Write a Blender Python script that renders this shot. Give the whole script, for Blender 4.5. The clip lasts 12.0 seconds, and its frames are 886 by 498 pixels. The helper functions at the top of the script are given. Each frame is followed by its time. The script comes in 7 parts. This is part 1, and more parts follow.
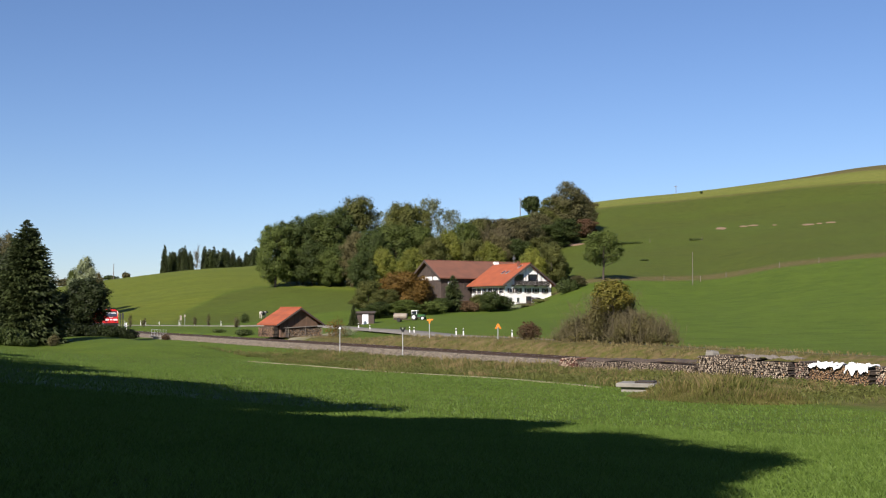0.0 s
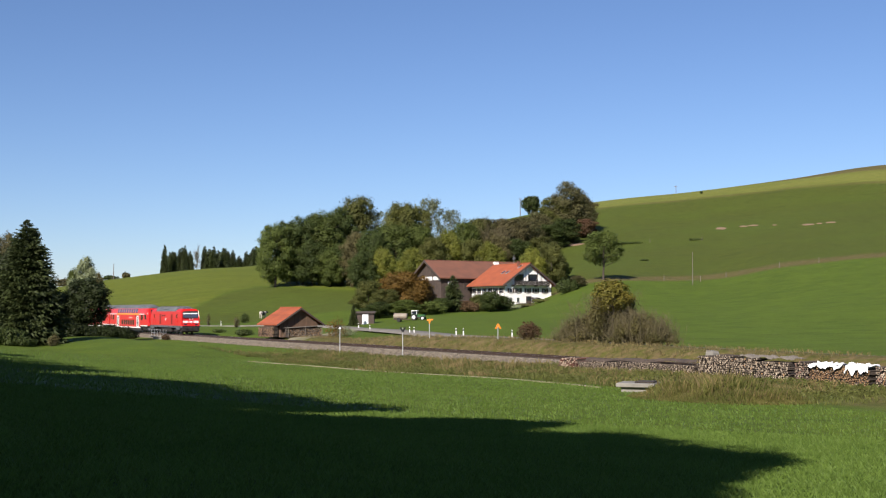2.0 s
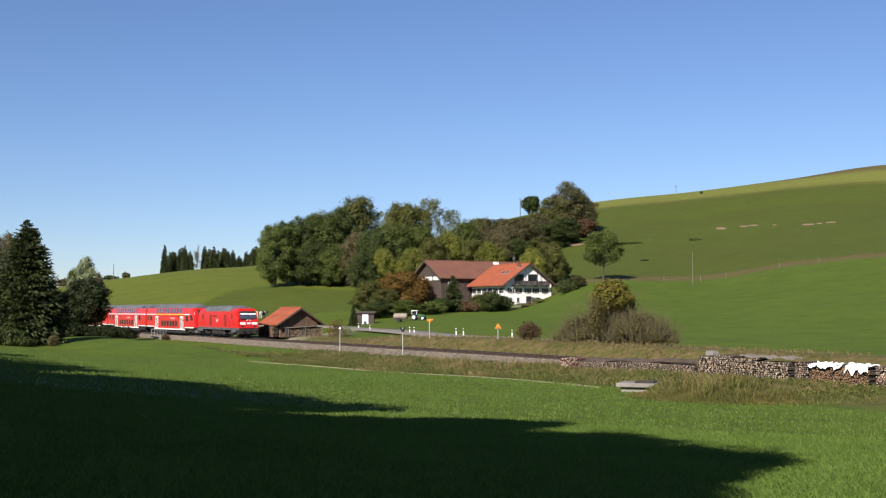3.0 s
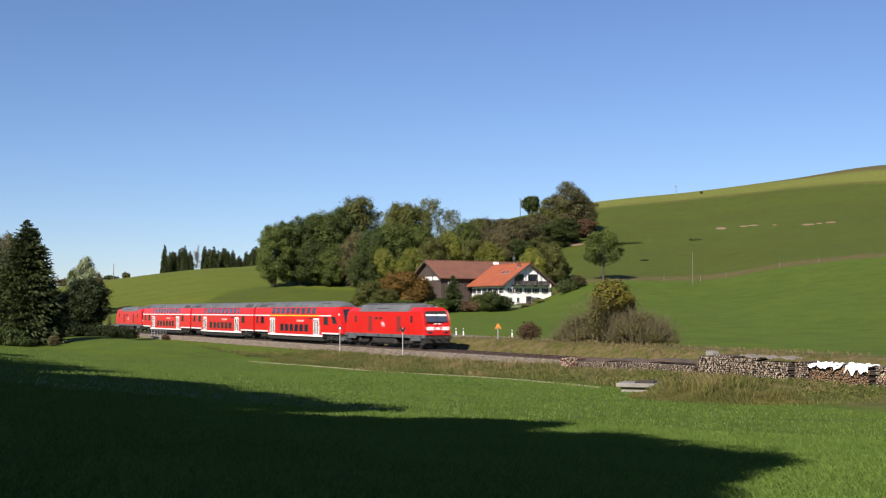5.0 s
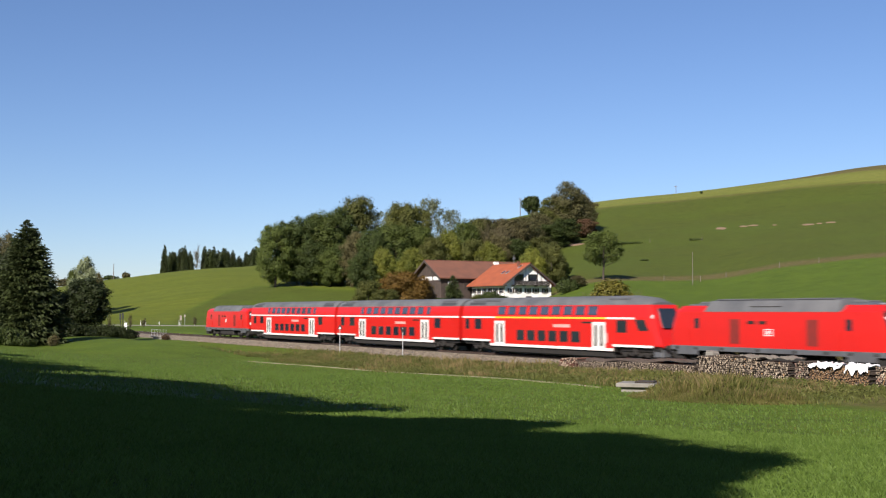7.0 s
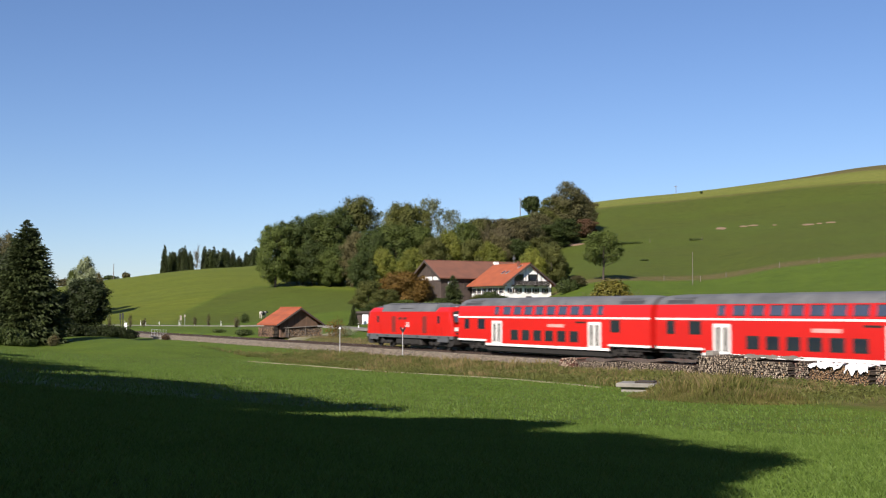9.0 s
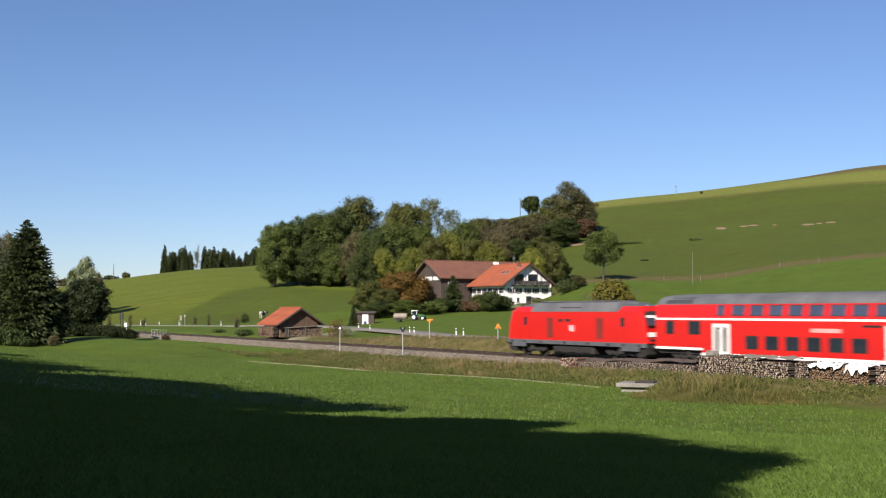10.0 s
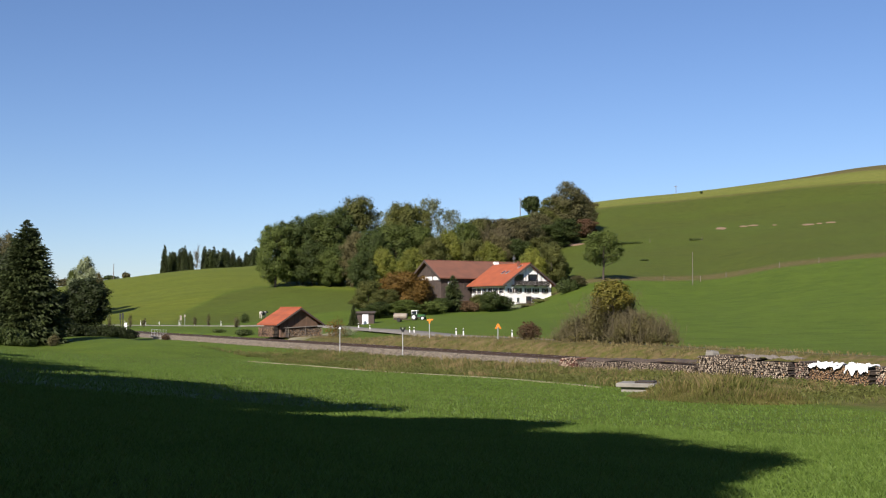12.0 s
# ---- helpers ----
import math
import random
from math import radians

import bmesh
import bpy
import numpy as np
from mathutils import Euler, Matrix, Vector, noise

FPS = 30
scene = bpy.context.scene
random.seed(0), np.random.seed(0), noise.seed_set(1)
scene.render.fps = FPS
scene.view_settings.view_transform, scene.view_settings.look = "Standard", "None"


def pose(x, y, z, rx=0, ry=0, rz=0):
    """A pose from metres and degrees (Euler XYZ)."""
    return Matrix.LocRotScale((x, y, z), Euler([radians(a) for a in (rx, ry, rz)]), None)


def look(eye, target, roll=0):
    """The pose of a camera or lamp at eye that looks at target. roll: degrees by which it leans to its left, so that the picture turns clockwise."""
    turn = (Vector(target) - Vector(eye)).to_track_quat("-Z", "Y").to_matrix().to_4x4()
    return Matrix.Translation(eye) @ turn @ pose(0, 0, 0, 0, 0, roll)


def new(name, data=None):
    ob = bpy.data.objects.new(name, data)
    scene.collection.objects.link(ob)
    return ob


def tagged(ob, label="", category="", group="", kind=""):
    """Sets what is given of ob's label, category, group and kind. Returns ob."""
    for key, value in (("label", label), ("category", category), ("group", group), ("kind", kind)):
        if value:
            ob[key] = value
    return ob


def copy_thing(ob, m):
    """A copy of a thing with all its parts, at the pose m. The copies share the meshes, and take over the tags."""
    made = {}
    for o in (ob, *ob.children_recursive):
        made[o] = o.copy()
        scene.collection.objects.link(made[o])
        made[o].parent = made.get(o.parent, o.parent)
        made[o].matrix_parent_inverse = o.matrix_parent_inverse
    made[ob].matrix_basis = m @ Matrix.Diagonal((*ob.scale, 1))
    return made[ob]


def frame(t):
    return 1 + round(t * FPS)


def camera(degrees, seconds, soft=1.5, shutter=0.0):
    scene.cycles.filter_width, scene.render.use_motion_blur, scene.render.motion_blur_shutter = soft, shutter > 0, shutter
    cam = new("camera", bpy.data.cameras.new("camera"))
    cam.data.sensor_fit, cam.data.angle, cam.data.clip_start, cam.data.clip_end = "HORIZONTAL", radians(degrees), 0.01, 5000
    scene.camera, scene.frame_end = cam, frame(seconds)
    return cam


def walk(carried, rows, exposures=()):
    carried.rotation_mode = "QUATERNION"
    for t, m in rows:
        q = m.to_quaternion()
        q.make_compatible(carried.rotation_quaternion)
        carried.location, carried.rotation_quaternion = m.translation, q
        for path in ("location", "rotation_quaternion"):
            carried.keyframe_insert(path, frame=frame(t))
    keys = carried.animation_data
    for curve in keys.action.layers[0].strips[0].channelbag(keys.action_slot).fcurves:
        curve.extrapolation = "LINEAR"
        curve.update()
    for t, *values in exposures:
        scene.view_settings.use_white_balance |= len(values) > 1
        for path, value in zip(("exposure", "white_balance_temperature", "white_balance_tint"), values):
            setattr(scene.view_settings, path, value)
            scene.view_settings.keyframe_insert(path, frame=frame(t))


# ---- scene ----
# The line of the railway: (-3.67, 114.23) is its origin, heading 60.8 degrees clockwise of east. The railhead is z = 0.
cam = camera(41.66, 12.0, soft=1.2, shutter=0.5)
EYE = (0, 0, 3.52)
TILT = 3.05
walk(cam, [(0, pose(*EYE, 90 + TILT)), (12, pose(*EYE, 90 + TILT))], exposures=[(0, 0.98, 5850, 19), (12, 0.98, 5850, 19)])

# ---- light ----
SUN_AZ, SUN_EL = 207.0, 34.0          # degrees, clockwise from straight ahead, and above the horizon
world = bpy.data.worlds.new("sky")
scene.world = world
world.use_nodes = True
sky = world.node_tree.nodes.new("ShaderNodeTexSky")
sky.sky_type = "NISHITA"
sky.sun_disc = False
sky.sun_elevation, sky.sun_rotation = radians(SUN_EL), radians(SUN_AZ)
sky.air_density, sky.dust_density, sky.ozone_density, sky.altitude = 1.0, 0.2, 4.0, 700
world.node_tree.links.new(sky.outputs[0], world.node_tree.nodes["Background"].inputs[0])
world.node_tree.nodes["Background"].inputs[1].default_value = 0.050
sun = new("sun", bpy.data.lights.new("sun", "SUN"))
sun.data.energy, sun.data.angle, sun.data.color = 5.0, radians(0.53), (1.0, 0.89, 0.68)
az, el = radians(SUN_AZ), radians(SUN_EL)
TO_SUN = Vector((math.sin(az) * math.cos(el), math.cos(az) * math.cos(el), math.sin(el)))
sun.matrix_basis = look(TO_SUN * 300, (0, 0, 0))

# ---- materials ----


def material(name, base, rough=0.7, metal=0.0, second=None, scale=3.0, fine=40.0, bump=0.0, per=0.0, island=0.0, spec=0.5, object_space=False):
    """A surface whose colour drifts between base and second at two scales, with fine relief; per and island: how far pieces differ in brightness."""
    m = bpy.data.materials.new(name)
    m.use_nodes = True
    t = m.node_tree
    n, k = t.nodes, t.links
    b = n["Principled BSDF"]
    b.inputs["Roughness"].default_value = rough
    b.inputs["Metallic"].default_value = metal
    b.inputs["Specular IOR Level"].default_value = spec
    co = n.new("ShaderNodeTexCoord")
    where = co.outputs["Object"]
    if not object_space:
        where = n.new("ShaderNodeNewGeometry").outputs["Position"]
    big, small = n.new("ShaderNodeTexNoise"), n.new("ShaderNodeTexNoise")
    for node, s in ((big, scale), (small, fine)):
        node.inputs["Scale"].default_value = s
        node.inputs["Detail"].default_value = 4
        k.new(where, node.inputs["Vector"])
    add = n.new("ShaderNodeMath")
    add.operation = "MULTIPLY_ADD"
    k.new(big.outputs["Fac"], add.inputs[0])
    add.inputs[1].default_value = 1.9
    add.inputs[2].default_value = -0.75
    add2 = n.new("ShaderNodeMath")
    add2.operation = "MULTIPLY_ADD"
    k.new(small.outputs["Fac"], add2.inputs[0])
    add2.inputs[1].default_value = 0.6
    k.new(add.outputs[0], add2.inputs[2])
    mix = n.new("ShaderNodeMix")
    mix.data_type = "RGBA"
    k.new(add2.outputs[0], mix.inputs[0])
    second = second or tuple(c * 0.72 for c in base)
    mix.inputs[6].default_value, mix.inputs[7].default_value = (*base, 1), (*second, 1)
    colour = mix.outputs[2]
    for source, much in ((n.new("ShaderNodeObjectInfo").outputs["Random"], per), (n.new("ShaderNodeNewGeometry").outputs["Random Per Island"], island)):
        if much:
            span = n.new("ShaderNodeMapRange")
            k.new(source, span.inputs[0])
            span.inputs[3].default_value, span.inputs[4].default_value = 1 - much, 1 + much
            hsv = n.new("ShaderNodeHueSaturation")
            k.new(colour, hsv.inputs["Color"])
            k.new(span.outputs[0], hsv.inputs["Value"])
            colour = hsv.outputs[0]
    k.new(colour, b.inputs["Base Color"])
    if bump:
        bm = n.new("ShaderNodeBump")
        bm.inputs["Strength"].default_value = bump
        bm.inputs["Distance"].default_value = 0.5 / fine
        k.new(small.outputs["Fac"], bm.inputs["Height"])
        k.new(bm.outputs[0], b.inputs["Normal"])
    return m


def leaf_material(name, base, second, island=0.08, per=0.16, through_light=0.36):
    m = material(name, base, 0.6, 0, second, 0.35, 3.0, 0, per, island, 0.25)
    t = m.node_tree
    b = t.nodes["Principled BSDF"]
    tr = t.nodes.new("ShaderNodeBsdfTranslucent")
    mx = t.nodes.new("ShaderNodeMixShader")
    mx.inputs[0].default_value = through_light
    t.links.new(b.inputs["Base Color"].links[0].from_socket, tr.inputs[0])
    t.links.new(b.outputs[0], mx.inputs[1])
    t.links.new(tr.outputs[0], mx.inputs[2])
    t.links.new(mx.outputs[0], t.nodes["Material Output"].inputs[0])
    return m


RED = material("traffic_red_paint", (0.47, 0.0118, 0.00706), 0.32, 0, (0.412, 0.0106, 0.00706), 0.5, 14, 0, 0.04, object_space=True)
WHITE = material("white_paint", (0.699, 0.699, 0.682), 0.35, 0, (0.594, 0.594, 0.577), 1.0, 20, object_space=True)
YELLOW = material("yellow_paint", (0.8, 0.5, 0.035), 0.4, 0, (0.72, 0.43, 0.03), 1.0, 20, object_space=True)
GREY = material("grey_roof_paint", (0.121, 0.123, 0.126), 0.6, 0, (0.0588, 0.0617, 0.0676), 0.6, 9, 0.1, object_space=True)
SILL = material("grey_frame_paint", (0.1, 0.106, 0.118), 0.5, 0, (0.0588, 0.0588, 0.0647), 0.9, 9, object_space=True)
BLACK = material("black_running_gear", (0.01, 0.0095, 0.009), 0.75, 0, (0.02, 0.017, 0.014), 2.0, 12, 0.2)
GRIME = material("brown_brake_dust", (0.0176, 0.0153, 0.0129), 0.85, 0, (0.0106, 0.00941, 0.00882), 2.0, 12, 0.2)
STEEL = material("worn_steel", (0.45, 0.42, 0.4), 0.35, 0.9, (0.25, 0.2, 0.17), 2.0, 20)
RUST = material("rusty_rail_web", (0.05, 0.0294, 0.0206), 0.8, 0.1, (0.0294, 0.0194, 0.0147), 2.0, 12)
SIDE_GRILLE = material("dull_red_grille", (0.2, 0.0176, 0.0129), 0.6, 0, (0.129, 0.0176, 0.0129), 2, 14)
# Blue base colour stands in for sky mirrored in the slanted panes.
SKYGLASS = material("sky_blue_painted_glass", (0.05, 0.06, 0.095), 0.08, 0, (0.035, 0.042, 0.065), 0.5, 3, spec=0.9)
ROOFPLATE = material("dark_roof_plate", (0.040, 0.042, 0.047), 0.7, 0, (0.026, 0.027, 0.03), 1.5, 12, object_space=True)
LETTERING = material("faded_white_lettering", (0.62, 0.34, 0.31), 0.5, 0, (0.55, 0.22, 0.2), 2, 30, object_space=True)
DOORGLASS = material("brown_door_glass", (0.0331, 0.0235, 0.0162), 0.25, 0, (0.0221, 0.0162, 0.0118), 0.5, 3, spec=0.4)
GLASS = material("tinted_window_glass", (0.012, 0.016, 0.024), 0.06, 0, (0.02, 0.025, 0.035), 0.5, 3, spec=0.8)
DARK = material("near_black", (0.012, 0.01, 0.009), 0.9)
PLASTER = material("white_lime_plaster", (0.817, 0.807, 0.788), 0.85, 0, (0.612, 0.603, 0.577), 0.7, 8, 0.1)
TILE = material("orange_clay_tiles", (0.294, 0.0735, 0.0247), 0.8, 0, (0.2, 0.05, 0.0188), 0.5, 6, 0.3, 0.10)
OLDTILE = material("brown_weathered_tiles", (0.141, 0.0559, 0.0323), 0.85, 0, (0.0941, 0.0412, 0.0265), 0.4, 6, 0.3, 0.10)
BOARD = material("dark_weathered_boards", (0.0617, 0.0423, 0.0329), 0.85, 0, (0.0365, 0.0265, 0.0223), 1.2, 16, 0.3, 0.16)
DARKWOOD = material("dark_stained_wood", (0.0188, 0.0123, 0.00882), 0.75, 0, (0.0118, 0.00823, 0.00647), 1.5, 14, 0.2, 0.15)
WOOD = material("brown_weathered_wood", (0.112, 0.0647, 0.0365), 0.85, 0, (0.0647, 0.0412, 0.0265), 1.2, 16, 0.3, 0.2)
GREYWOOD = material("silver_grey_wood", (0.153, 0.135, 0.112), 0.9, 0, (0.0882, 0.0764, 0.0647), 1.5, 18, 0.3, 0.2)
LOG_OLD = material("grey_split_logs", (0.32, 0.265, 0.2), 0.9, 0, (0.115, 0.088, 0.064), 2.5, 22, 0.4, 0.2, 0.5)
# Brown bark, darkened further to deepen the shade between log ends.
LOG_SIDE = material("brown_log_bark", (0.062, 0.046, 0.034), 0.95, 0, (0.034, 0.026, 0.02), 2, 14, 0.3, 0, 0.3)
LOG_NEW = material("fresh_split_logs", (0.306, 0.194, 0.0941), 0.85, 0, (0.212, 0.123, 0.0647), 3, 22, 0.3, 0.25, 0.25)
LOG_PALE = material("pale_birch_log", (0.367, 0.294, 0.221), 0.9, 0, (0.265, 0.198, 0.147), 3, 20, 0.2, 0.15)
LOG_RED = material("red_brown_log_bark", (0.125, 0.0515, 0.0331), 0.9, 0, (0.0735, 0.0331, 0.0235), 3, 20, 0.3, 0.2)
BRICK = material("pinkish_brick", (0.212, 0.129, 0.0941), 0.9, 0, (0.141, 0.0941, 0.0706), 1.5, 12, 0.3, 0.12)
CONCRETE = material("weathered_concrete", (0.212, 0.2, 0.176), 0.9, 0, (0.129, 0.123, 0.106), 1.2, 14, 0.3)
ASPHALT = material("pale_asphalt", (0.159, 0.147, 0.126), 0.9, 0, (0.118, 0.109, 0.0941), 0.3, 8, 0.2)
TRACKPATH = material("pale_gravel_path", (0.212, 0.182, 0.123), 0.95, 0, (0.118, 0.118, 0.047), 0.6, 5, 0.3)
BALLAST = material("grey_brown_ballast", (0.147, 0.123, 0.0911), 0.95, 0, (0.0647, 0.0517, 0.0382), 1.6, 9, 1.0)
STONE = material("ballast_stones", (0.218, 0.188, 0.144), 0.95, 0, (0.106, 0.0882, 0.0676), 2.0, 20, 0, 0, 0.45)
SLEEPER = material("dark_wooden_sleeper", (0.0412, 0.0306, 0.0247), 0.9, 0, (0.0265, 0.0212, 0.0176), 2, 16, 0.3, 0.25)
TARP = material("brown_tarpaulin", (0.070, 0.050, 0.038), 0.8, 0, (0.036, 0.028, 0.022), 2, 9, 0.3)
PLASTIC = material("white_sheet", (0.717, 0.717, 0.725), 0.35, 0, (0.629, 0.629, 0.647), 3, 14)
GALV = material("galvanised_steel", (0.5, 0.51, 0.52), 0.45, 0.6, (0.38, 0.39, 0.4), 2, 20)
ORANGE = material("orange_sign_enamel", (0.78, 0.24, 0.02), 0.4)
BLACKSIGN = material("black_enamel", (0.02, 0.02, 0.02), 0.4)
BARK = material("grey_brown_bark", (0.0588, 0.047, 0.0365), 0.95, 0, (0.0353, 0.0282, 0.0235), 1.5, 12, 0.5, 0.2)
TWIG = material("bare_twigs", (0.1, 0.083, 0.037), 0.95, 0, (0.06, 0.052, 0.025), 0.8, 5, 0, 0.1, 0.35)
PALEBARK = material("pale_birch_bark", (0.247, 0.229, 0.2), 0.9, 0, (0.118, 0.106, 0.0941), 1.5, 8, 0, 0.15)
GREENPAINT = material("green_machine_paint", (0.0176, 0.0941, 0.0235), 0.4)
TANKPAINT = material("pale_tank_paint", (0.212, 0.188, 0.153), 0.6, 0, (0.165, 0.129, 0.0941), 1.5, 8)
TYRE = material("tyre_rubber", (0.0118, 0.0118, 0.0118), 0.85)
HIDE_W = material("white_cow_hide", (0.423, 0.388, 0.341), 0.8)
HIDE_B = material("black_cow_hide", (0.0221, 0.0191, 0.0176), 0.8)
EARTH = material("bare_brown_earth", (0.212, 0.141, 0.0882), 0.95, 0, (0.147, 0.0941, 0.0588), 0.6, 3, 0.4)
L_GREEN = leaf_material("green_leaves", (0.1, 0.128, 0.024), (0.06, 0.082, 0.018))
L_DARK = leaf_material("dark_green_leaves", (0.062, 0.084, 0.018), (0.036, 0.053, 0.013))
# Green leaves darkened, so the shade over the meadow corner is in the colour.
L_SHADE = leaf_material("shade_dark_leaves", (0.0286, 0.0397, 0.00919), (0.0159, 0.0238, 0.00612))
L_GOLD = leaf_material("golden_leaves", (0.18, 0.15, 0.022), (0.1, 0.105, 0.018))
L_OLIVE = leaf_material("olive_leaves", (0.112, 0.116, 0.026), (0.066, 0.076, 0.019))
L_YELLOW = leaf_material("yellowing_leaves", (0.19, 0.195, 0.026), (0.112, 0.134, 0.022))
L_RUST = leaf_material("rust_leaves", (0.165, 0.093, 0.017), (0.098, 0.068, 0.016))
L_BROWN = leaf_material("brown_autumn_leaves", (0.125, 0.108, 0.044), (0.076, 0.072, 0.03))
L_HILL = leaf_material("brown_green_leaves", (0.112, 0.112, 0.042), (0.080, 0.072, 0.030))
L_SPARSE = leaf_material("grey_green_leaves", (0.150, 0.165, 0.088), (0.095, 0.112, 0.055))
L_RED = leaf_material("reddish_leaves", (0.125, 0.066, 0.036), (0.075, 0.052, 0.022))
L_NEEDLE = leaf_material("spruce_needles", (0.042, 0.055, 0.013), (0.023, 0.033, 0.01), 0.3, 0.1, 0.1)
L_PALE = leaf_material("silvery_leaves", (0.27, 0.3, 0.17), (0.17, 0.2, 0.1))

# ---- helpers of this scene ----
PX, PY, HEAD = -3.67, 114.23, -60.8
TX, TY = math.cos(radians(HEAD)), math.sin(radians(HEAD))
NX, NY = TY, -TX                       # towards the camera's side of the line


def rail_xy(s, q=0.0):
    """The place s metres along the line and q metres to the camera's side of it."""
    return PX + s * TX + q * NX, PY + s * TY + q * NY


BEARING = np.array([-0.6232, -0.3805, -0.2834, -0.1864, -0.0699, 0.0000, 0.0587, 0.1388, 0.2140, 0.2990, 0.3805, 0.7358])
DIST = np.array([60, 110, 190, 290, 380, 480, 620, 900, 3000], float)
# Height of the land beyond the line, a row a bearing from west to east, a column a distance
RELIEF = np.array([
    [0, 0.0, 0.0, 0.0, 3.0, 8.0, 14, 16],
    [0, 0.0, 0.0, 0.0, 3.0, 9.0, 14, 16],
    [0, 0.0, 0.0, 0.2, 6.5, 16.6, 19.2, 20],
    [0, 0.0, 0.0, 0.5, 11.4, 21.4, 24.0, 24],
    [0, 0.0, 0.2, 4.0, 12.5, 23.0, 38, 40],
    [0, 0.1, 1.4, 4.3, 11.0, 25.0, 43, 46],
    [0, 0.3, 1.6, 4.6, 15.0, 32.0, 52.5, 56],
    [0, 0.3, 2.6, 10.7, 21.2, 36.8, 61.8, 66],
    [0, 0.3, 2.8, 10.0, 22.7, 39.6, 66.6, 72],
    [0, 0.3, 4.0, 13.9, 27.0, 44.2, 73.5, 80],
    [0, 0.3, 5.5, 16.7, 30.4, 48.7, 81.0, 88],
    [0, 0.3, 10., 24.0, 40.0, 60.0, 92.0, 100]], float)
RELIEF = np.hstack([RELIEF, RELIEF[:, -1:]])


def step(a, b, v):
    u = np.clip((v - a) / (b - a), 0, 1)
    return u * u * (3 - 2 * u)


def hermite(grid, table, v):
    """Smooth interpolation of table (…, n) with knots grid at v, without overshoot."""
    i = np.clip(np.searchsorted(grid, v) - 1, 0, len(grid) - 2)
    h = grid[i + 1] - grid[i]
    u = np.clip((v - grid[i]) / h, 0, 1)
    slope = np.diff(table, axis=-1) / np.diff(grid)
    m = np.zeros_like(table)
    prod = slope[..., :-1] * slope[..., 1:]
    m[..., 1:-1] = np.where(prod > 0, 2 * prod / np.where(prod > 0, slope[..., :-1] + slope[..., 1:], 1), 0)
    m[..., 0] = slope[..., 0]
    a, b, ma, mb = np.take_along_axis(table, i[:, None], 1)[:, 0], np.take_along_axis(table, i[:, None] + 1, 1)[:, 0], np.take_along_axis(m, i[:, None], 1)[:, 0], np.take_along_axis(m, i[:, None] + 1, 1)[:, 0]
    return a * (2 * u**3 - 3 * u**2 + 1) + ma * h * (u**3 - 2 * u**2 + u) + b * (3 * u**2 - 2 * u**3) + mb * h * (u**3 - u**2)


def land(x, y):
    """The height of the ground at x, y (arrays or numbers)."""
    x, y = np.atleast_1d(np.asarray(x, float)), np.atleast_1d(np.asarray(y, float))
    s, q = (x - PX) * TX + (y - PY) * TY, (x - PX) * NX + (y - PY) * NY
    foot = -1.1 + 0.55 * step(15, 50, s)
    near = foot + (1.95 - foot) * np.clip((q - 9) / 43.5, 0, 1.15) ** 2.0
    near += 0.36 * step(9, 3.4, q)
    near += 0.6 * step(-40, -75, s) * step(-135, -100, s) * step(4, 12, q) * step(30, 14, q)
    near += 1.1 * step(-2, -22, s) * step(-78, -48, s) * step(8, 17, q) * step(30, 19, q)
    r = np.hypot(x, y)
    ang = np.clip(np.arctan2(x, y), -1.1, 1.1)
    bear, d = np.tan(ang), r * np.cos(ang)
    columns = np.stack([hermite(DIST, np.repeat(RELIEF[j:j + 1], len(d), 0), d) for j in range(len(BEARING))], 1)
    far = hermite(BEARING, columns, np.clip(bear, BEARING[0], BEARING[-1]))
    far = far + 0.55 * step(-13, -9, q) * step(-3.5, -6.5, q) * step(-30, -12, s)
    w = step(-7, -2.2, q)
    z = np.where(q > 2.5, near, np.where(q < -2.2, far, 0))
    mid = (q <= 2.5) & (q >= -9)
    z = np.where(mid, far * (1 - w) + w * (-0.75 + np.clip(q, 0, 2.5) / 2.5 * (near + 0.75)), z)
    return z


def ground(x, y):
    return float(land(x, y)[0])


def site(b, d):
    """The place on the ground at distance d ahead along the bearing b."""
    return b * d, d, ground(b * d, d)


def part(name, bm, mat, parent=None, label=""):
    """Links a bmesh (or a mesh) as one object under parent."""
    if isinstance(bm, bmesh.types.BMesh):
        me = bpy.data.meshes.new(name)
        bm.to_mesh(me)
        bm.free()
    else:
        me = bm
    if mat is not None and not me.materials:
        me.materials.append(mat)
    ob = new(name, me)
    ob.parent = parent
    return tagged(ob, label)


def thing(name, m, label, category, group="", kind=""):
    ob = new(name)
    ob.matrix_basis = m
    return tagged(ob, label, category, group, kind)


def raw(name, verts, faces, mats, smooth=False, index=None):
    me = bpy.data.meshes.new(name)
    me.from_pydata([tuple(v) for v in verts], [], [tuple(f) for f in faces])
    for m in (mats if isinstance(mats, (list, tuple)) else [mats]):
        me.materials.append(m)
    if index is not None:
        me.polygons.foreach_set("material_index", np.asarray(index, dtype=np.int32))
    if smooth:
        me.polygons.foreach_set("use_smooth", np.ones(len(me.polygons), dtype=bool))
    me.update()
    return me


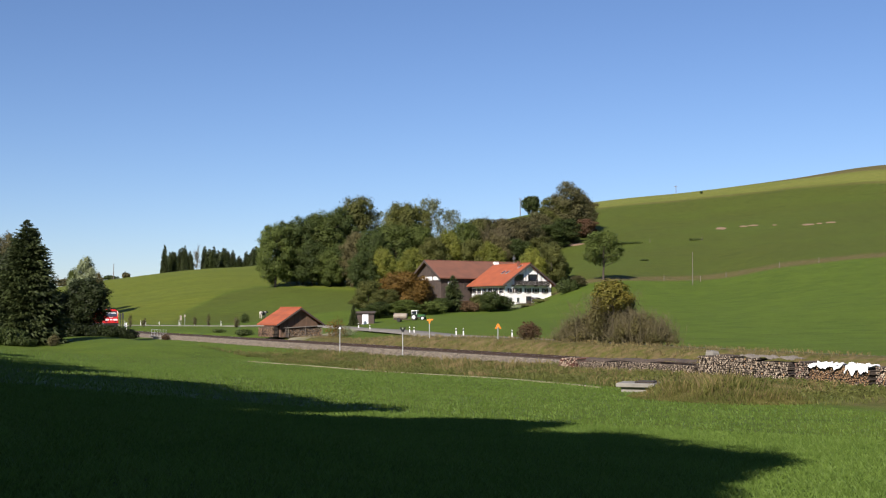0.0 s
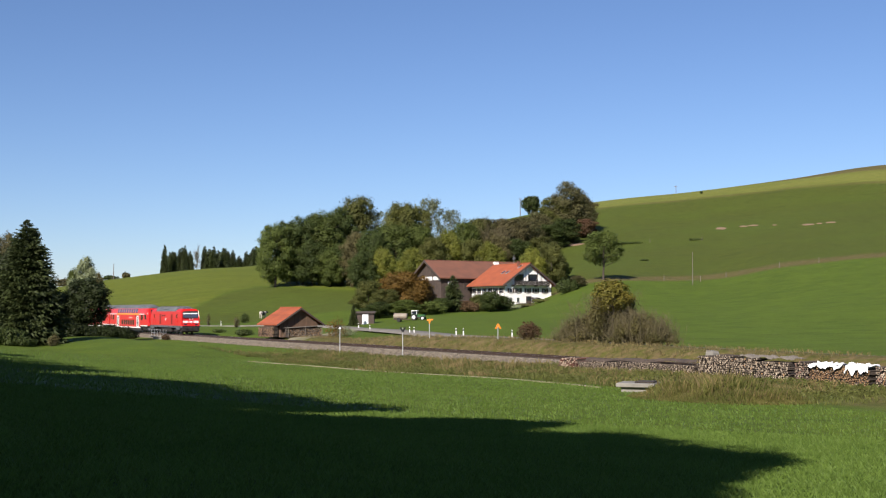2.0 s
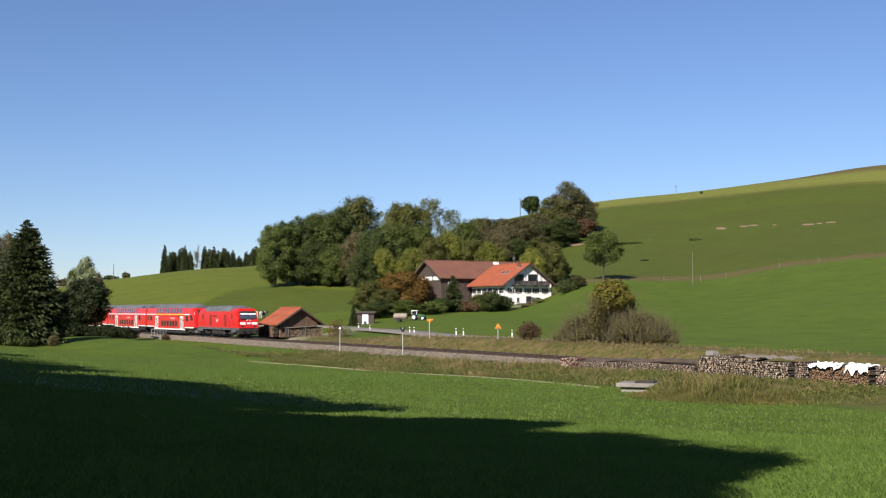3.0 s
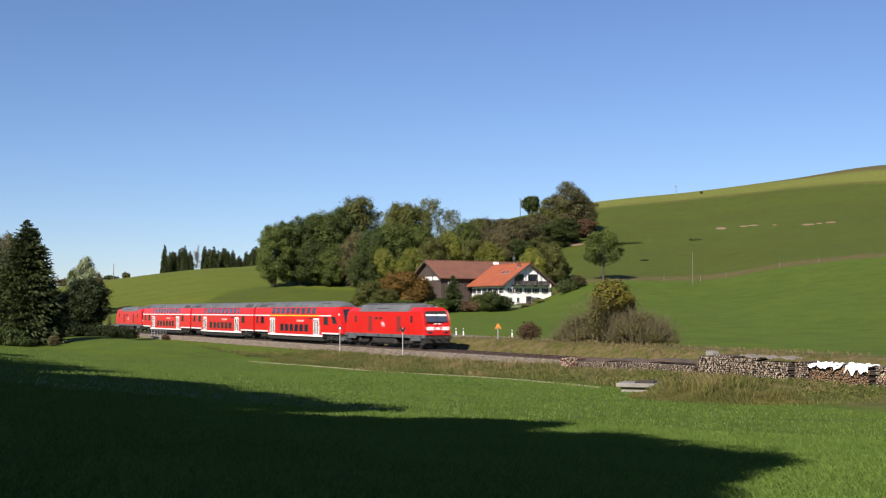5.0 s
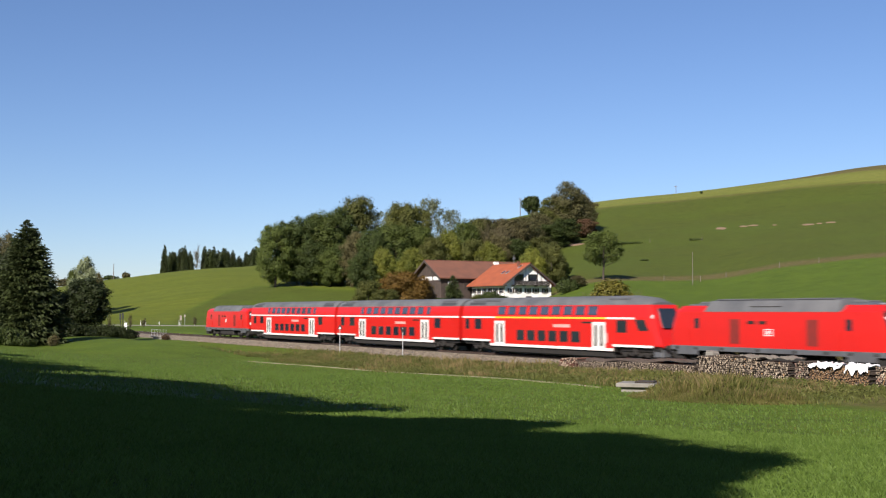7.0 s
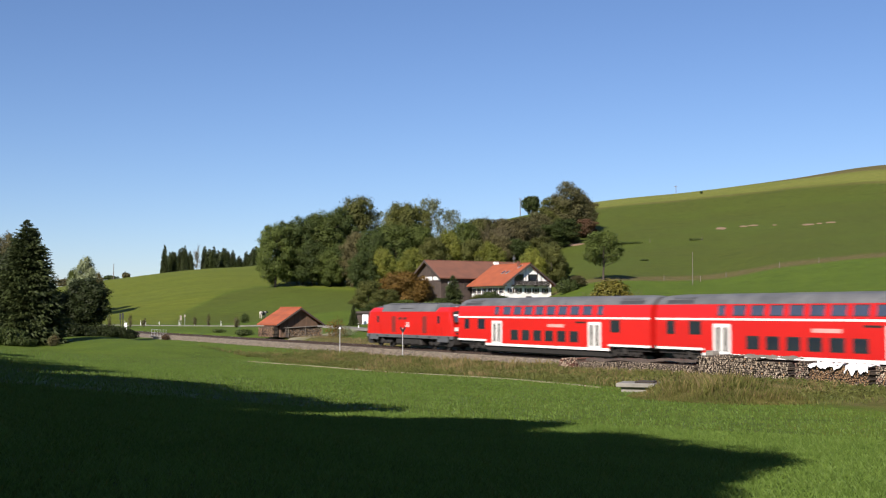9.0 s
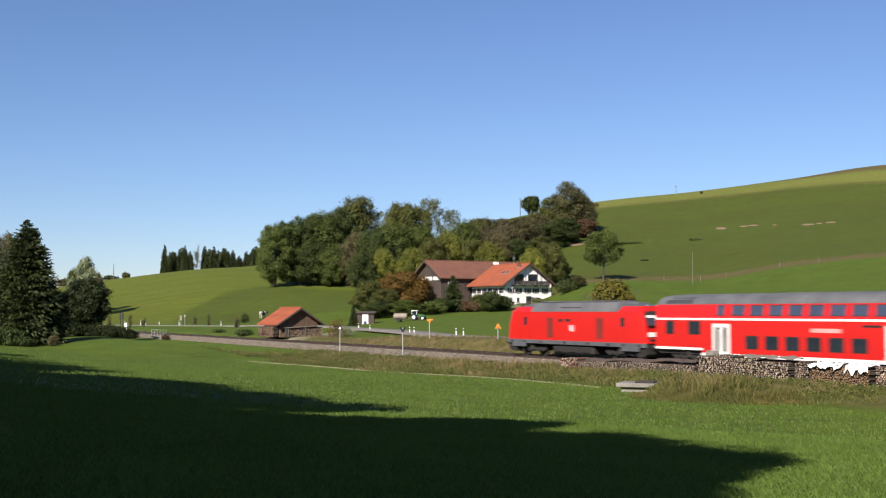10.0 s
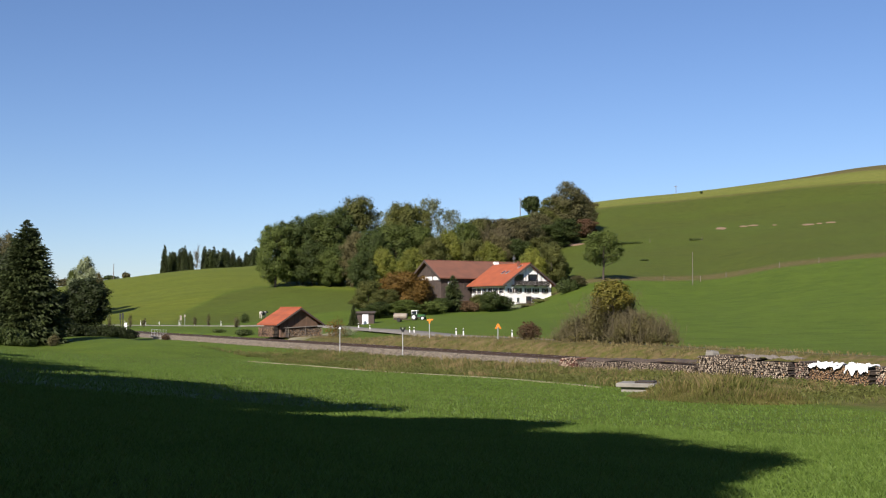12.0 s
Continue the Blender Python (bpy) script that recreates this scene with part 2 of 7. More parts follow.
def box(bm, x0, x1, y0, y1, z0, z1, bevel=0.0):
    v = [bm.verts.new(p) for p in ((x0, y0, z0), (x1, y0, z0), (x1, y1, z0), (x0, y1, z0), (x0, y0, z1), (x1, y0, z1), (x1, y1, z1), (x0, y1, z1))]
    fs = [bm.faces.new([v[i] for i in f]) for f in ((0, 3, 2, 1), (4, 5, 6, 7), (0, 1, 5, 4), (1, 2, 6, 5), (2, 3, 7, 6), (3, 0, 4, 7))]
    if bevel:
        bmesh.ops.bevel(bm, geom=list({e for f in fs for e in f.edges}), offset=bevel, segments=1, affect="EDGES", profile=0.5)
    return bm


def boxed(*a, **k):
    return box(bmesh.new(), *a, **k)


def tube(bm, p, q, r0, r1=None, n=8):
    """A tapered round bar from p to q."""
    r1 = r0 if r1 is None else r1
    p, q = Vector(p), Vector(q)
    t = (q - p).to_track_quat("Z", "Y").to_matrix().to_4x4()
    bmesh.ops.create_cone(bm, cap_ends=True, segments=n, radius1=r0, radius2=max(r1, 1e-4), depth=(q - p).length, matrix=Matrix.Translation((p + q) / 2) @ t)
    return bm


def prism(bm, outline, axis, a, b):
    """A closed outline in two axes, drawn out along the third (0, 1 or 2) from a to b."""
    def put(u, v, w):
        return ((w, u, v), (u, w, v), (u, v, w))[axis]
    lo, hi = [bm.verts.new(put(u, v, a)) for u, v in outline], [bm.verts.new(put(u, v, b)) for u, v in outline]
    n = len(outline)
    for i in range(n):
        bm.faces.new((lo[i], lo[(i + 1) % n], hi[(i + 1) % n], hi[i]))
    bm.faces.new(lo[::-1])
    bm.faces.new(hi)
    bmesh.ops.recalc_face_normals(bm, faces=bm.faces)
    return bm


# ---- the ground ----
def ground_sheet():
    inner = np.linspace(math.atan(-0.3999), math.atan(0.4009), 420)
    outer = np.linspace(inner[-1], inner[0] + 2 * math.pi, 60)[1:-1]
    angles = np.concatenate([inner, outer])
    radii = np.concatenate([[1.5, 4], np.geomspace(7, 60, 60), np.linspace(61, 260, 170), np.geomspace(262, 1000, 130), [1300, 1800, 2600, 3600, 4600]])
    a, r = np.meshgrid(angles, radii)
    x, y = r * np.sin(a), r * np.cos(a)
    z = land(x.ravel(), y.ravel()).reshape(x.shape)
    verts = np.stack([x.ravel(), y.ravel(), z.ravel()], 1)
    n, k = len(angles), len(radii)
    i = np.arange(k - 1)[:, None] * n + np.arange(n)[None, :]
    j = np.arange(k - 1)[:, None] * n + (np.arange(n)[None, :] + 1) % n
    faces = np.stack([i, i + n, j + n, j], -1).reshape(-1, 4)
    verts = np.vstack([verts, [[0, 0, ground(0.01, 0.01)]]])
    fan = [(len(verts) - 1, q, (q + 1) % n) for q in range(n)]
    me = raw("ground", verts, [tuple(f) for f in faces] + fan, meadow_material(), True)
    ob = new("ground", me)
    region(me, verts)
    return tagged(ob, "green meadows and pastures of a hilly valley", "ground", kind="structure")


def region(me, v):
    """Which growth covers the land: r = grazed pasture, g = dry verge, b = pale hay meadow, alpha = stubble on the ridge."""
    x, y = v[:, 0], v[:, 1]
    s, q = (x - PX) * TX + (y - PY) * TY, (x - PX) * NX + (y - PY) * NY
    b = x / np.maximum(y, 1)
    wob = 0.5 * np.sin(x * 0.35) + 0.5 * np.sin(y * 0.23 + x * 0.11)
    # the upper pasture on the eastern hill, above the hedge bank
    bank = np.interp(b, [0.0951, 0.1388, 0.2140, 0.2990, 0.3805], [298, 300, 312, 306, 300])
    ridge = np.interp(b, [0.1291, 0.2140, 0.2990, 0.3805], [556, 556, 552, 534])
    east = step(0.0878, 0.0976, b)
    pasture = east * step(bank - 2, bank + 3, y) * step(ridge + 6, ridge - 6, y)
    # the rough slope under the wood
    upper = np.interp(b, [-0.2349, -0.2203, -0.1864, -0.1573, -0.1281, -0.0893, -0.0650], [300, 330, 362, 376, 368, 355, 350])
    pasture = np.maximum(pasture, step(-0.2349, -0.2228, b) * step(-0.0456, -0.0699, b) * step(upper + 3, upper - 3, y) * step(285, 292, y) * 0.9)
    verge = step(-3.2, -4.2, q) * step(-11 + wob, -9.0 + wob, q) * step(-60, -20, s) * step(95, 80, s)
    verge = np.maximum(verge, step(2.6, 3.6, q) * step(13.6 + 0.5 * wob, 11.5 + 0.5 * wob, q) * step(-18, 2, s) * 0.8)
    verge = np.maximum(verge, east * step(bank - 9 - 2 * wob, bank - 5, y) * step(bank + 9 + 2 * wob, bank + 3, y))
    verge = np.maximum(verge, east * step(0, 7, y - np.interp(b, [0.13, 0.20, 0.25, 0.30, 0.338, 0.38], [618, 610, 597, 584, 573, 566])))
    verge = np.maximum(verge, east * step(ridge - 5, ridge - 1, y) * step(ridge + 4, ridge, y) * 0.6)
    bright = step(-0.2203, -0.2252, b) * step(285, 292, y) + east * step(ridge - 4, ridge + 4, y) + step(upper, upper + 5, y) * step(-0.2398, -0.2203, b) * step(-0.0456, -0.0893, b)
    stubble = east * step(ridge - 3, ridge + 5, y)
    col = np.stack([pasture, verge, np.clip(bright, 0, 1), stubble], 1)
    attr = me.color_attributes.new("growth", "FLOAT_COLOR", "POINT")
    attr.data.foreach_set("color", col.ravel().astype(np.float32))


def meadow_material():
    m = bpy.data.materials.new("meadow_grass")
    m.use_nodes = True
    n, k = m.node_tree.nodes, m.node_tree.links
    b = n["Principled BSDF"]
    b.inputs["Roughness"].default_value = 0.9
    b.inputs["Specular IOR Level"].default_value = 0.15
    att = n.new("ShaderNodeAttribute")
    att.attribute_name = "growth"
    sep = n.new("ShaderNodeSeparateColor")
    k.new(att.outputs["Color"], sep.inputs[0])
    pos = n.new("ShaderNodeNewGeometry").outputs["Position"]

    def noise_at(scale, detail=5, stretch=None):
        t = n.new("ShaderNodeTexNoise")
        t.inputs["Scale"].default_value, t.inputs["Detail"].default_value = scale, detail
        if stretch:
            mp = n.new("ShaderNodeMapping")
            mp.inputs["Rotation"].default_value = (0, 0, stretch[0])
            mp.inputs["Scale"].default_value = stretch[1]
            k.new(pos, mp.inputs[0])
            k.new(mp.outputs[0], t.inputs["Vector"])
        else:
            k.new(pos, t.inputs["Vector"])
        return t.outputs["Fac"]

    def mix(fac, a, c, contrast=None):
        x = n.new("ShaderNodeMix")
        x.data_type = "RGBA"
        if contrast:
            mr = n.new("ShaderNodeMapRange")
            k.new(fac, mr.inputs[0])
            mr.inputs[1].default_value, mr.inputs[2].default_value = contrast
            fac = mr.outputs[0]
        k.new(fac, x.inputs[0])
        for i, v in ((6, a), (7, c)):
            if isinstance(v, tuple):
                x.inputs[i].default_value = (*v, 1)
            else:
                k.new(v, x.inputs[i])
        return x.outputs[2]
    wide, mid, fine = noise_at(0.03), noise_at(0.22, 8), noise_at(4.0, 6)
    tread = noise_at(0.5, 6, (radians(8), (0.12, 1.0, 1)))
    mown = noise_at(0.25, 3, (radians(29), (0.05, 1.0, 1)))
    grass = mix(mid, (0.0659, 0.097, 0.00647), (0.0482, 0.0776, 0.00529), (0.3, 0.7))
    grass = mix(noise_at(0.09, 6), grass, (0.0659, 0.1, 0.00647), (0.45, 0.75))
    grazed = mix(mid, (0.0576, 0.07, 0.00823), (0.047, 0.0617, 0.00706), (0.3, 0.7))
    grazed = mix(wide, grazed, (0.0541, 0.0741, 0.00764), (0.35, 0.65))
    grazed = mix(tread, grazed, (0.04, 0.047, 0.00647), (0.56, 0.74))
    dry = mix(noise_at(1.2), (0.109, 0.0823, 0.0365), (0.0588, 0.0623, 0.0106), (0.35, 0.65))
    pale = mix(mown, (0.0882, 0.104, 0.00941), (0.0659, 0.0876, 0.00764), (0.35, 0.7))
    c = mix(sep.outputs[2], grass, pale)
    c = mix(sep.outputs[0], c, grazed)
    c = mix(att.outputs["Alpha"], c, mix(mown, (0.126, 0.132, 0.0265), (0.097, 0.115, 0.0188), (0.35, 0.7)))
    c = mix(sep.outputs[1], c, dry)
    dim = n.new("ShaderNodeMapRange")
    k.new(fine, dim.inputs[0])
    dim.inputs[1].default_value, dim.inputs[2].default_value, dim.inputs[3].default_value, dim.inputs[4].default_value = 0.3, 0.7, 0.74, 1.22
    tuft = n.new("ShaderNodeMapRange")
    k.new(noise_at(0.75, 9, (radians(-6), (0.4, 1.0, 1))), tuft.inputs[0])
    tuft.inputs[1].default_value, tuft.inputs[2].default_value, tuft.inputs[3].default_value, tuft.inputs[4].default_value = 0.32, 0.68, 0.84, 1.14
    both = n.new("ShaderNodeMath")
    both.operation = "MULTIPLY"
    k.new(dim.outputs[0], both.inputs[0])
    k.new(tuft.outputs[0], both.inputs[1])
    hsv = n.new("ShaderNodeHueSaturation")
    k.new(c, hsv.inputs["Color"])
    k.new(both.outputs[0], hsv.inputs["Value"])
    k.new(hsv.outputs[0], b.inputs["Base Color"])
    bump = n.new("ShaderNodeBump")
    bump.inputs["Strength"].default_value, bump.inputs["Distance"].default_value = 0.6, 0.12
    k.new(fine, bump.inputs["Height"])
    k.new(bump.outputs[0], b.inputs["Normal"])
    return m


ground_sheet()


# ---- the railway ----
def strip(name, outline, s0, s1, stepping, mat, jitter=0.0):
    """An outline across the line (q, z), drawn out along it."""
    ss = np.arange(s0, s1 + stepping / 2, stepping)
    rnd = np.random.RandomState(5)
    verts, faces = [], []
    m = len(outline)
    for i, s in enumerate(ss):
        for j, (q, z) in enumerate(outline):
            dq, dz = (rnd.uniform(-1, 1, 2) * jitter) if jitter else (0, 0)
            x, y = rail_xy(s, q + dq)
            verts.append((x, y, z + dz))
    for i in range(len(ss) - 1):
        for j in range(m - 1):
            faces.append((i * m + j, i * m + j + 1, (i + 1) * m + j + 1, (i + 1) * m + j))
    return raw(name, verts, faces, mat)


def railway():
    bed = new("ballast_bed", strip("ballast_bed", [(-3.6, -0.95), (-2.9, -0.62), (-1.95, -0.24), (-1.2, -0.23), (-0.7, -0.25), (0, -0.25), (0.7, -0.25), (1.2, -0.23), (1.95, -0.24), (2.5, -0.52), (3.0, -0.82), (3.7, -1.25)], -330, 110, 0.5, BALLAST, 0.05))
    tagged(bed, "grey-brown crushed stone ballast bed of a single railway track", "ballast", kind="structure")
    track = thing("railway_track", pose(0, 0, 0), "single railway track with rusty rails on dark sleepers", "railway track", kind="structure")
    for side in (-0.7525, 0.7525):
        web = [(side - 0.07, -0.172), (side - 0.07, -0.16), (side - 0.012, -0.14), (side - 0.012, -0.045), (side - 0.036, -0.035), (side - 0.036, -0.004), (side + 0.036, -0.004), (side + 0.036, -0.035), (side + 0.012, -0.045), (side + 0.012, -0.14), (side + 0.07, -0.16), (side + 0.07, -0.172)]
        rail = part("rail", strip("rail", web[::-1], -330, 110, 20, RUST), None, track)
        part("running_surface", strip("running_surface", [(side + 0.033, 0.0), (side - 0.033, 0.0)], -330, 110, 20, STEEL), None, rail)
    me = bpy.data.meshes.new("sleeper")
    bm = boxed(-0.13, 0.13, -1.3, 1.3, -0.33, -0.172, bevel=0.015)
    bm.to_mesh(me)
    bm.free()
    me.materials.append(SLEEPER)
    far = bmesh.new()
    for i in range(-540, 170):
        s = i * 0.62
        if -100 < s < 80:
            ob = part("sleeper", me, None, track)
            ob.matrix_basis = pose(*rail_xy(s), 0, 0, 0, HEAD + math.sin(i * 7.1) * 0.6)
        else:
            bmesh.ops.create_cube(far, size=1, matrix=pose(*rail_xy(s), -0.25, 0, 0, HEAD) @ Matrix.Diagonal((0.26, 2.6, 0.155, 1)))
    tagged(part("sleepers", far, SLEEPER, track), kind="stuff")


def ballast_stones():
    """Loose crushed stone over the shoulders of the bed."""
    rnd = np.random.RandomState(17)
    n = 30000
    s = -75 + 145 * rnd.rand(n)
    q = np.where(rnd.rand(n) < 0.8, 1.2 + 2.6 * rnd.rand(n), -1.2 - 1.9 * rnd.rand(n))
    z = np.interp(q, [-3.6, -2.9, -1.95, -1.2, 1.2, 1.95, 2.5, 3.0, 3.7], [-0.95, -0.62, -0.24, -0.23, -0.23, -0.24, -0.52, -0.82, -1.2])
    x, y = PX + s * TX + q * NX, PY + s * TY + q * NY
    r = 0.035 + 0.055 * rnd.rand(n)
    d = np.array([(1, 0, 0), (-0.5, 0.87, 0), (-0.5, -0.87, 0), (0.1, 0.1, 0.9), (0, 0, -0.8)])
    V = np.stack([x, y, z], 1)[:, None] + d[None] * r[:, None, None] * (0.7 + 0.6 * rnd.rand(n, 5, 1))
    i = np.arange(n)[:, None] * 5
    F = np.concatenate([i + f for f in ([0, 1, 3], [1, 2, 3], [2, 0, 3], [1, 0, 4], [2, 1, 4], [0, 2, 4])])
    tagged(new("ballast_stone", raw("ballast_stone", V.reshape(-1, 3), F, STONE)), "loose grey-brown ballast stones beside the rails", "stones", kind="stuff")


railway()
ballast_stones()


# ---- the train (x forward, y to its left, z up from the railhead) ----
def loft(bm, rings, caps=True):
    """Joins rings of equal length (lists of points) into a closed skin."""
    rows = [[bm.verts.new(p) for p in ring] for ring in rings]
    n = len(rows[0])
    for a, b in zip(rows, rows[1:]):
        for i in range(n):
            bm.faces.new((a[i], a[(i + 1) % n], b[(i + 1) % n], b[i]))
    if caps:
        bm.faces.new(rows[0][::-1])
        bm.faces.new(rows[-1])
    bmesh.ops.recalc_face_normals(bm, faces=bm.faces)
    return bm


def mirrored(half):
    """A ring across the vehicle from its half outline (y, z), bottom to top."""
    return [(y, z) for y, z in half] + [(-y, z) for y, z in half[::-1]]


MESHES = {}


def shared(name, key, make, mat):
    if key not in MESHES:
        bm = make()
        me = bpy.data.meshes.new(name)
        bm.to_mesh(me)
        bm.free()
        me.materials.append(mat)
        MESHES[key] = me
    return MESHES[key]


def wall_y(z):
    """Half width of a coach's side at height z."""
    return float(np.interp(z, [0.35, 0.62, 3.08, 3.95, 4.12], [1.28, 1.39, 1.39, 1.24, 1.18]))


def panel(x0, x1, z0, z1, side, lift=0.012, lean=0.0, deep=0.03):
    """A flat piece of the side, following its lean, from x0 to x1 and z0 to z1; lean shifts its top along x."""
    bm = bmesh.new()
    a, b = wall_y(z0) + lift, wall_y(z1) + lift
    pts = [(x0, a, z0), (x1, a, z0), (x1 + lean, b, z1), (x0 + lean, b, z1)]
    out = [bm.verts.new((x, y * side, z)) for x, y, z in pts]
    inn = [bm.verts.new((x, (y - deep) * side, z)) for x, y, z in pts]
    bm.faces.new(out)
    bm.faces.new(inn[::-1])
    for i in range(4):
        bm.faces.new((out[i], out[(i + 1) % 4], inn[(i + 1) % 4], inn[i]))
    bmesh.ops.recalc_face_normals(bm, faces=bm.faces)
    return bm


WHEELS = []


def bogie(parent, x, base, radius, mat):
    """Two wheelsets in a dark frame."""
    bm = bmesh.new()
    for side in (-1, 1):
        prism(bm, [(x - base / 2 - 0.55, 0.62), (x - base / 2 - 0.3, 0.45), (x - base / 2 + 0.5, 0.45), (x - 0.7, 0.36), (x + 0.7, 0.36), (x + base / 2 - 0.5, 0.45), (x + base / 2 + 0.3, 0.45), (x + base / 2 + 0.55, 0.62), (x + base / 2 + 0.4, 0.8), (x + 0.8, 0.72), (x - 0.8, 0.72), (x - base / 2 - 0.4, 0.8)], 1, side * 0.98 - 0.07, side * 0.98 + 0.07)
        for dx in (-base / 2, base / 2):
            box(bm, x + dx - 0.2, x + dx + 0.2, side * 1.06 - 0.1, side * 1.06 + 0.1, radius - 0.16, radius + 0.16, 0.03)
            for k in (-0.36, 0.36):
                tube(bm, (x + dx + k, side * 1.02, 0.5), (x + dx + k, side * 1.02, 0.9), 0.09, n=8)
        tube(bm, (x, side * 1.05, 0.5), (x, side * 1.05, 0.95), 0.24, n=12)
    box(bm, x - 0.5, x + 0.5, -0.95, 0.95, 0.45, 0.75, 0.03)
    frame_ob = part("bogie", bm, mat, parent, "dark bogie frame with springs and axle boxes")
    for dx in (-base / 2, base / 2):
        def wheelset():
            w = bmesh.new()
            tube(w, (0, -0.8, 0), (0, 0.8, 0), 0.08, n=10)
            for side in (-1, 1):
                tube(w, (0, side * 0.69, 0), (0, side * 0.72, 0), radius + 0.028, n=28)
                tube(w, (0, side * 0.72, 0), (0, side * 0.82, 0), radius, radius - 0.006, n=28)
                tube(w, (0, side * 0.815, 0), (0, side * 0.84, 0), radius * 0.34, n=14)
                for a in range(5):
                    c, sn = math.cos(a * 1.2566), math.sin(a * 1.2566)
                    tube(w, (c * radius * 0.62, side * 0.81, sn * radius * 0.62), (c * radius * 0.62, side * 0.832, sn * radius * 0.62), radius * 0.1, n=8)
            return w
        ob = part("wheelset", shared("wheelset", ("wheelset", radius), wheelset, GRIME), None, parent)
        WHEELS.append((ob, x + dx, radius))
    return frame_ob


def buffers(parent, x, way):
    for y in (-0.875, 0.875):
        bm = bmesh.new()
        tube(bm, (x, y, 1.04), (x + way * 0.36, y, 1.04), 0.13, 0.11, 12)
        tube(bm, (x + way * 0.3, y, 1.04), (x + way * 0.55, y, 1.04), 0.075, n=10)
        box(bm, min(x + way * 0.55, x + way * 0.6), max(x + way * 0.55, x + way * 0.6), y - 0.24, y + 0.24, 0.87, 1.21, 0.04)
        part("buffer", bm, BLACK, parent)
    bm = bmesh.new()
    tube(bm, (x, 0, 1.0), (x + way * 0.5, 0, 0.96), 0.06, n=8)
    box(bm, x - 0.03, x + 0.03, -0.2, 0.2, 0.85, 1.12, 0.02)
    part("coupling_hook", bm, BLACK, parent)


def pane_set(parent, x0, x1, z0, z1, side, name="window", lean=0.0, rim=0.05, glass=None):
    x0, x1 = min(x0, x1), max(x0, x1)
    fr = part(name, shared(name, (name, round(x1 - x0, 3), z0, z1, side, lean, "rim"), lambda: panel(-(x1 - x0) / 2 - rim, (x1 - x0) / 2 + rim, z0 - rim, z1 + rim, side, 0.008, lean), BLACK), None, parent)
    fr.location.x = (x0 + x1) / 2
    part("pane", shared("pane", (name, round(x1 - x0, 3), z0, z1, side, lean, "pane"), lambda: panel(-(x1 - x0) / 2, (x1 - x0) / 2, z0, z1, side, 0.016, lean), glass or GLASS), None, fr)
    return fr


def double_door(parent, xc, side, width=1.55):
    d = part("door", shared("door", ("door", width, side), lambda: panel(-width / 2, width / 2, 0.72, 2.72, side, 0.018), WHITE), None, parent, "white double door with two narrow panes")
    d.location.x = xc
    for dx in (-0.36, 0.36):
        p = part("pane", shared("pane", ("doorpane", side), lambda: panel(-0.15, 0.15, 0.98, 2.5, side, 0.026), DOORGLASS), None, d)
        p.location.x = dx
    gap = part("door_seal", shared("door_seal", ("seal", side), lambda: panel(-0.02, 0.02, 0.74, 2.7, side, 0.024), BLACK), None, d)
    return d


ROOF = [(1.236, 3.955), (1.05, 4.24), (0.78, 4.46), (0.42, 4.59), (0.0, 4.63)]


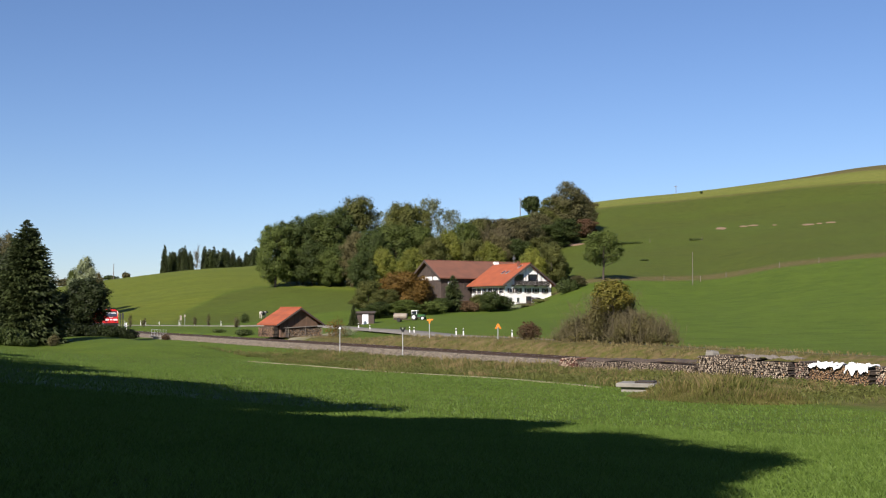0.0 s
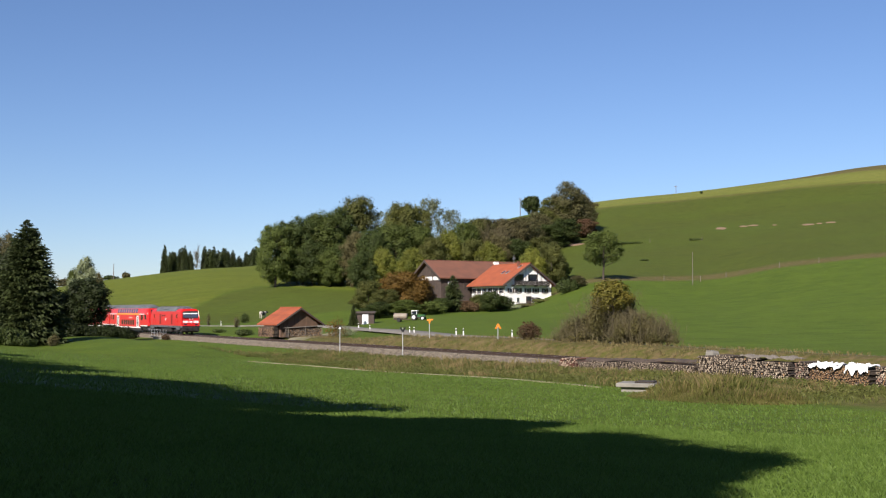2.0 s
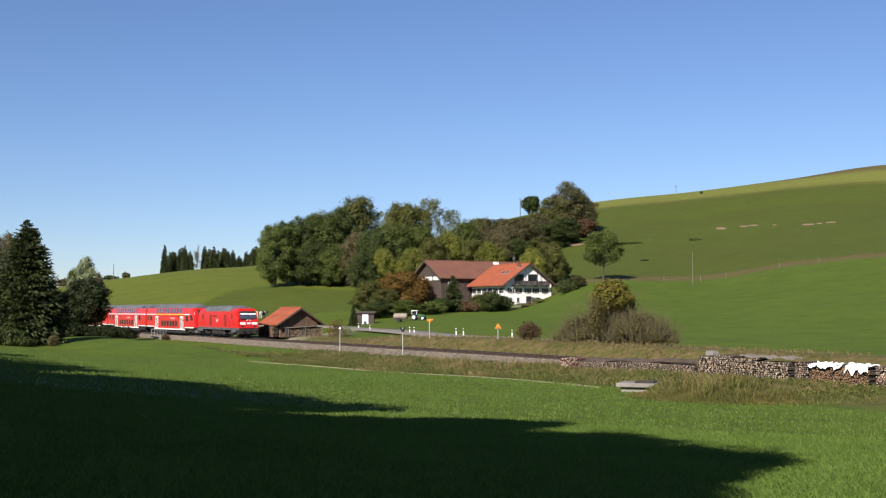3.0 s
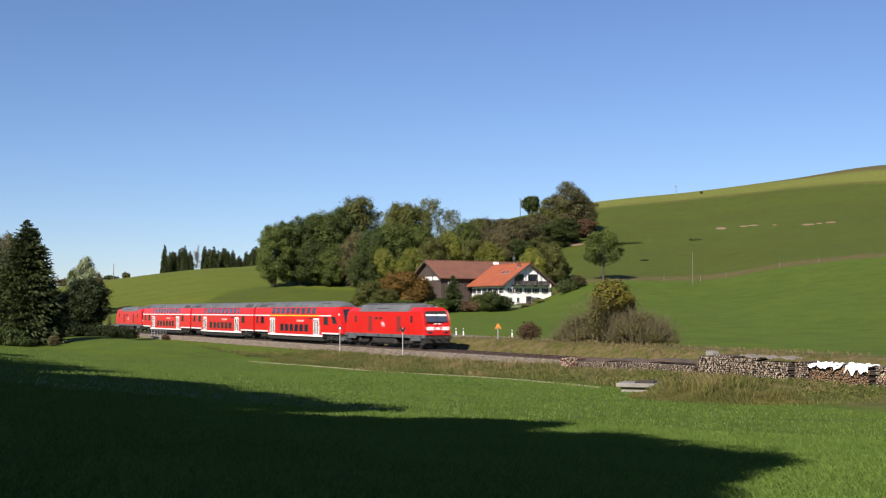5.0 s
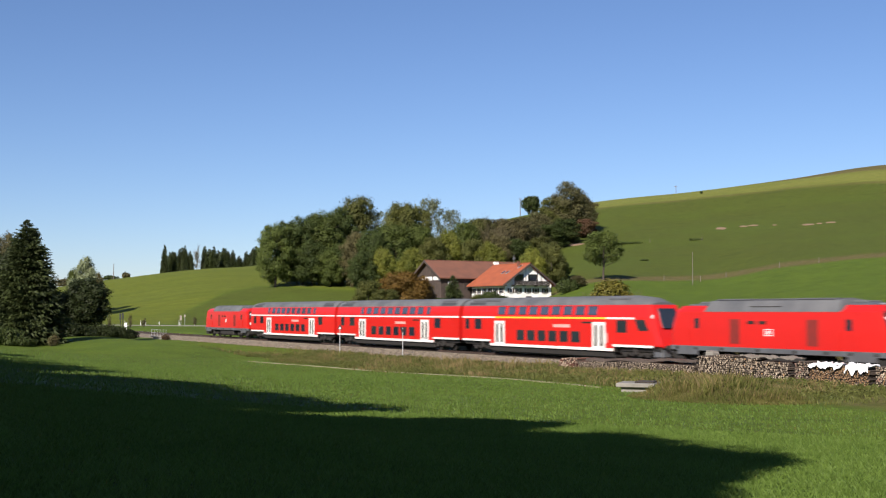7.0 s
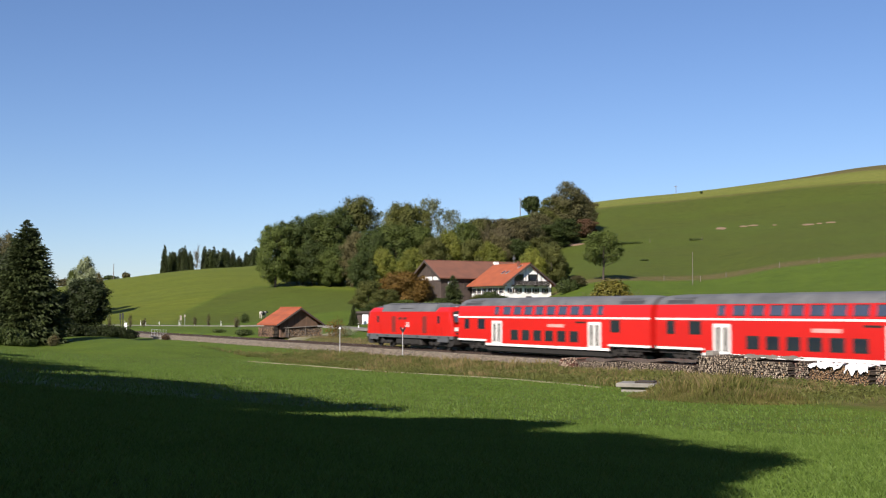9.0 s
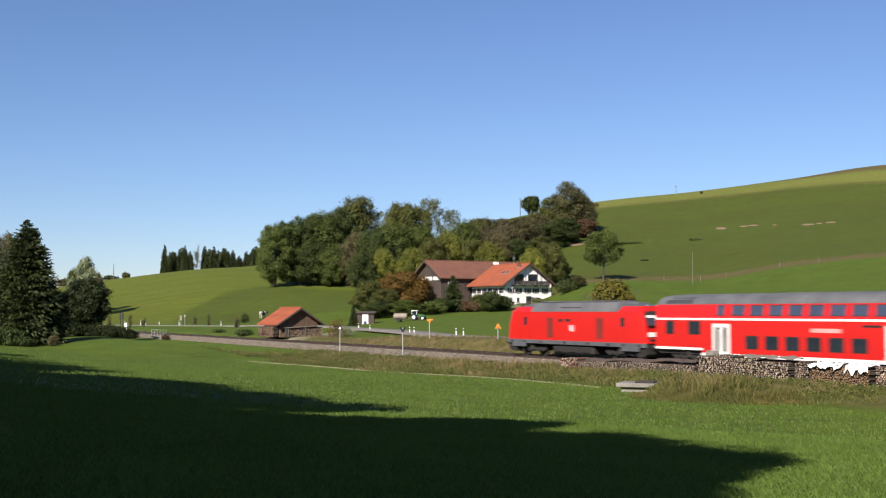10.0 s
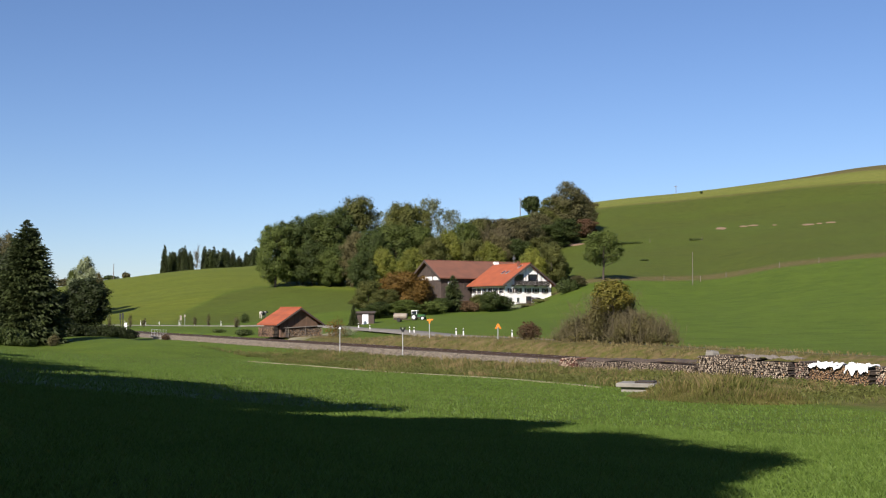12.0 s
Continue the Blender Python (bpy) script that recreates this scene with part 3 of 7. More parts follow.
def coach(name, length, driving, label):
    """A double-deck coach; driving: with a slanted cab at its front."""
    half = length / 2
    end = half - 0.32
    body_front = end if not driving else half - 0.35
    root = thing(name, pose(0, 0, 0), label, "railway coach", "coaches of the train")
    # body shell: low between the bogies, stepped up over them; red
    bm = bmesh.new()

    def ring(x, low, shift=(lambda z: 0.0), narrow=1.0):
        pts = [(1.22, low), (1.37, low + 0.1), (1.39, low + 0.2), (1.39, 3.08), (1.34, 3.45), (1.24, 3.95)]
        return [(x + shift(z), y * narrow, z) for y, z in mirrored(pts)]
    lo_a, lo_b = -half + 4.9, half - (4.9 if not driving else 5.6)
    rings = [ring(-end, 1.0), ring(lo_a - 0.02, 1.0), ring(lo_a, 0.63), ring(lo_b, 0.63), ring(lo_b + 0.02, 1.0)]
    if driving:
        def nose(z):
            return -max(z - 1.3, 0) * 0.46
        rings += [ring(half - 3.0, 1.0), ring(half - 1.9, 1.0, lambda z: nose(z) * 0.5), ring(half - 0.9, 1.0, nose, 0.97), ring(half - 0.42, 1.0, nose, 0.86)]
    else:
        rings += [ring(end, 1.0)]
    loft(bm, rings)
    body = part("body", bm, RED, root, "red double-deck body")
    # roof
    bm = bmesh.new()

    def roof_ring(x, drop=0.0, narrow=1.0):
        pts = [(1.236, 3.953)] + [(y, 3.955 + (z - 3.955) * (1 - drop)) for y, z in ROOF[1:-1]]
        return [(x, y * narrow, z) for y, z in pts] + [(x, 0, 3.955 + (4.63 - 3.955) * (1 - drop))] + [(x, -y * narrow, z) for y, z in pts[::-1]]
    rr = [roof_ring(-end, 0.14, 0.99), roof_ring(-end + 0.5, 0.05), roof_ring(-end + 1.5, 0.0)]
    if driving:
        rr += [roof_ring(half - 4.2, 0.0), roof_ring(half - 2.6, 0.22, 0.97), roof_ring(half - 1.75, 0.75, 0.9)]
    else:
        rr += [roof_ring(end - 1.5, 0.0), roof_ring(end - 0.5, 0.05), roof_ring(end, 0.14, 0.99)]
    loft(bm, rr)
    rf = part("roof", bm, GREY, root, "grey painted roof")
    for f in rf.data.polygons:
        f.use_smooth = False
    for x in ((-end + 1.2, -end + 3.4) if driving else (-end + 1.4, end - 3.4)):
        part("roof_hatch", boxed(x, x + 2.2, -1.0, 1.0, 4.28, 4.47, bevel=0.04), SILL, rf)
    if driving:
        part("roof_hatch", boxed(half - 6.6, half - 4.2, -1.0, 1.0, 4.28, 4.47, bevel=0.04), SILL, rf)
    # trim, windows and doors on both sides
    for side in (-1, 1):
        d0 = 6.5 if driving else 5.0
        part("sill_stripe", panel(lo_a, lo_b, 0.66, 0.86, side, 0.010), WHITE, root, "white sill stripe")
        part("sill_stripe", panel(-end, lo_a + 0.1, 1.0, 1.16, side, 0.010), WHITE, root, "white sill stripe")
        part("sill_stripe", panel(lo_b - 0.1, end - (0.9 if driving else 0), 1.0, 1.16, side, 0.010), WHITE, root, "white sill stripe")
        if driving:
            part("waist_stripe", panel(-end, half - 21.6, 2.94, 3.07, side, 0.010), WHITE, root, "white waist stripe")
            part("first_class_stripe", panel(half - 21.6, half - 6.4, 2.94, 3.07, side, 0.010), YELLOW, root, "yellow first-class stripe")
            part("waist_stripe", panel(half - 6.4, half - 3.2, 2.94, 3.07, side, 0.010), WHITE, root, "white waist stripe")
            uppers = np.linspace(8.1, 20.6, 9)
            lowers = np.linspace(10.2, 17.7, 6) if side < 0 else np.linspace(9.9, 17.9, 6)
            doors = (7.3, 20.85)
            middles = ((4.65, 1.05), (24.3, 1.0), (26.1, 0.5))
            pane_set(root, half - 2.7, half - 1.75, 2.2, 2.86, side, "cab_window", -0.42)
        else:
            part("waist_stripe", panel(-end, end, 2.94, 3.07, side, 0.010), WHITE, root, "white waist stripe")
            uppers = np.linspace(6.0, 20.2, 10)
            lowers = np.linspace(9.2, 17.42, 6)
            doors = (6.65, 20.1)
            middles = ((4.2, 1.0), (22.6, 1.05), (25.0, 0.7))
        # the upper row, one dark band of separate panes with reflected sky as colour
        for i, d in enumerate(uppers):
            w = 0.62 if (not driving and i in (0, len(uppers) - 1)) else 1.08
            pane_set(root, half - d - w / 2, half - d + w / 2, 3.26, 3.84, side, "upper_window", 0, 0.04, SKYGLASS)
        for d in lowers:
            pane_set(root, half - d - 0.5, half - d + 0.5, 1.24, 1.96, side, "lower_window", 0, 0.05)
        for d, w in middles:
            pane_set(root, half - d - w / 2, half - d + w / 2, 2.05, 2.82, side, "end_window", 0, 0.05)
        for d in doors:
            double_door(root, half - d, side)
        # lettering too small to read, as bars
        mid = half - (12.0 if driving else 11.6)
        part("name_bars", panel(mid - 1.1, mid + 1.1, 2.28, 2.52, side, 0.010), LETTERING, root, "pale lettering bars")
        part("vent_grille", panel(mid + 2.6, mid + 3.9, 2.62, 2.74, side, 0.010), DARK, root)
        for dx in (-5.0, 5.1):
            part("pictogram_bars", panel(mid + dx + 0.35, mid + dx + 0.6, 1.25, 1.95, side, 0.010), LETTERING, root)
    for x, w in ((lo_a, -1), (lo_b, 1)):
        part("step_plate", boxed(min(x, x + w * 0.07), max(x, x + w * 0.07), -1.36, 1.36, 0.60, 1.03), BLACK, root)
    # darker plates on the slopes of the roof, and fine joints between its sheets
    for side in (-1, 1):
        for x in ((-end + 0.9,) if driving else (-end + 0.9, end - 3.5)):
            plate = bmesh.new()
            loft(plate, [[(u, side * y, z + o) for u, y, z in ((x, 1.20, 4.005), (x + 2.6, 1.20, 4.005), (x + 2.6, 1.06, 4.225), (x, 1.06, 4.225))] for o in (0.0, 0.03)])
            part("roof_plate", plate, ROOFPLATE, rf, "dark grey roof plate")
        for k in range(7):
            x = -end + 5.5 + k * 2.6
            part("roof_joint", shared("roof_joint", ("joint", side), lambda: loft(bmesh.new(), [[(u, side * y, z + o) for u, y, z in ((0, 1.236, 3.96), (0.05, 1.236, 3.96), (0.05, 1.05, 4.245), (0, 1.05, 4.245))] for o in (0.0, 0.012)]), SILL), None, rf).location.x = x
    # running gear
    bogie(root, -half + 3.4, 2.5, 0.46, GRIME)
    bogie(root, half - 3.4, 2.5, 0.46, GRIME)
    part("underfloor", boxed(lo_a + 0.1, lo_b - 0.1, -1.25, 1.25, 0.20, 0.66, bevel=0.05), BLACK, root, "dark underfloor skirt")
    part("end_sill", boxed(-end + 0.05, lo_a - 0.5, -1.15, 1.15, 0.72, 1.02), BLACK, root)
    part("end_sill", boxed(lo_b + 0.5, end - 0.25, -1.15, 1.15, 0.72, 1.02), BLACK, root)
    part("gangway_bellows", boxed(-half - 0.02, -end + 0.02, -0.62, 0.62, 1.15, 3.25, bevel=0.05), BLACK, root, "black rubber gangway")
    buffers(root, -end, -1)
    if not driving:
        part("gangway_bellows", boxed(end - 0.02, half + 0.02, -0.62, 0.62, 1.15, 3.25, bevel=0.05), BLACK, root, "black rubber gangway")
        buffers(root, end, 1)
    else:
        buffers(root, half - 0.62, 1)
        screen = bmesh.new()
        loft(screen, [[(half - 0.40 - (z - 1.3) * 0.46 + o, y * (1.05 if z < 3 else 0.98), z) for y, z in ((-0.76, 2.35), (0.76, 2.35), (0.76, 3.7), (-0.76, 3.7))] for o in (0.0, 0.05)])
        part("windscreen", screen, GLASS, root, "dark slanted windscreen")
        part("apron", boxed(half - 1.5, half - 0.55, -1.15, 1.15, 0.3, 1.0, bevel=0.1), SILL, root, "grey front apron")
        for y in (-0.95, 0.95):
            bm = bmesh.new()
            tube(bm, (half - 1.5, y * 1.22, 3.1), (half - 1.35, y * 1.22, 3.1), 0.16, n=12)
            part("marker_lamp", bm, WHITE, root)
    return root


def locomotive(label):
    """A four-axle diesel locomotive, 18.9 m over the buffers, the same at both ends."""
    root = thing("locomotive", pose(0, 0, 0), label, "locomotive", "locomotives of the train")
    e = 8.85
    W = 1.43

    def inset(z):
        return float(np.interp(z, [1.28, 2.35, 2.5, 3.45, 3.85], [0.0, 0.10, 0.16, 0.52, 0.85]))

    def ring(x, way, zs, squeeze=1.0):
        pts = []
        for z, y in zs:
            pts.append((z, y))
        return [(x - way * inset(z), y * squeeze, z) for z, y in pts] + [(x - way * inset(z), -y * squeeze, z) for z, y in pts[::-1]]
    side = [(1.28, W), (2.42, W), (3.46, W - 0.02), (3.60, W - 0.12), (3.86, 1.02)]
    low = [(1.28, W), (2.42, W), (3.46, W - 0.02), (3.462, W - 0.03), (3.464, 1.02)]

    def straight(x, zs):
        return [(x, y, z) for z, y in zs] + [(x, -y, z) for z, y in zs[::-1]]
    bm = bmesh.new()
    loft(bm, [ring(-e, -1, side, 0.93), ring(-e + 0.35, -1, side, 1.0), straight(-e + 2.2, side), straight(-5.75, side), straight(-5.6, low), straight(5.6, low), straight(5.75, side), straight(e - 2.2, side), ring(e - 0.35, 1, side, 1.0), ring(e, 1, side, 0.93)])
    body = part("body", bm, RED, root, "red painted body with two cabs")
    # sloped grey roof between the cabs, with cooling groups
    bm = bmesh.new()
    cap = [(1.39, 3.47), (1.02, 4.14), (0.55, 4.22)]
    loft(bm, [[(x + (0.35 if x < 0 else -0.35) * (z - 3.47), y, z) for y, z in mirrored(cap)] for x in (-5.55, 5.55)])
    rf = part("roof", bm, GREY, root, "grey sloped machine-room roof")
    for x0, x1, z in ((-4.9, -1.6, 4.25), (-1.3, 1.4, 4.24), (1.7, 4.8, 4.25)):
        part("roof_hatch", boxed(x0, x1, -0.85, 0.85, 4.18, z + 0.03, bevel=0.03), SILL, rf)
    for sgn in (-1, 1):
        bm = bmesh.new()
        for k in range(1):
            z = 3.78
            y = 1.39 - (z - 3.47) * 0.552 + 0.012
            box(bm, -1.6, 1.0, sgn * y - 0.015, sgn * y + 0.015, z - 0.025, z + 0.025)
        # One plain dark line along the roof slope.
        part("roof_grille", bm, DARK, rf)
        # cab roof
    for w in (-1, 1):
        bm = bmesh.new()
        pts = [(1.02, 3.862), (0.75, 3.98), (0.0, 4.03)]
        loft(bm, [[(x, y * n, z) for y, z in ([(y, 3.862 + (z - 3.862) * h) for y, z in pts[:-1]] + [(0, 3.862 + 0.168 * h)] + [(-y, 3.862 + (z - 3.862) * h) for y, z in pts[:-1][::-1]])] for x, h, n in ((w * 5.8, 1, 1), (w * 7.0, 1, 1), (w * (e - 1.22), 0.15, 0.95))])
        part("cab_roof", bm, SILL, root)
        part("air_conditioner", boxed(min(w * 5.7, w * 6.8), max(w * 5.7, w * 6.8), -0.6, 0.6, 3.95, 4.12, bevel=0.05), GREY, root)

        def face(y0, y1, z0, z1, lift, mat, name, label="", parent=root):
            b2 = bmesh.new()
            q = [(w * (e - inset(z) + lift), y, z) for y, z in ((y0, z0), (y1, z0), (y1, z1), (y0, z1))]
            r = [(x - w * 0.05, y, z) for x, y, z in q]
            loft(b2, [r, q])
            return part(name, b2, mat, parent, label)
        ws = face(-1.16, 1.16, 2.48, 3.52, 0.012, BLACK, "windscreen_frame", "black windscreen surround")
        for y0, y1 in ((-1.08, -0.05), (0.05, 1.08)):
            # The panes carry the sky's reflection as their base colour.
            face(y0, y1, 2.54, 3.10, 0.022, SKYGLASS, "windscreen_pane", "", ws)
            face(y0, y1, 3.06, 3.22, 0.026, PLASTIC, "sun_blind", "pale sun blind", ws)
        face(-1.20, -0.42, 1.74, 2.06, 0.014, WHITE, "front_panel", "white front warning panel")
        face(0.42, 1.20, 1.74, 2.06, 0.014, WHITE, "front_panel", "white front warning panel")
        face(-0.22, 0.22, 1.78, 2.02, 0.016, PLASTIC, "front_emblem", "white square emblem")
        for y in (-0.85, 0.85):
            face(y - 0.22, y + 0.22, 1.44, 1.60, 0.016, GLASS, "headlamp")
        for y in (-0.2, 0.2):
            face(y - 0.12, y + 0.12, 2.28, 2.38, 0.016, PLASTIC, "number_bars")
        for y in (-0.42, 0.42):
            bm = bmesh.new()
            tube(bm, (w * (e - 1.25), y, 3.91), (w * (e - 1.0), y, 3.91), 0.045, 0.06, n=10)
            part("horn", bm, GALV, root)
        bm = bmesh.new()
        prism(bm, [(w * (e - 0.05), 1.27), (w * (e - 0.05), 0.55), (w * (e - 0.5), 0.32), (w * (e - 1.2), 0.32), (w * (e - 1.2), 1.27)], 1, -1.3, 1.3)
        part("snow_plough", bm, BLACK, root, "black buffer beam and track guard")
        buffers(root, w * (e - 0.05), w)
        for y in (-1, 1):
            bm = bmesh.new()
            a, b = sorted((w * 6.0, w * 6.42))
            p = W + 0.012
            loft(bm, [[(a, y * (p - 0.04), 2.42), (b, y * (p - 0.04), 2.42), (b, y * (p - 0.04), 3.05), (a, y * (p - 0.04), 3.05)], [(a, y * p, 2.42), (b, y * p, 2.42), (b, y * p, 3.05), (a, y * p, 3.05)]])
            part("cab_side_window", bm, GLASS, root)
            for k in (5.55, 6.8):
                bm = bmesh.new()
                tube(bm, (w * k, y * (W + 0.05), 1.3), (w * k, y * (W + 0.05), 2.3), 0.018, n=6)
                part("handrail", bm, RED, root)
    part("sill", boxed(-e + 0.1, e - 0.1, -1.46, 1.46, 0.98, 1.285, bevel=0.02), SILL, root, "grey frame sill with bolts")
    for y in (-1, 1):
        for x in (-7.1, 7.1):
            part("step_well", boxed(x - 1.0, x + 1.0, y * 1.45 - 0.012, y * 1.45 + 0.012, 0.72, 1.0), SILL, root)
        for x in (-8.1, -6.3, -3.9, -0.8, 2.2, 4.6, 6.3, 8.1):
            part("lifting_bracket", boxed(x - 0.13, x + 0.13, y * 1.46 - 0.03, y * 1.46 + 0.03, 1.06, 1.22), BLACK, root)
        # recessed louvred doors and marks on the sides
        for x in (3.55, -2.75):
            d = part("side_door", boxed(x - 0.42, x + 0.42, y * W - 0.012, y * W + 0.012, 1.5, 3.02), SIDE_GRILLE, root, "dull red louvred side door")
            bm = bmesh.new()
            for k in range(9):
                box(bm, x - 0.36, x + 0.36, y * (W + 0.018) - 0.01, y * (W + 0.018) + 0.01, 1.58 + k * 0.16, 1.63 + k * 0.16)
            part("louvre", bm, SIDE_GRILLE, d)
        em = part("side_emblem", boxed(0.1 - 0.32, 0.1 + 0.32, y * W - 0.01, y * W + 0.01, 2.02, 2.44), PLASTIC, root, "white square emblem with a red field")
        part("emblem_field", boxed(0.1 - 0.26, 0.1 + 0.26, y * W - 0.014, y * W + 0.014, 2.07, 2.39), RED, em)
        part("emblem_mark", boxed(0.1 - 0.12, 0.1 + 0.12, y * W - 0.018, y * W + 0.018, 2.13, 2.33), PLASTIC, em)
        for x in (-1.35, -0.4):
            part("vent_grille", boxed(x - 0.3, x + 0.3, y * W - 0.012, y * W + 0.012, 2.72, 2.92), DARK, root)
    part("fuel_tank", boxed(-2.6, 2.6, -1.3, 1.3, 0.28, 0.96, bevel=0.12), BLACK, root, "black fuel tank between the bogies")
    for x in (-2.2, -0.4, 1.2):
        part("tank_box", boxed(x, x + 0.9, -1.36, 1.36, 0.42, 0.86, bevel=0.04), GRIME, root)
    bogie(root, -5.6, 2.6, 0.53, BLACK)
    bogie(root, 5.6, 2.6, 0.53, BLACK)
    return root


TRAIN = []
loco = locomotive("red diesel locomotive with grey roof on the track")
TRAIN.append((loco, 9.45))
front_car = coach("driving_coach", 27.27, True, "red double-deck driving coach with yellow stripe and grey roof")
TRAIN.append((front_car, 18.9 + 13.635))
middle_car = coach("double_deck_coach", 26.8, False, "red double-deck coach with white doors and grey roof")
TRAIN.append((middle_car, 18.9 + 27.27 + 13.4))


def again(ob):
    """A further vehicle with the same parts, whose wheelsets are noted."""
    two = copy_thing(ob, pose(0, 0, 0))
    for a, b in zip(ob.children, two.children):
        for w, x, r in list(WHEELS):
            if w == a:
                WHEELS.append((b, x, r))
    return two


TRAIN.append((again(middle_car), 18.9 + 27.27 + 26.8 + 13.4))
TRAIN.append((again(loco), 18.9 + 27.27 + 53.6 + 9.45))


def front_at(t):
    """How far the head of the train has come along the line."""
    u = t - 6.5
    return 46.25 + 26.16 * u + 0.095 * u * u


def motions():
    for ob, back in TRAIN:
        rows = []
        for k in range(25):
            t = k * 0.5
            x, y = rail_xy(front_at(t) - back)
            rows.append((t, pose(x, y, 0, 0, 0, HEAD)))
        walk(ob, rows)
    for ob, x, r in WHEELS:
        rows = []
        for k in range(361):
            t = k / FPS
            rows.append((t, Matrix.Translation((x, 0, r)) @ Matrix.Rotation((front_at(t) - front_at(0)) / r, 4, "Y")))
        walk(ob, rows)




# ---- buildings ----
def gabled(root, length, width, eave, ridge, over_e, over_g, wall_mat, roof_mat, thick=0.3):
    """Walls and two roof slopes. The ridge runs along x; the gables stand at x = 0 and x = length; y from -width/2 to width/2."""
    h = width / 2
    bm = bmesh.new()
    out = [(-h, 0), (h, 0), (h, eave), (0, ridge), (-h, eave)]
    prism(bm, out, 0, 0, length)
    walls = part("wall", bm, wall_mat, root)
    pitch = (ridge - eave) / h
    slopes = []
    for sgn in (-1, 1):
        bm = bmesh.new()
        e = h + over_e
        prism(bm, [(sgn * e, eave - over_e * pitch + 0.02), (0, ridge + 0.02), (0, ridge + 0.02 + thick), (sgn * e, eave - over_e * pitch + 0.02 + thick)], 0, -over_g, length + over_g)
        slopes.append(part("roof", bm, roof_mat, root))
    return walls, slopes


def wall_box(root, name, mat, axis, at, way, u0, u1, z0, z1, deep=0.06, label=""):
    """A flat piece on a wall: axis 'x' for a gable at x = at, 'y' for a long side at y = at, facing way."""
    lo, hi = sorted((at, at + way * deep))
    bm = boxed(lo, hi, u0, u1, z0, z1) if axis == "x" else boxed(u0, u1, lo, hi, z0, z1)
    return part(name, bm, mat, root, label)


def house_window(root, axis, at, way, c, z0, z1, w, shutters=True):
    """A casement: frame, two panes, sill and brown shutters."""
    win = wall_box(root, "window", WHITE, axis, at, way, c - w / 2 - 0.07, c + w / 2 + 0.07, z0 - 0.07, z1 + 0.07, 0.04)
    for k in (-1, 1):
        wall_box(win, "pane", GLASS, axis, at + way * 0.02, way, c + k * w / 4 - w / 4 + 0.03, c + k * w / 4 + w / 4 - 0.03, z0, z1, 0.04)
        if shutters:
            wall_box(win, "shutter", BOARD, axis, at, way, c + k * (w / 2 + 0.34) - 0.26, c + k * (w / 2 + 0.34) + 0.26, z0 - 0.05, z1 + 0.05, 0.08)
    wall_box(win, "sill", CONCRETE, axis, at, way, c - w / 2 - 0.12, c + w / 2 + 0.12, z0 - 0.15, z0 - 0.07, 0.14)
    return win


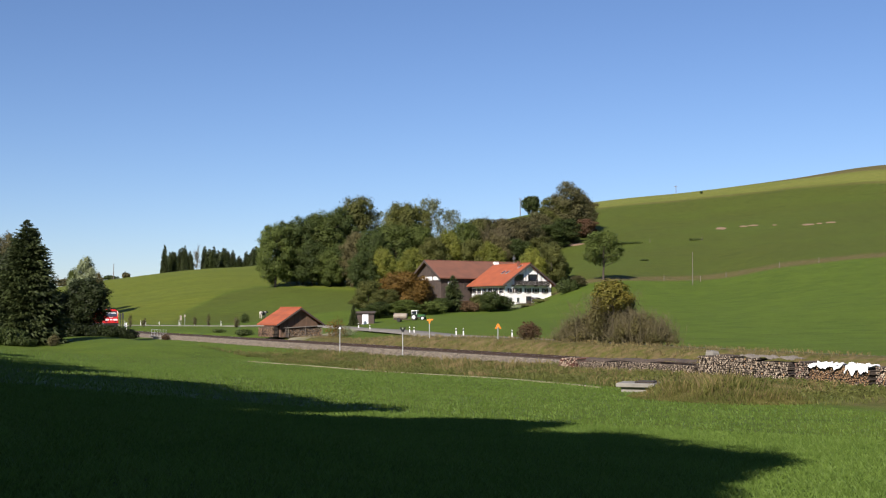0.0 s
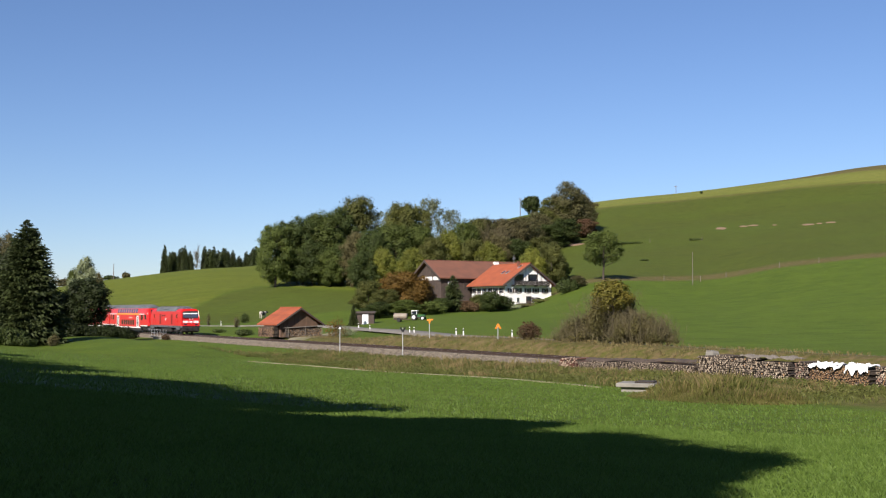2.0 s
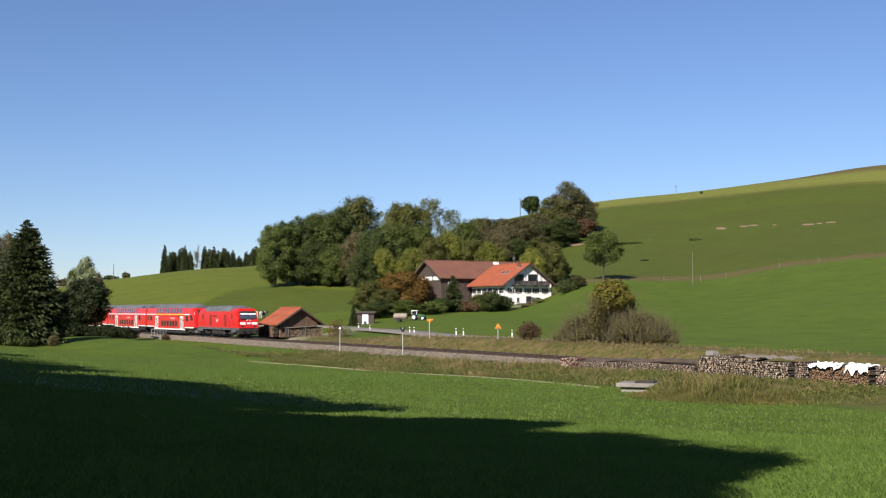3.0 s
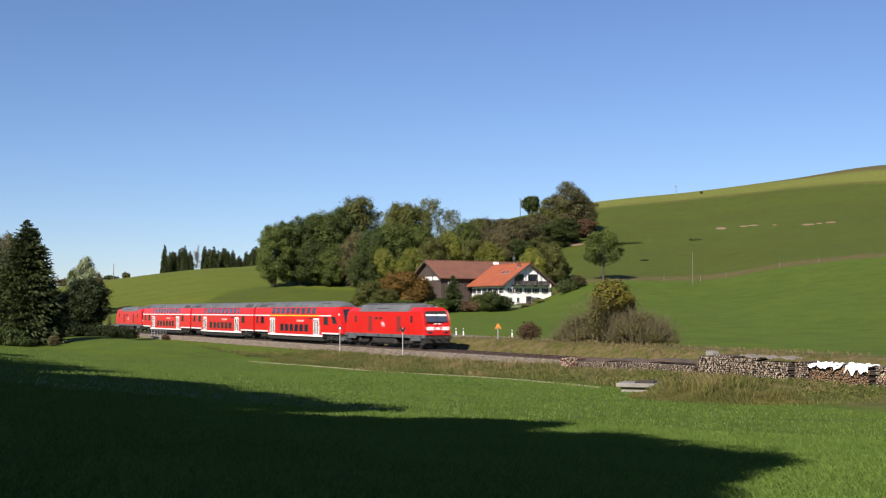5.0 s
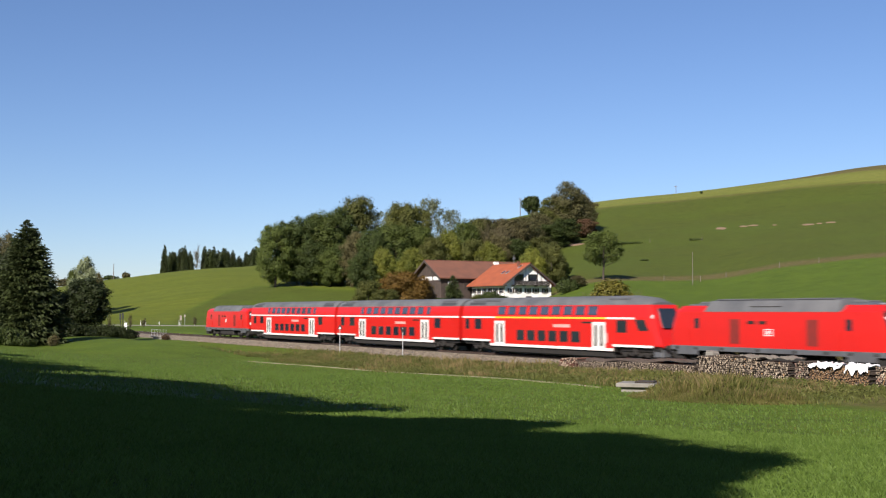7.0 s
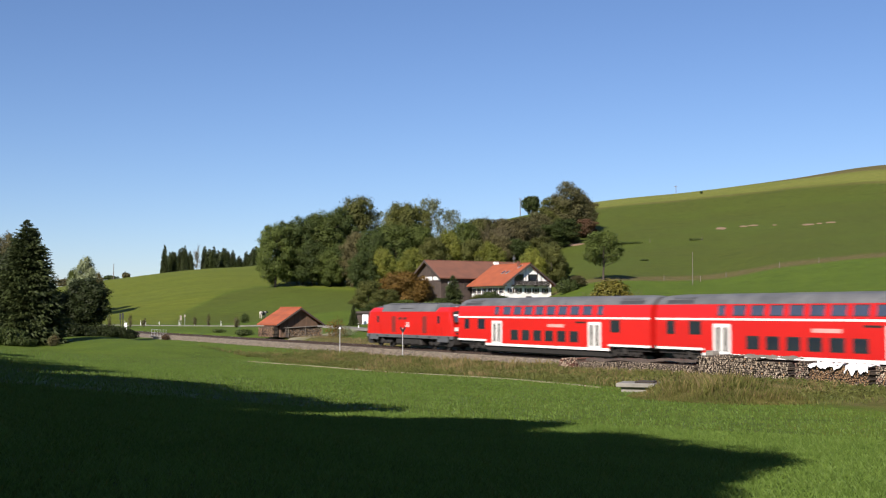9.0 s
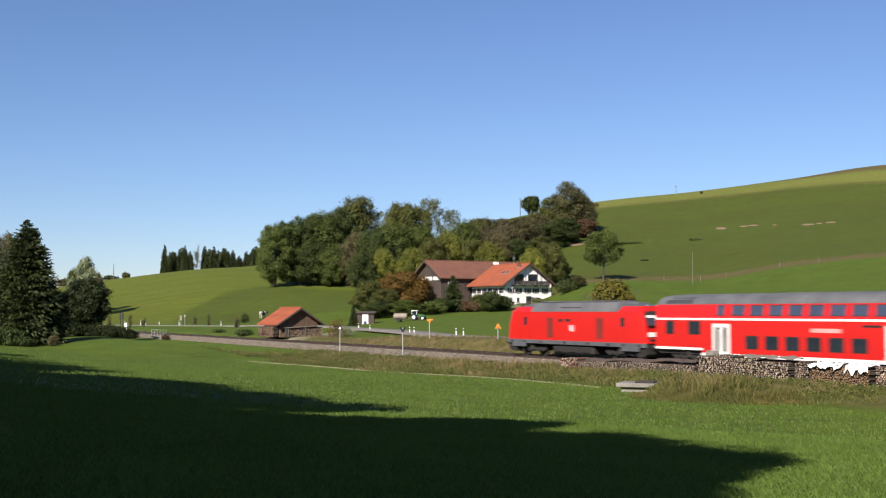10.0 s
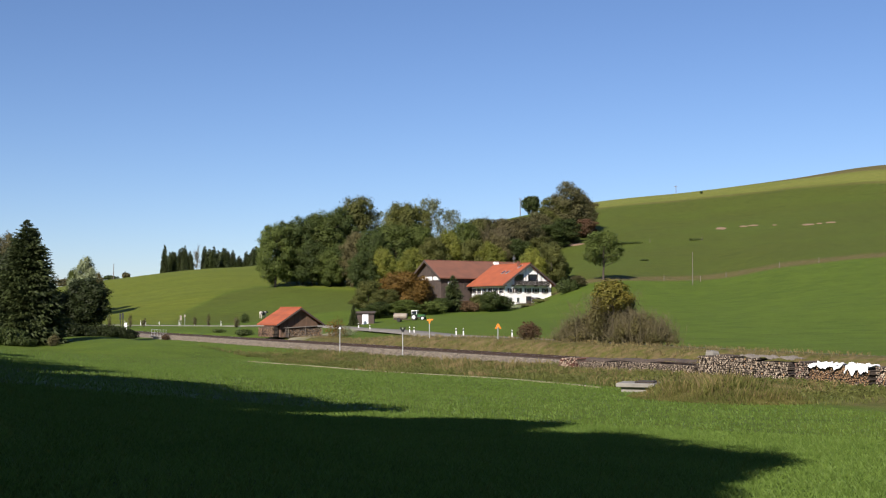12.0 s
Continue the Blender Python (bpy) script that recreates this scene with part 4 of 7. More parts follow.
def farm():
    hx, hy, hz = site(0.0733, 290)
    root = thing("farmhouse", pose(hx, hy, hz - 0.3, 0, 0, 120), "white plastered farmhouse with an orange tiled roof", "house")
    walls, slopes = gabled(root, 15.5, 14.0, 5.5, 10.2, 1.1, 0.9, PLASTER, TILE)
    pitch = 4.7 / 7.0
    # bargeboards, ridge, gutters
    for sgn in (-1, 1):
        bm = bmesh.new()
        prism(bm, [(sgn * 8.15, 5.5 - 1.15 * pitch - 0.2), (0, 10.02), (0, 10.52), (sgn * 8.15, 5.5 - 1.15 * pitch + 0.3)], 0, -1.02, -0.9)
        part("bargeboard", bm, BOARD, root, "dark brown bargeboard")
        bm = bmesh.new()
        tube(bm, (-0.9, sgn * 8.2, 4.75), (16.4, sgn * 8.2, 4.75), 0.09, n=8)
        part("gutter", bm, RUST, root)
        for x in (-0.9, 3, 7, 11):
            part("rafter", boxed(x - 0.08, x + 0.08, min(sgn * 6.9, sgn * 8.0), max(sgn * 6.9, sgn * 8.0), 4.75, 4.95), BOARD, root)
    bm = bmesh.new()
    tube(bm, (-0.9, 0, 10.5), (16.4, 0, 10.5), 0.16, n=8)
    part("ridge_tiles", bm, TILE, root)
    for x, y in ((4.2, 3.4), (6.2, 3.4), (1.8, 1.3)):
        z = 10.2 - y * pitch + 0.34
        sk = part("skylight", prism(bmesh.new(), [(y - 0.55, z + 0.55 * pitch + 0.03), (y + 0.55, z - 0.55 * pitch + 0.03), (y + 0.55, z - 0.55 * pitch + 0.12), (y - 0.55, z + 0.55 * pitch + 0.12)], 0, x - 0.42, x + 0.42), GALV, slopes[1])
        part("pane", prism(bmesh.new(), [(y - 0.45, z + 0.45 * pitch + 0.125), (y + 0.45, z - 0.45 * pitch + 0.125), (y + 0.45, z - 0.45 * pitch + 0.14), (y - 0.45, z + 0.45 * pitch + 0.14)], 0, x - 0.34, x + 0.34), GLASS, sk)
    ch = part("chimney", boxed(3.1, 3.8, 0.3, 0.9, 9.4, 11.05, bevel=0.03), OLDTILE, root)
    part("chimney_cap", boxed(3.02, 3.88, 0.22, 0.98, 11.05, 11.13), OLDTILE, ch)
    # gable
    for y in (5.2, 3.0, 0.2, -2.2, -5.0):
        house_window(root, "x", 0, -1, y, 3.15, 4.2, 0.75)
    for y in (5.3, 3.1, -3.2, -5.3):
        house_window(root, "x", 0, -1, y, 0.8, 1.9, 0.75, False)
    d = wall_box(root, "door", BOARD, "x", 0, -1, -0.9, 0.7, 0.3, 2.3, 0.05, "dark wooden double door")
    wall_box(d, "door_pane", GLASS, "x", -0.03, -1, -0.7, 0.5, 1.2, 2.1, 0.04)
    house_window(root, "x", 0, -1, -1.9, 0.75, 1.95, 0.6)
    for y0, y1 in ((1.4, 4.2), (-2.6, 0.1)):
        # Flat near-black panel paints the shade of an open loggia.
        o = wall_box(root, "attic_door", DARK, "x", 0, -1, y0, y1, 6.05, 7.75, 0.03, "flat dark panel painting the shade of a loggia opening")
        wall_box(o, "pane", GLASS, "x", -0.02, -1, y0 + 0.3, y1 - 0.3, 6.15, 7.5, 0.03)
    bal = part("balcony", boxed(-1.35, 0.0, -5.6, 5.0, 4.95, 5.1), DARKWOOD, root, "dark wooden balcony across the gable")
    part("handrail", boxed(-1.4, -1.28, -5.6, 5.0, 5.95, 6.06), DARKWOOD, bal)
    slat = shared("slat", ("slat",), lambda: boxed(-0.02, 0.02, -0.11, 0.11, 0, 0.82), DARKWOOD)
    for k in range(40):
        s = part("slat", slat, None, bal)
        s.location = (-1.34, -5.45 + k * 0.265, 5.12)
    for y in (-5.5, -1.9, 1.6, 4.9):
        part("post", boxed(-1.36, -1.24, y - 0.06, y + 0.06, 5.1, 10.2 - abs(y) * pitch - 0.1), DARKWOOD, bal)
        part("bracket", boxed(-1.2, 0, y - 0.08, y + 0.08, 4.7, 4.95), DARKWOOD, bal)
    # long side
    for x in (1.6, 4.2, 6.8, 9.4, 12.0, 14.4):
        house_window(root, "y", 7.0, 1, x, 3.1, 4.25, 0.85)
        house_window(root, "y", 7.0, 1, x, 0.75, 1.95, 0.85)
    bm = bmesh.new()
    tube(bm, (0.15, 7.1, 0.0), (0.15, 7.1, 4.8), 0.05, n=8)
    part("downpipe", bm, RUST, root)
    bm = bmesh.new()
    tube(bm, (-0.1, -6.9, 0.0), (-0.1, -6.9, 4.8), 0.05, n=8)
    part("downpipe", bm, RUST, root)
    bm = bmesh.new()
    tube(bm, (6.5, 0, 10.4), (6.5, 0, 12.6), 0.025, n=6)
    for k in range(4):
        tube(bm, (6.1, -0.2, 12.4 - k * 0.25), (6.9, 0.2, 12.4 - k * 0.25), 0.015, n=5)
    part("aerial", bm, GALV, root)

    bx, by, bz = site(-0.0131, 303)
    root = thing("barn", pose(bx, by, 5.0, 0, 0, 30), "large brown timber barn with a weathered tiled roof", "barn")
    walls, slopes = gabled(root, 30, 14.0, 7.3, 11.4, 0.9, 1.0, BOARD, OLDTILE)
    bp = 4.1 / 7
    board = shared("board", ("barnboard",), lambda: boxed(-0.045, 0.0, -0.125, 0.125, 0.0, 1.0), BOARD)
    for k in range(50):
        y = -6.85 + k * 0.28
        b = part("board", board, None, root)
        b.location, b.scale = (0, y, -0.5), (1, 1, 11.3 - abs(y) * bp + 0.5)
    cover = shared("batten", ("sideboard",), lambda: boxed(-0.06, 0.06, -0.05, 0.0, 0.0, 7.7), BOARD)
    for k in range(34):
        b = part("batten", cover, None, root)
        b.location = (0.4 + k * 0.45, -7.0, -0.5)
    for y0, y1 in ((2.0, 2.9), (-2.4, 1.2), (-6.6, -3.1)):
        w = wall_box(root, "window_band", PLASTER, "x", -0.045, -1, y0, y1, 6.45, 7.4, 0.05, "pale translucent window band")
        for k in range(1, int((y1 - y0) / 0.9) + 1):
            wall_box(w, "glazing_bar", BOARD, "x", -0.09, -1, y0 + k * 0.9 - 0.05, y0 + k * 0.9 + 0.05, 6.45, 7.4, 0.03)
    for x0 in (2.0, 9.5):
        wall_box(root, "window_band", PLASTER, "y", -7.05, -1, x0, x0 + 1.6, 5.2, 6.0, 0.05)
    wall_box(root, "barn_door", BOARD, "y", -7.05, -1, 4.5, 8.6, -0.3, 4.0, 0.09, "dark boarded barn door")
    for sgn in (-1, 1):
        bm = bmesh.new()
        prism(bm, [(sgn * 7.95, 7.3 - 0.95 * bp - 0.2), (0, 11.2), (0, 11.75), (sgn * 7.95, 7.3 - 0.95 * bp + 0.3)], 0, -1.12, -1.0)
        part("bargeboard", bm, BOARD, root)
    bm = bmesh.new()
    tube(bm, (-1.0, 0, 11.7), (31, 0, 11.7), 0.15, n=8)
    part("ridge_tiles", bm, OLDTILE, root)
    v = part("roof_vent", boxed(19.7, 21.1, -1.5, -0.7, 10.8, 11.75, bevel=0.05), PLASTER, root, "small white roof ventilator")
    part("vent_hood", boxed(19.6, 21.2, -1.6, -0.6, 11.75, 11.85), OLDTILE, v)

    sx, sy, sz = site(-0.1233, 157)
    root = thing("field_shed", pose(sx, sy, sz, 0, 0, 120), "small shed with an orange tiled roof beside the track", "shed")
    walls, slopes = gabled(root, 6.0, 5.4, 2.05, 3.8, 0.75, 0.7, WOOD, TILE, 0.10)
    sp = 1.75 / 2.7
    # tile courses on the two slopes
    for sgn, sl in ((-1, slopes[0]), (1, slopes[1])):
        course = shared("tile_course", ("course", sgn), lambda: prism(bmesh.new(), [(0, 0), (sgn * 0.36, -0.36 * sp - 0.0), (sgn * 0.36, -0.36 * sp + 0.05), (0, 0.012)], 0, -0.72, 6.72), TILE)
        for k in range(10):
            c = part("tile_course", course, None, sl)
            c.location = (0, sgn * k * 0.345, 3.924 - k * 0.345 * sp)
    bm = bmesh.new()
    tube(bm, (-0.7, 0, 3.98), (6.7, 0, 3.98), 0.1, n=8)
    part("ridge_tiles", bm, TILE, root)
    board = shared("board", ("shedboard",), lambda: boxed(-0.03, 0.0, -0.085, 0.085, 0.0, 1.0), WOOD)
    for k in range(28):
        y = -2.6 + k * 0.193
        b = part("board", board, None, root)
        b.location, b.scale = (0, y, 0.0), (1, 1, 3.75 - abs(y) * sp)
    # the long side: brick with a grey wooden door
    brickmesh = shared("brick_course", ("bricks",), lambda: boxed(0.0, 6.0, 0.0, 0.03, 0.0, 0.19), BRICK)
    for k in range(10):
        b = part("brick_course", brickmesh, None, root)
        b.location = (0, 2.7, k * 0.205)
    wall_box(root, "door", GREYWOOD, "y", 2.73, 1, 2.4, 3.9, 0.0, 1.85, 0.06, "grey weathered plank door")
    for x in (0.3, 2.2, 4.1, 5.8):
        wall_box(root, "post", WOOD, "y", 2.73, 1, x - 0.07, x + 0.07, 0.0, 2.0, 0.05)
    for sgn in (-1, 1):
        bm = bmesh.new()
        prism(bm, [(sgn * 3.5, 2.05 - 0.8 * sp - 0.08), (0, 3.72), (0, 3.96), (sgn * 3.5, 2.05 - 0.8 * sp + 0.14)], 0, -0.78, -0.7)
        part("bargeboard", bm, BOARD, root)
    # a lean-to board over the firewood
    bm = bmesh.new()
    prism(bm, [(2.3, 1.22), (-3.0, 1.50), (-3.0, 1.56), (2.3, 1.28)], 0, -1.35, -0.1)
    part("lean_to_board", bm, GREYWOOD, root, "silver-grey boards over the firewood")
    for y in (2.1, -0.4, -2.8):
        bm = bmesh.new()
        tube(bm, (-1.28, y, 0), (-1.28, y, 1.25 + (2.3 - y) * 0.05), 0.05, n=6)
        part("post", bm, GREYWOOD, root)
    bm = bmesh.new()
    tube(bm, (-1.35, 2.9, 0), (-1.25, 2.2, 1.5), 0.04, n=6)
    part("leaning_pole", bm, GREYWOOD, root)
    return root


SHED = farm()


def log_stack(name, m, length, height, depth, mats, label, seed, radius=0.075, profile=None, end_mix=0.0):
    """A stack of split logs whose ends show at -y; x along the stack. profile: top height over the length."""
    rnd = np.random.RandomState(seed)
    root = thing(name, m, label, "firewood stack")
    V, F, I = [], [], []
    z, row = radius, 0
    while z < height * 1.15:
        x = radius * (1 + row % 2)
        while x < length - radius * 0.5:
            top = height * (profile(x / length) if profile else 1.0) * (0.97 + 0.06 * rnd.rand())
            if z < top:
                n = rnd.randint(5, 8)
                r = radius * (0.50 + 0.46 * rnd.rand())
                a0 = rnd.rand() * 6.28
                y0, y1 = rnd.normal() * 0.035, depth + rnd.normal() * 0.05
                cx, cz = x + rnd.normal() * 0.014, z + rnd.normal() * 0.018
                base = len(V)
                for y, f in ((y0, 1.0), (y1, 1.0)):
                    for k in range(n):
                        a = a0 + 6.2832 * k / n
                        rr = r * (0.85 + 0.3 * rnd.rand())
                        V.append((cx + math.cos(a) * rr, y, cz + math.sin(a) * rr * 0.95))
                F.append(tuple(range(base, base + n)))
                F.append(tuple(range(base + 2 * n - 1, base + n - 1, -1)))
                mi = 1 if (len(mats) > 1 and rnd.rand() < end_mix) else 0
                I += [mi, mi]
                for k in range(n):
                    F.append((base + k, base + n + k, base + n + (k + 1) % n, base + (k + 1) % n))
                    I.append(len(mats))
            x += radius * (1.6 + 0.4 * rnd.rand())
        z += radius * 1.6
        row += 1
    me = raw("firewood", V, F, [*mats, LOG_SIDE], False, I)
    tagged(part("firewood", me, None, root), kind="stuff")
    # Black box inside paints the shade seen in gaps between the logs.
    part("core", boxed(0.1, length - 0.1, 0.3, max(depth - 0.2, 0.35), 0.0, height * 0.75), DARK, root)
    return root


log_stack("firewood_stack", SHED.matrix_basis @ pose(-1.15, 2.15, 0, 0, 0, -90), 5.0, 1.16, 0.95, [LOG_NEW, LOG_OLD], "brown split firewood stacked against the shed gable", 3, 0.085, lambda f: 0.95 + 0.2 * f, 0.55)
log_stack("firewood_stack", SHED.matrix_basis @ pose(3.95, 3.6, 0, 0, 0, 180), 3.8, 1.45, 0.7, [LOG_NEW, BRICK], "pinkish split firewood stacked along the shed wall", 4, 0.085, None, 0.5)
log_stack("firewood_stack", SHED.matrix_basis @ pose(5.9, 3.6, 0, 0, 0, 180), 1.8, 1.3, 0.7, [LOG_NEW, BRICK], "pinkish split firewood stacked along the shed wall", 5, 0.085, None, 0.5)


# ---- trees ----
def leaf_cloud(rnd, lobes, count, size, hollow=0.55, single=0.0):
    """Small bent leaf clumps scattered through ellipsoid lobes (x, y, z, rx, ry, rz); single: one pointed leaf each, strayed by that much."""
    lobes = np.asarray(lobes, float)
    vol = lobes[:, 3] * lobes[:, 4] * lobes[:, 5]
    pick = rnd.choice(len(lobes), count, p=vol ** 0.75 / (vol ** 0.75).sum())
    d = rnd.normal(size=(count, 3))
    d /= np.linalg.norm(d, axis=1)[:, None]
    r = hollow + (1 - hollow) * rnd.rand(count) ** 0.6
    r *= 0.9 + 0.25 * rnd.rand(count)
    c = lobes[pick, :3] + d * r[:, None] * lobes[pick, 3:]
    nrm = d + (0.26 if single else 0.42) * rnd.normal(size=(count, 3)) + np.array([0, 0, 0.25])
    nrm /= np.linalg.norm(nrm, axis=1)[:, None]
    a = np.cross(nrm, rnd.normal(size=(count, 3)))
    a /= np.linalg.norm(a, axis=1)[:, None]
    b = np.cross(nrm, a)
    s = size * (0.6 + 0.8 * rnd.rand(count))[:, None]
    if single:
        c = c + rnd.normal(size=(count, 3)) * single * np.array([0.8, 0.8, 1.2])
        v = np.stack([c - a * s, c + a * s * 0.7 + b * s * 0.75, c + a * s * 0.5 - b * s * 0.75], 1).reshape(-1, 3)
        return v, np.arange(count * 3).reshape(-1, 3)
    bend = nrm * s * 0.25
    v = np.stack([c - a * s, c + b * s * 0.55 - bend, c + a * s, c - b * s * 0.55 - bend], 1).reshape(-1, 3)
    i = np.arange(count)[:, None] * 4
    f = np.concatenate([i + [0, 1, 2], i + [0, 2, 3]])
    return v, f


def woody(rnd, height, spread, trunk_r, limbs, low=0.25, up=0.6):
    """A tapered, slightly bent trunk with limbs; gives the bmesh and the limb ends."""
    bm = bmesh.new()
    pts = [Vector((0, 0, -0.4))]
    for k in range(1, 6):
        pts.append(Vector((rnd.normal() * 0.02 * height * k / 5, rnd.normal() * 0.02 * height * k / 5, height * 0.82 * k / 5)))
    for k in range(5):
        tube(bm, pts[k], pts[k + 1], trunk_r * (1 - k / 5.6), trunk_r * (1 - (k + 1) / 5.6), 8)
    ends = []
    for k in range(limbs):
        f = low + (0.95 - low) * (k + rnd.rand()) / limbs
        z = height * 0.82 * f
        i = min(int(f * 5), 4)
        base = pts[i].lerp(pts[i + 1], f * 5 - i)
        a = k * 2.4 + rnd.rand() * 0.8
        reach = spread * (0.55 + 0.45 * rnd.rand()) * math.sqrt(max(1 - (f * 0.85) ** 2, 0.1))
        rise = height * 0.16 * (0.5 + up * rnd.rand())
        end = base + Vector((math.cos(a) * reach, math.sin(a) * reach, rise))
        mid = base.lerp(end, 0.5) + Vector((0, 0, rise * 0.15))
        r = trunk_r * 0.42 * (1 - f * 0.6)
        tube(bm, base, mid, r, r * 0.65, 6)
        tube(bm, mid, end, r * 0.65, r * 0.2, 6)
        for j in range(2):
            tip = mid + Vector((rnd.normal() * reach * 0.35, rnd.normal() * reach * 0.35, rise * 0.7))
            tube(bm, mid, tip, r * 0.4, r * 0.12, 5)
        ends.append(end)
    ends.append(pts[-1])
    return bm, ends


def broadleaf(name, height, spread, leaf, label, seed, count=4200, size=0.34, bark=None, low=0.05, category="tree", hollow=0.42, lobe=0.42, skirt=False):
    """A tree whose crown is built of boughs: large masses, each breaking up into smaller clumps of leaves at its outside."""
    rnd = np.random.RandomState(seed)
    root = thing(name, pose(0, 0, 0), label, category)
    bm, ends = woody(rnd, height, spread, height * 0.014 + 0.05, 12, low)
    part("trunk", bm, bark or BARK, root)
    lobes = []
    zc, hz = height * (0.5 + 0.5 * low), height * (0.5 - 0.5 * low)
    many = 20
    for k in range(many):
        # boughs over an egg-shaped envelope, fuller below the middle, some standing out
        c = 1 - 2 * (k + 0.5) / many
        a = 2.39996 * k + rnd.rand() * 0.9
        ring = math.sqrt(1 - c * c) * (1.0 - 0.25 * c)
        t = spread * (0.26 + 0.18 * rnd.rand()) * (lobe / 0.42)
        push = 0.46 + 0.28 * rnd.rand()
        p = np.array([math.cos(a) * ring * spread * push, math.sin(a) * ring * spread * push, zc + c * hz * (0.70 + 0.2 * rnd.rand())])
        p[2] = min(p[2], height - t)
        lobes.append((*p, t, t, t * 1.15))
        for j in range(4):
            d = rnd.normal(size=3) + np.array([p[0] / spread, p[1] / spread, 0.35])
            d /= np.linalg.norm(d)
            u = t * (0.34 + 0.28 * rnd.rand())
            o = p + d * t * (0.72 + 0.25 * rnd.rand())
            lobes.append((o[0], o[1], min(o[2], height - u * 0.8), u, u, u * 0.8))
    if skirt:
        for k in range(9):
            a, t = k * 0.7 + rnd.rand() * 0.3, spread * (0.26 + 0.12 * rnd.rand())
            lobes.append((math.cos(a) * spread * 0.55, math.sin(a) * spread * 0.55, height * (0.06 + 0.16 * rnd.rand()), t, t, height * 0.12))
    v, f = leaf_cloud(rnd, lobes, count, size, hollow, spread * 0.032)
    part("crown", raw("crown", v, f, leaf), None, root)
    return root


def conifer(name, height, spread, label, seed, rings=34, category="spruce tree", cards=9, fat=0.85, spray=1.0):
    """A spruce: a straight trunk and drooping boughs of needle sprays."""
    rnd = np.random.RandomState(seed)
    root = thing(name, pose(0, 0, 0), label, category)
    bm = bmesh.new()
    tube(bm, (0, 0, -0.4), (0, 0, height), height * 0.016 + 0.04, 0.02, 8)
    part("trunk", bm, BARK, root)
    V, F = [], []
    n = 0
    for k in range(rings * 11):
        f = 1 - math.sqrt(rnd.rand()) if rnd.rand() < 0.7 else rnd.rand()
        z = height * (0.03 + 0.96 * f)
        a = 2 * math.pi * rnd.rand()
        ln = spread * ((1 - f) ** fat * (0.62 + 0.42 * rnd.rand() + 0.10 * math.sin(a * 3 + z * 1.7)) + 0.02)
        dirv = np.array([math.cos(a), math.sin(a), 0])
        side = np.array([-math.sin(a), math.cos(a), 0])
        sag = -0.62 + 0.50 * f
        for c in range(cards):
            u = 0.2 + 0.8 * (c + rnd.rand()) / cards
            droop = ln * (sag * u + 0.30 * u * u * u)
            off = rnd.normal() * 0.16 * ln * (1.1 - 0.6 * u)
            p = dirv * (ln * u - 0.5 * abs(off)) + side * off + np.array([0, 0, z + droop + rnd.normal() * 0.04])
            l = (0.10 + 0.10 * ln) * (0.6 + 0.8 * rnd.rand()) * spray
            w = l * 0.28
            way = dirv * (0.5 + 0.4 * rnd.rand()) + side * np.sign(off) * 0.5 * rnd.rand() + np.array([0, 0, -0.9 * rnd.rand() + 0.25 * f])
            o = np.cross(way, rnd.normal(size=3))
            o *= w / np.linalg.norm(o)
            V += [p - way * l * 0.4 - o, p - way * l * 0.4 + o, p + way * l]
            F.append((n, n + 1, n + 2))
            n += 3
    part("crown", raw("crown", V, F, L_NEEDLE), None, root)
    return root


def grow(first, b, d, width, top, turn):
    """The tree, or a copy of it, at bearing b and distance d, with that crown width and treetop height."""
    ob = first
    if first["used"]:
        ob = copy_thing(first, pose(0, 0, 0))
    first["used"] = 1
    crown = [o for o in first.children if o.name.startswith("crown") or o.name.startswith("branches")][0]
    co = np.array([v.co for v in crown.data.vertices])
    x, y, z = site(b, d)
    wide = width / (np.percentile(co[:, 0], 99) - np.percentile(co[:, 0], 1))
    ob.matrix_basis = Matrix.Translation((x, y, z)) @ pose(0, 0, 0, 0, 0, turn)
    ob.scale = (wide, wide, (top - z) / np.percentile(co[:, 2], 99.5))
    return ob


def bare_tree(name, height, spread, label, seed, mat, category="tree", stems=1, twigs=900):
    """A leafless tree or thicket: stems, limbs and a mass of thin twigs."""
    rnd = np.random.RandomState(seed)
    root = thing(name, pose(0, 0, 0), label, category)
    bm, ends = woody(rnd, height, spread, height * 0.016 + 0.03, 13, 0.2, 1.2)
    part("trunk", bm, mat, root)
    V, F = [], []
    for k in range(twigs):
        e = ends[k % len(ends)]
        f = rnd.rand() ** 0.6
        p = np.array([e.x * f, e.y * f, height * 0.25 + (e.z - height * 0.25) * (0.5 + 0.5 * f)]) + rnd.normal(size=3) * spread * 0.1
        d = rnd.normal(size=3) * 0.5 + np.array([e.x * 0.12, e.y * 0.12, 1.1])
        d *= height * 0.11 * (0.5 + rnd.rand()) / np.linalg.norm(d)
        s = np.cross(d, rnd.normal(size=3))
        s *= 0.035 * height / 15 / np.linalg.norm(s)
        n = len(V)
        o = np.cross(s, d)
        o *= np.linalg.norm(s) / np.linalg.norm(o)
        V += [p - s, p + s, p + o, p + d]
        F += [(n, n + 1, n + 3), (n + 1, n + 2, n + 3), (n + 2, n, n + 3)]
    part("branches", raw("branches", V, F, TWIG), None, root)
    return root


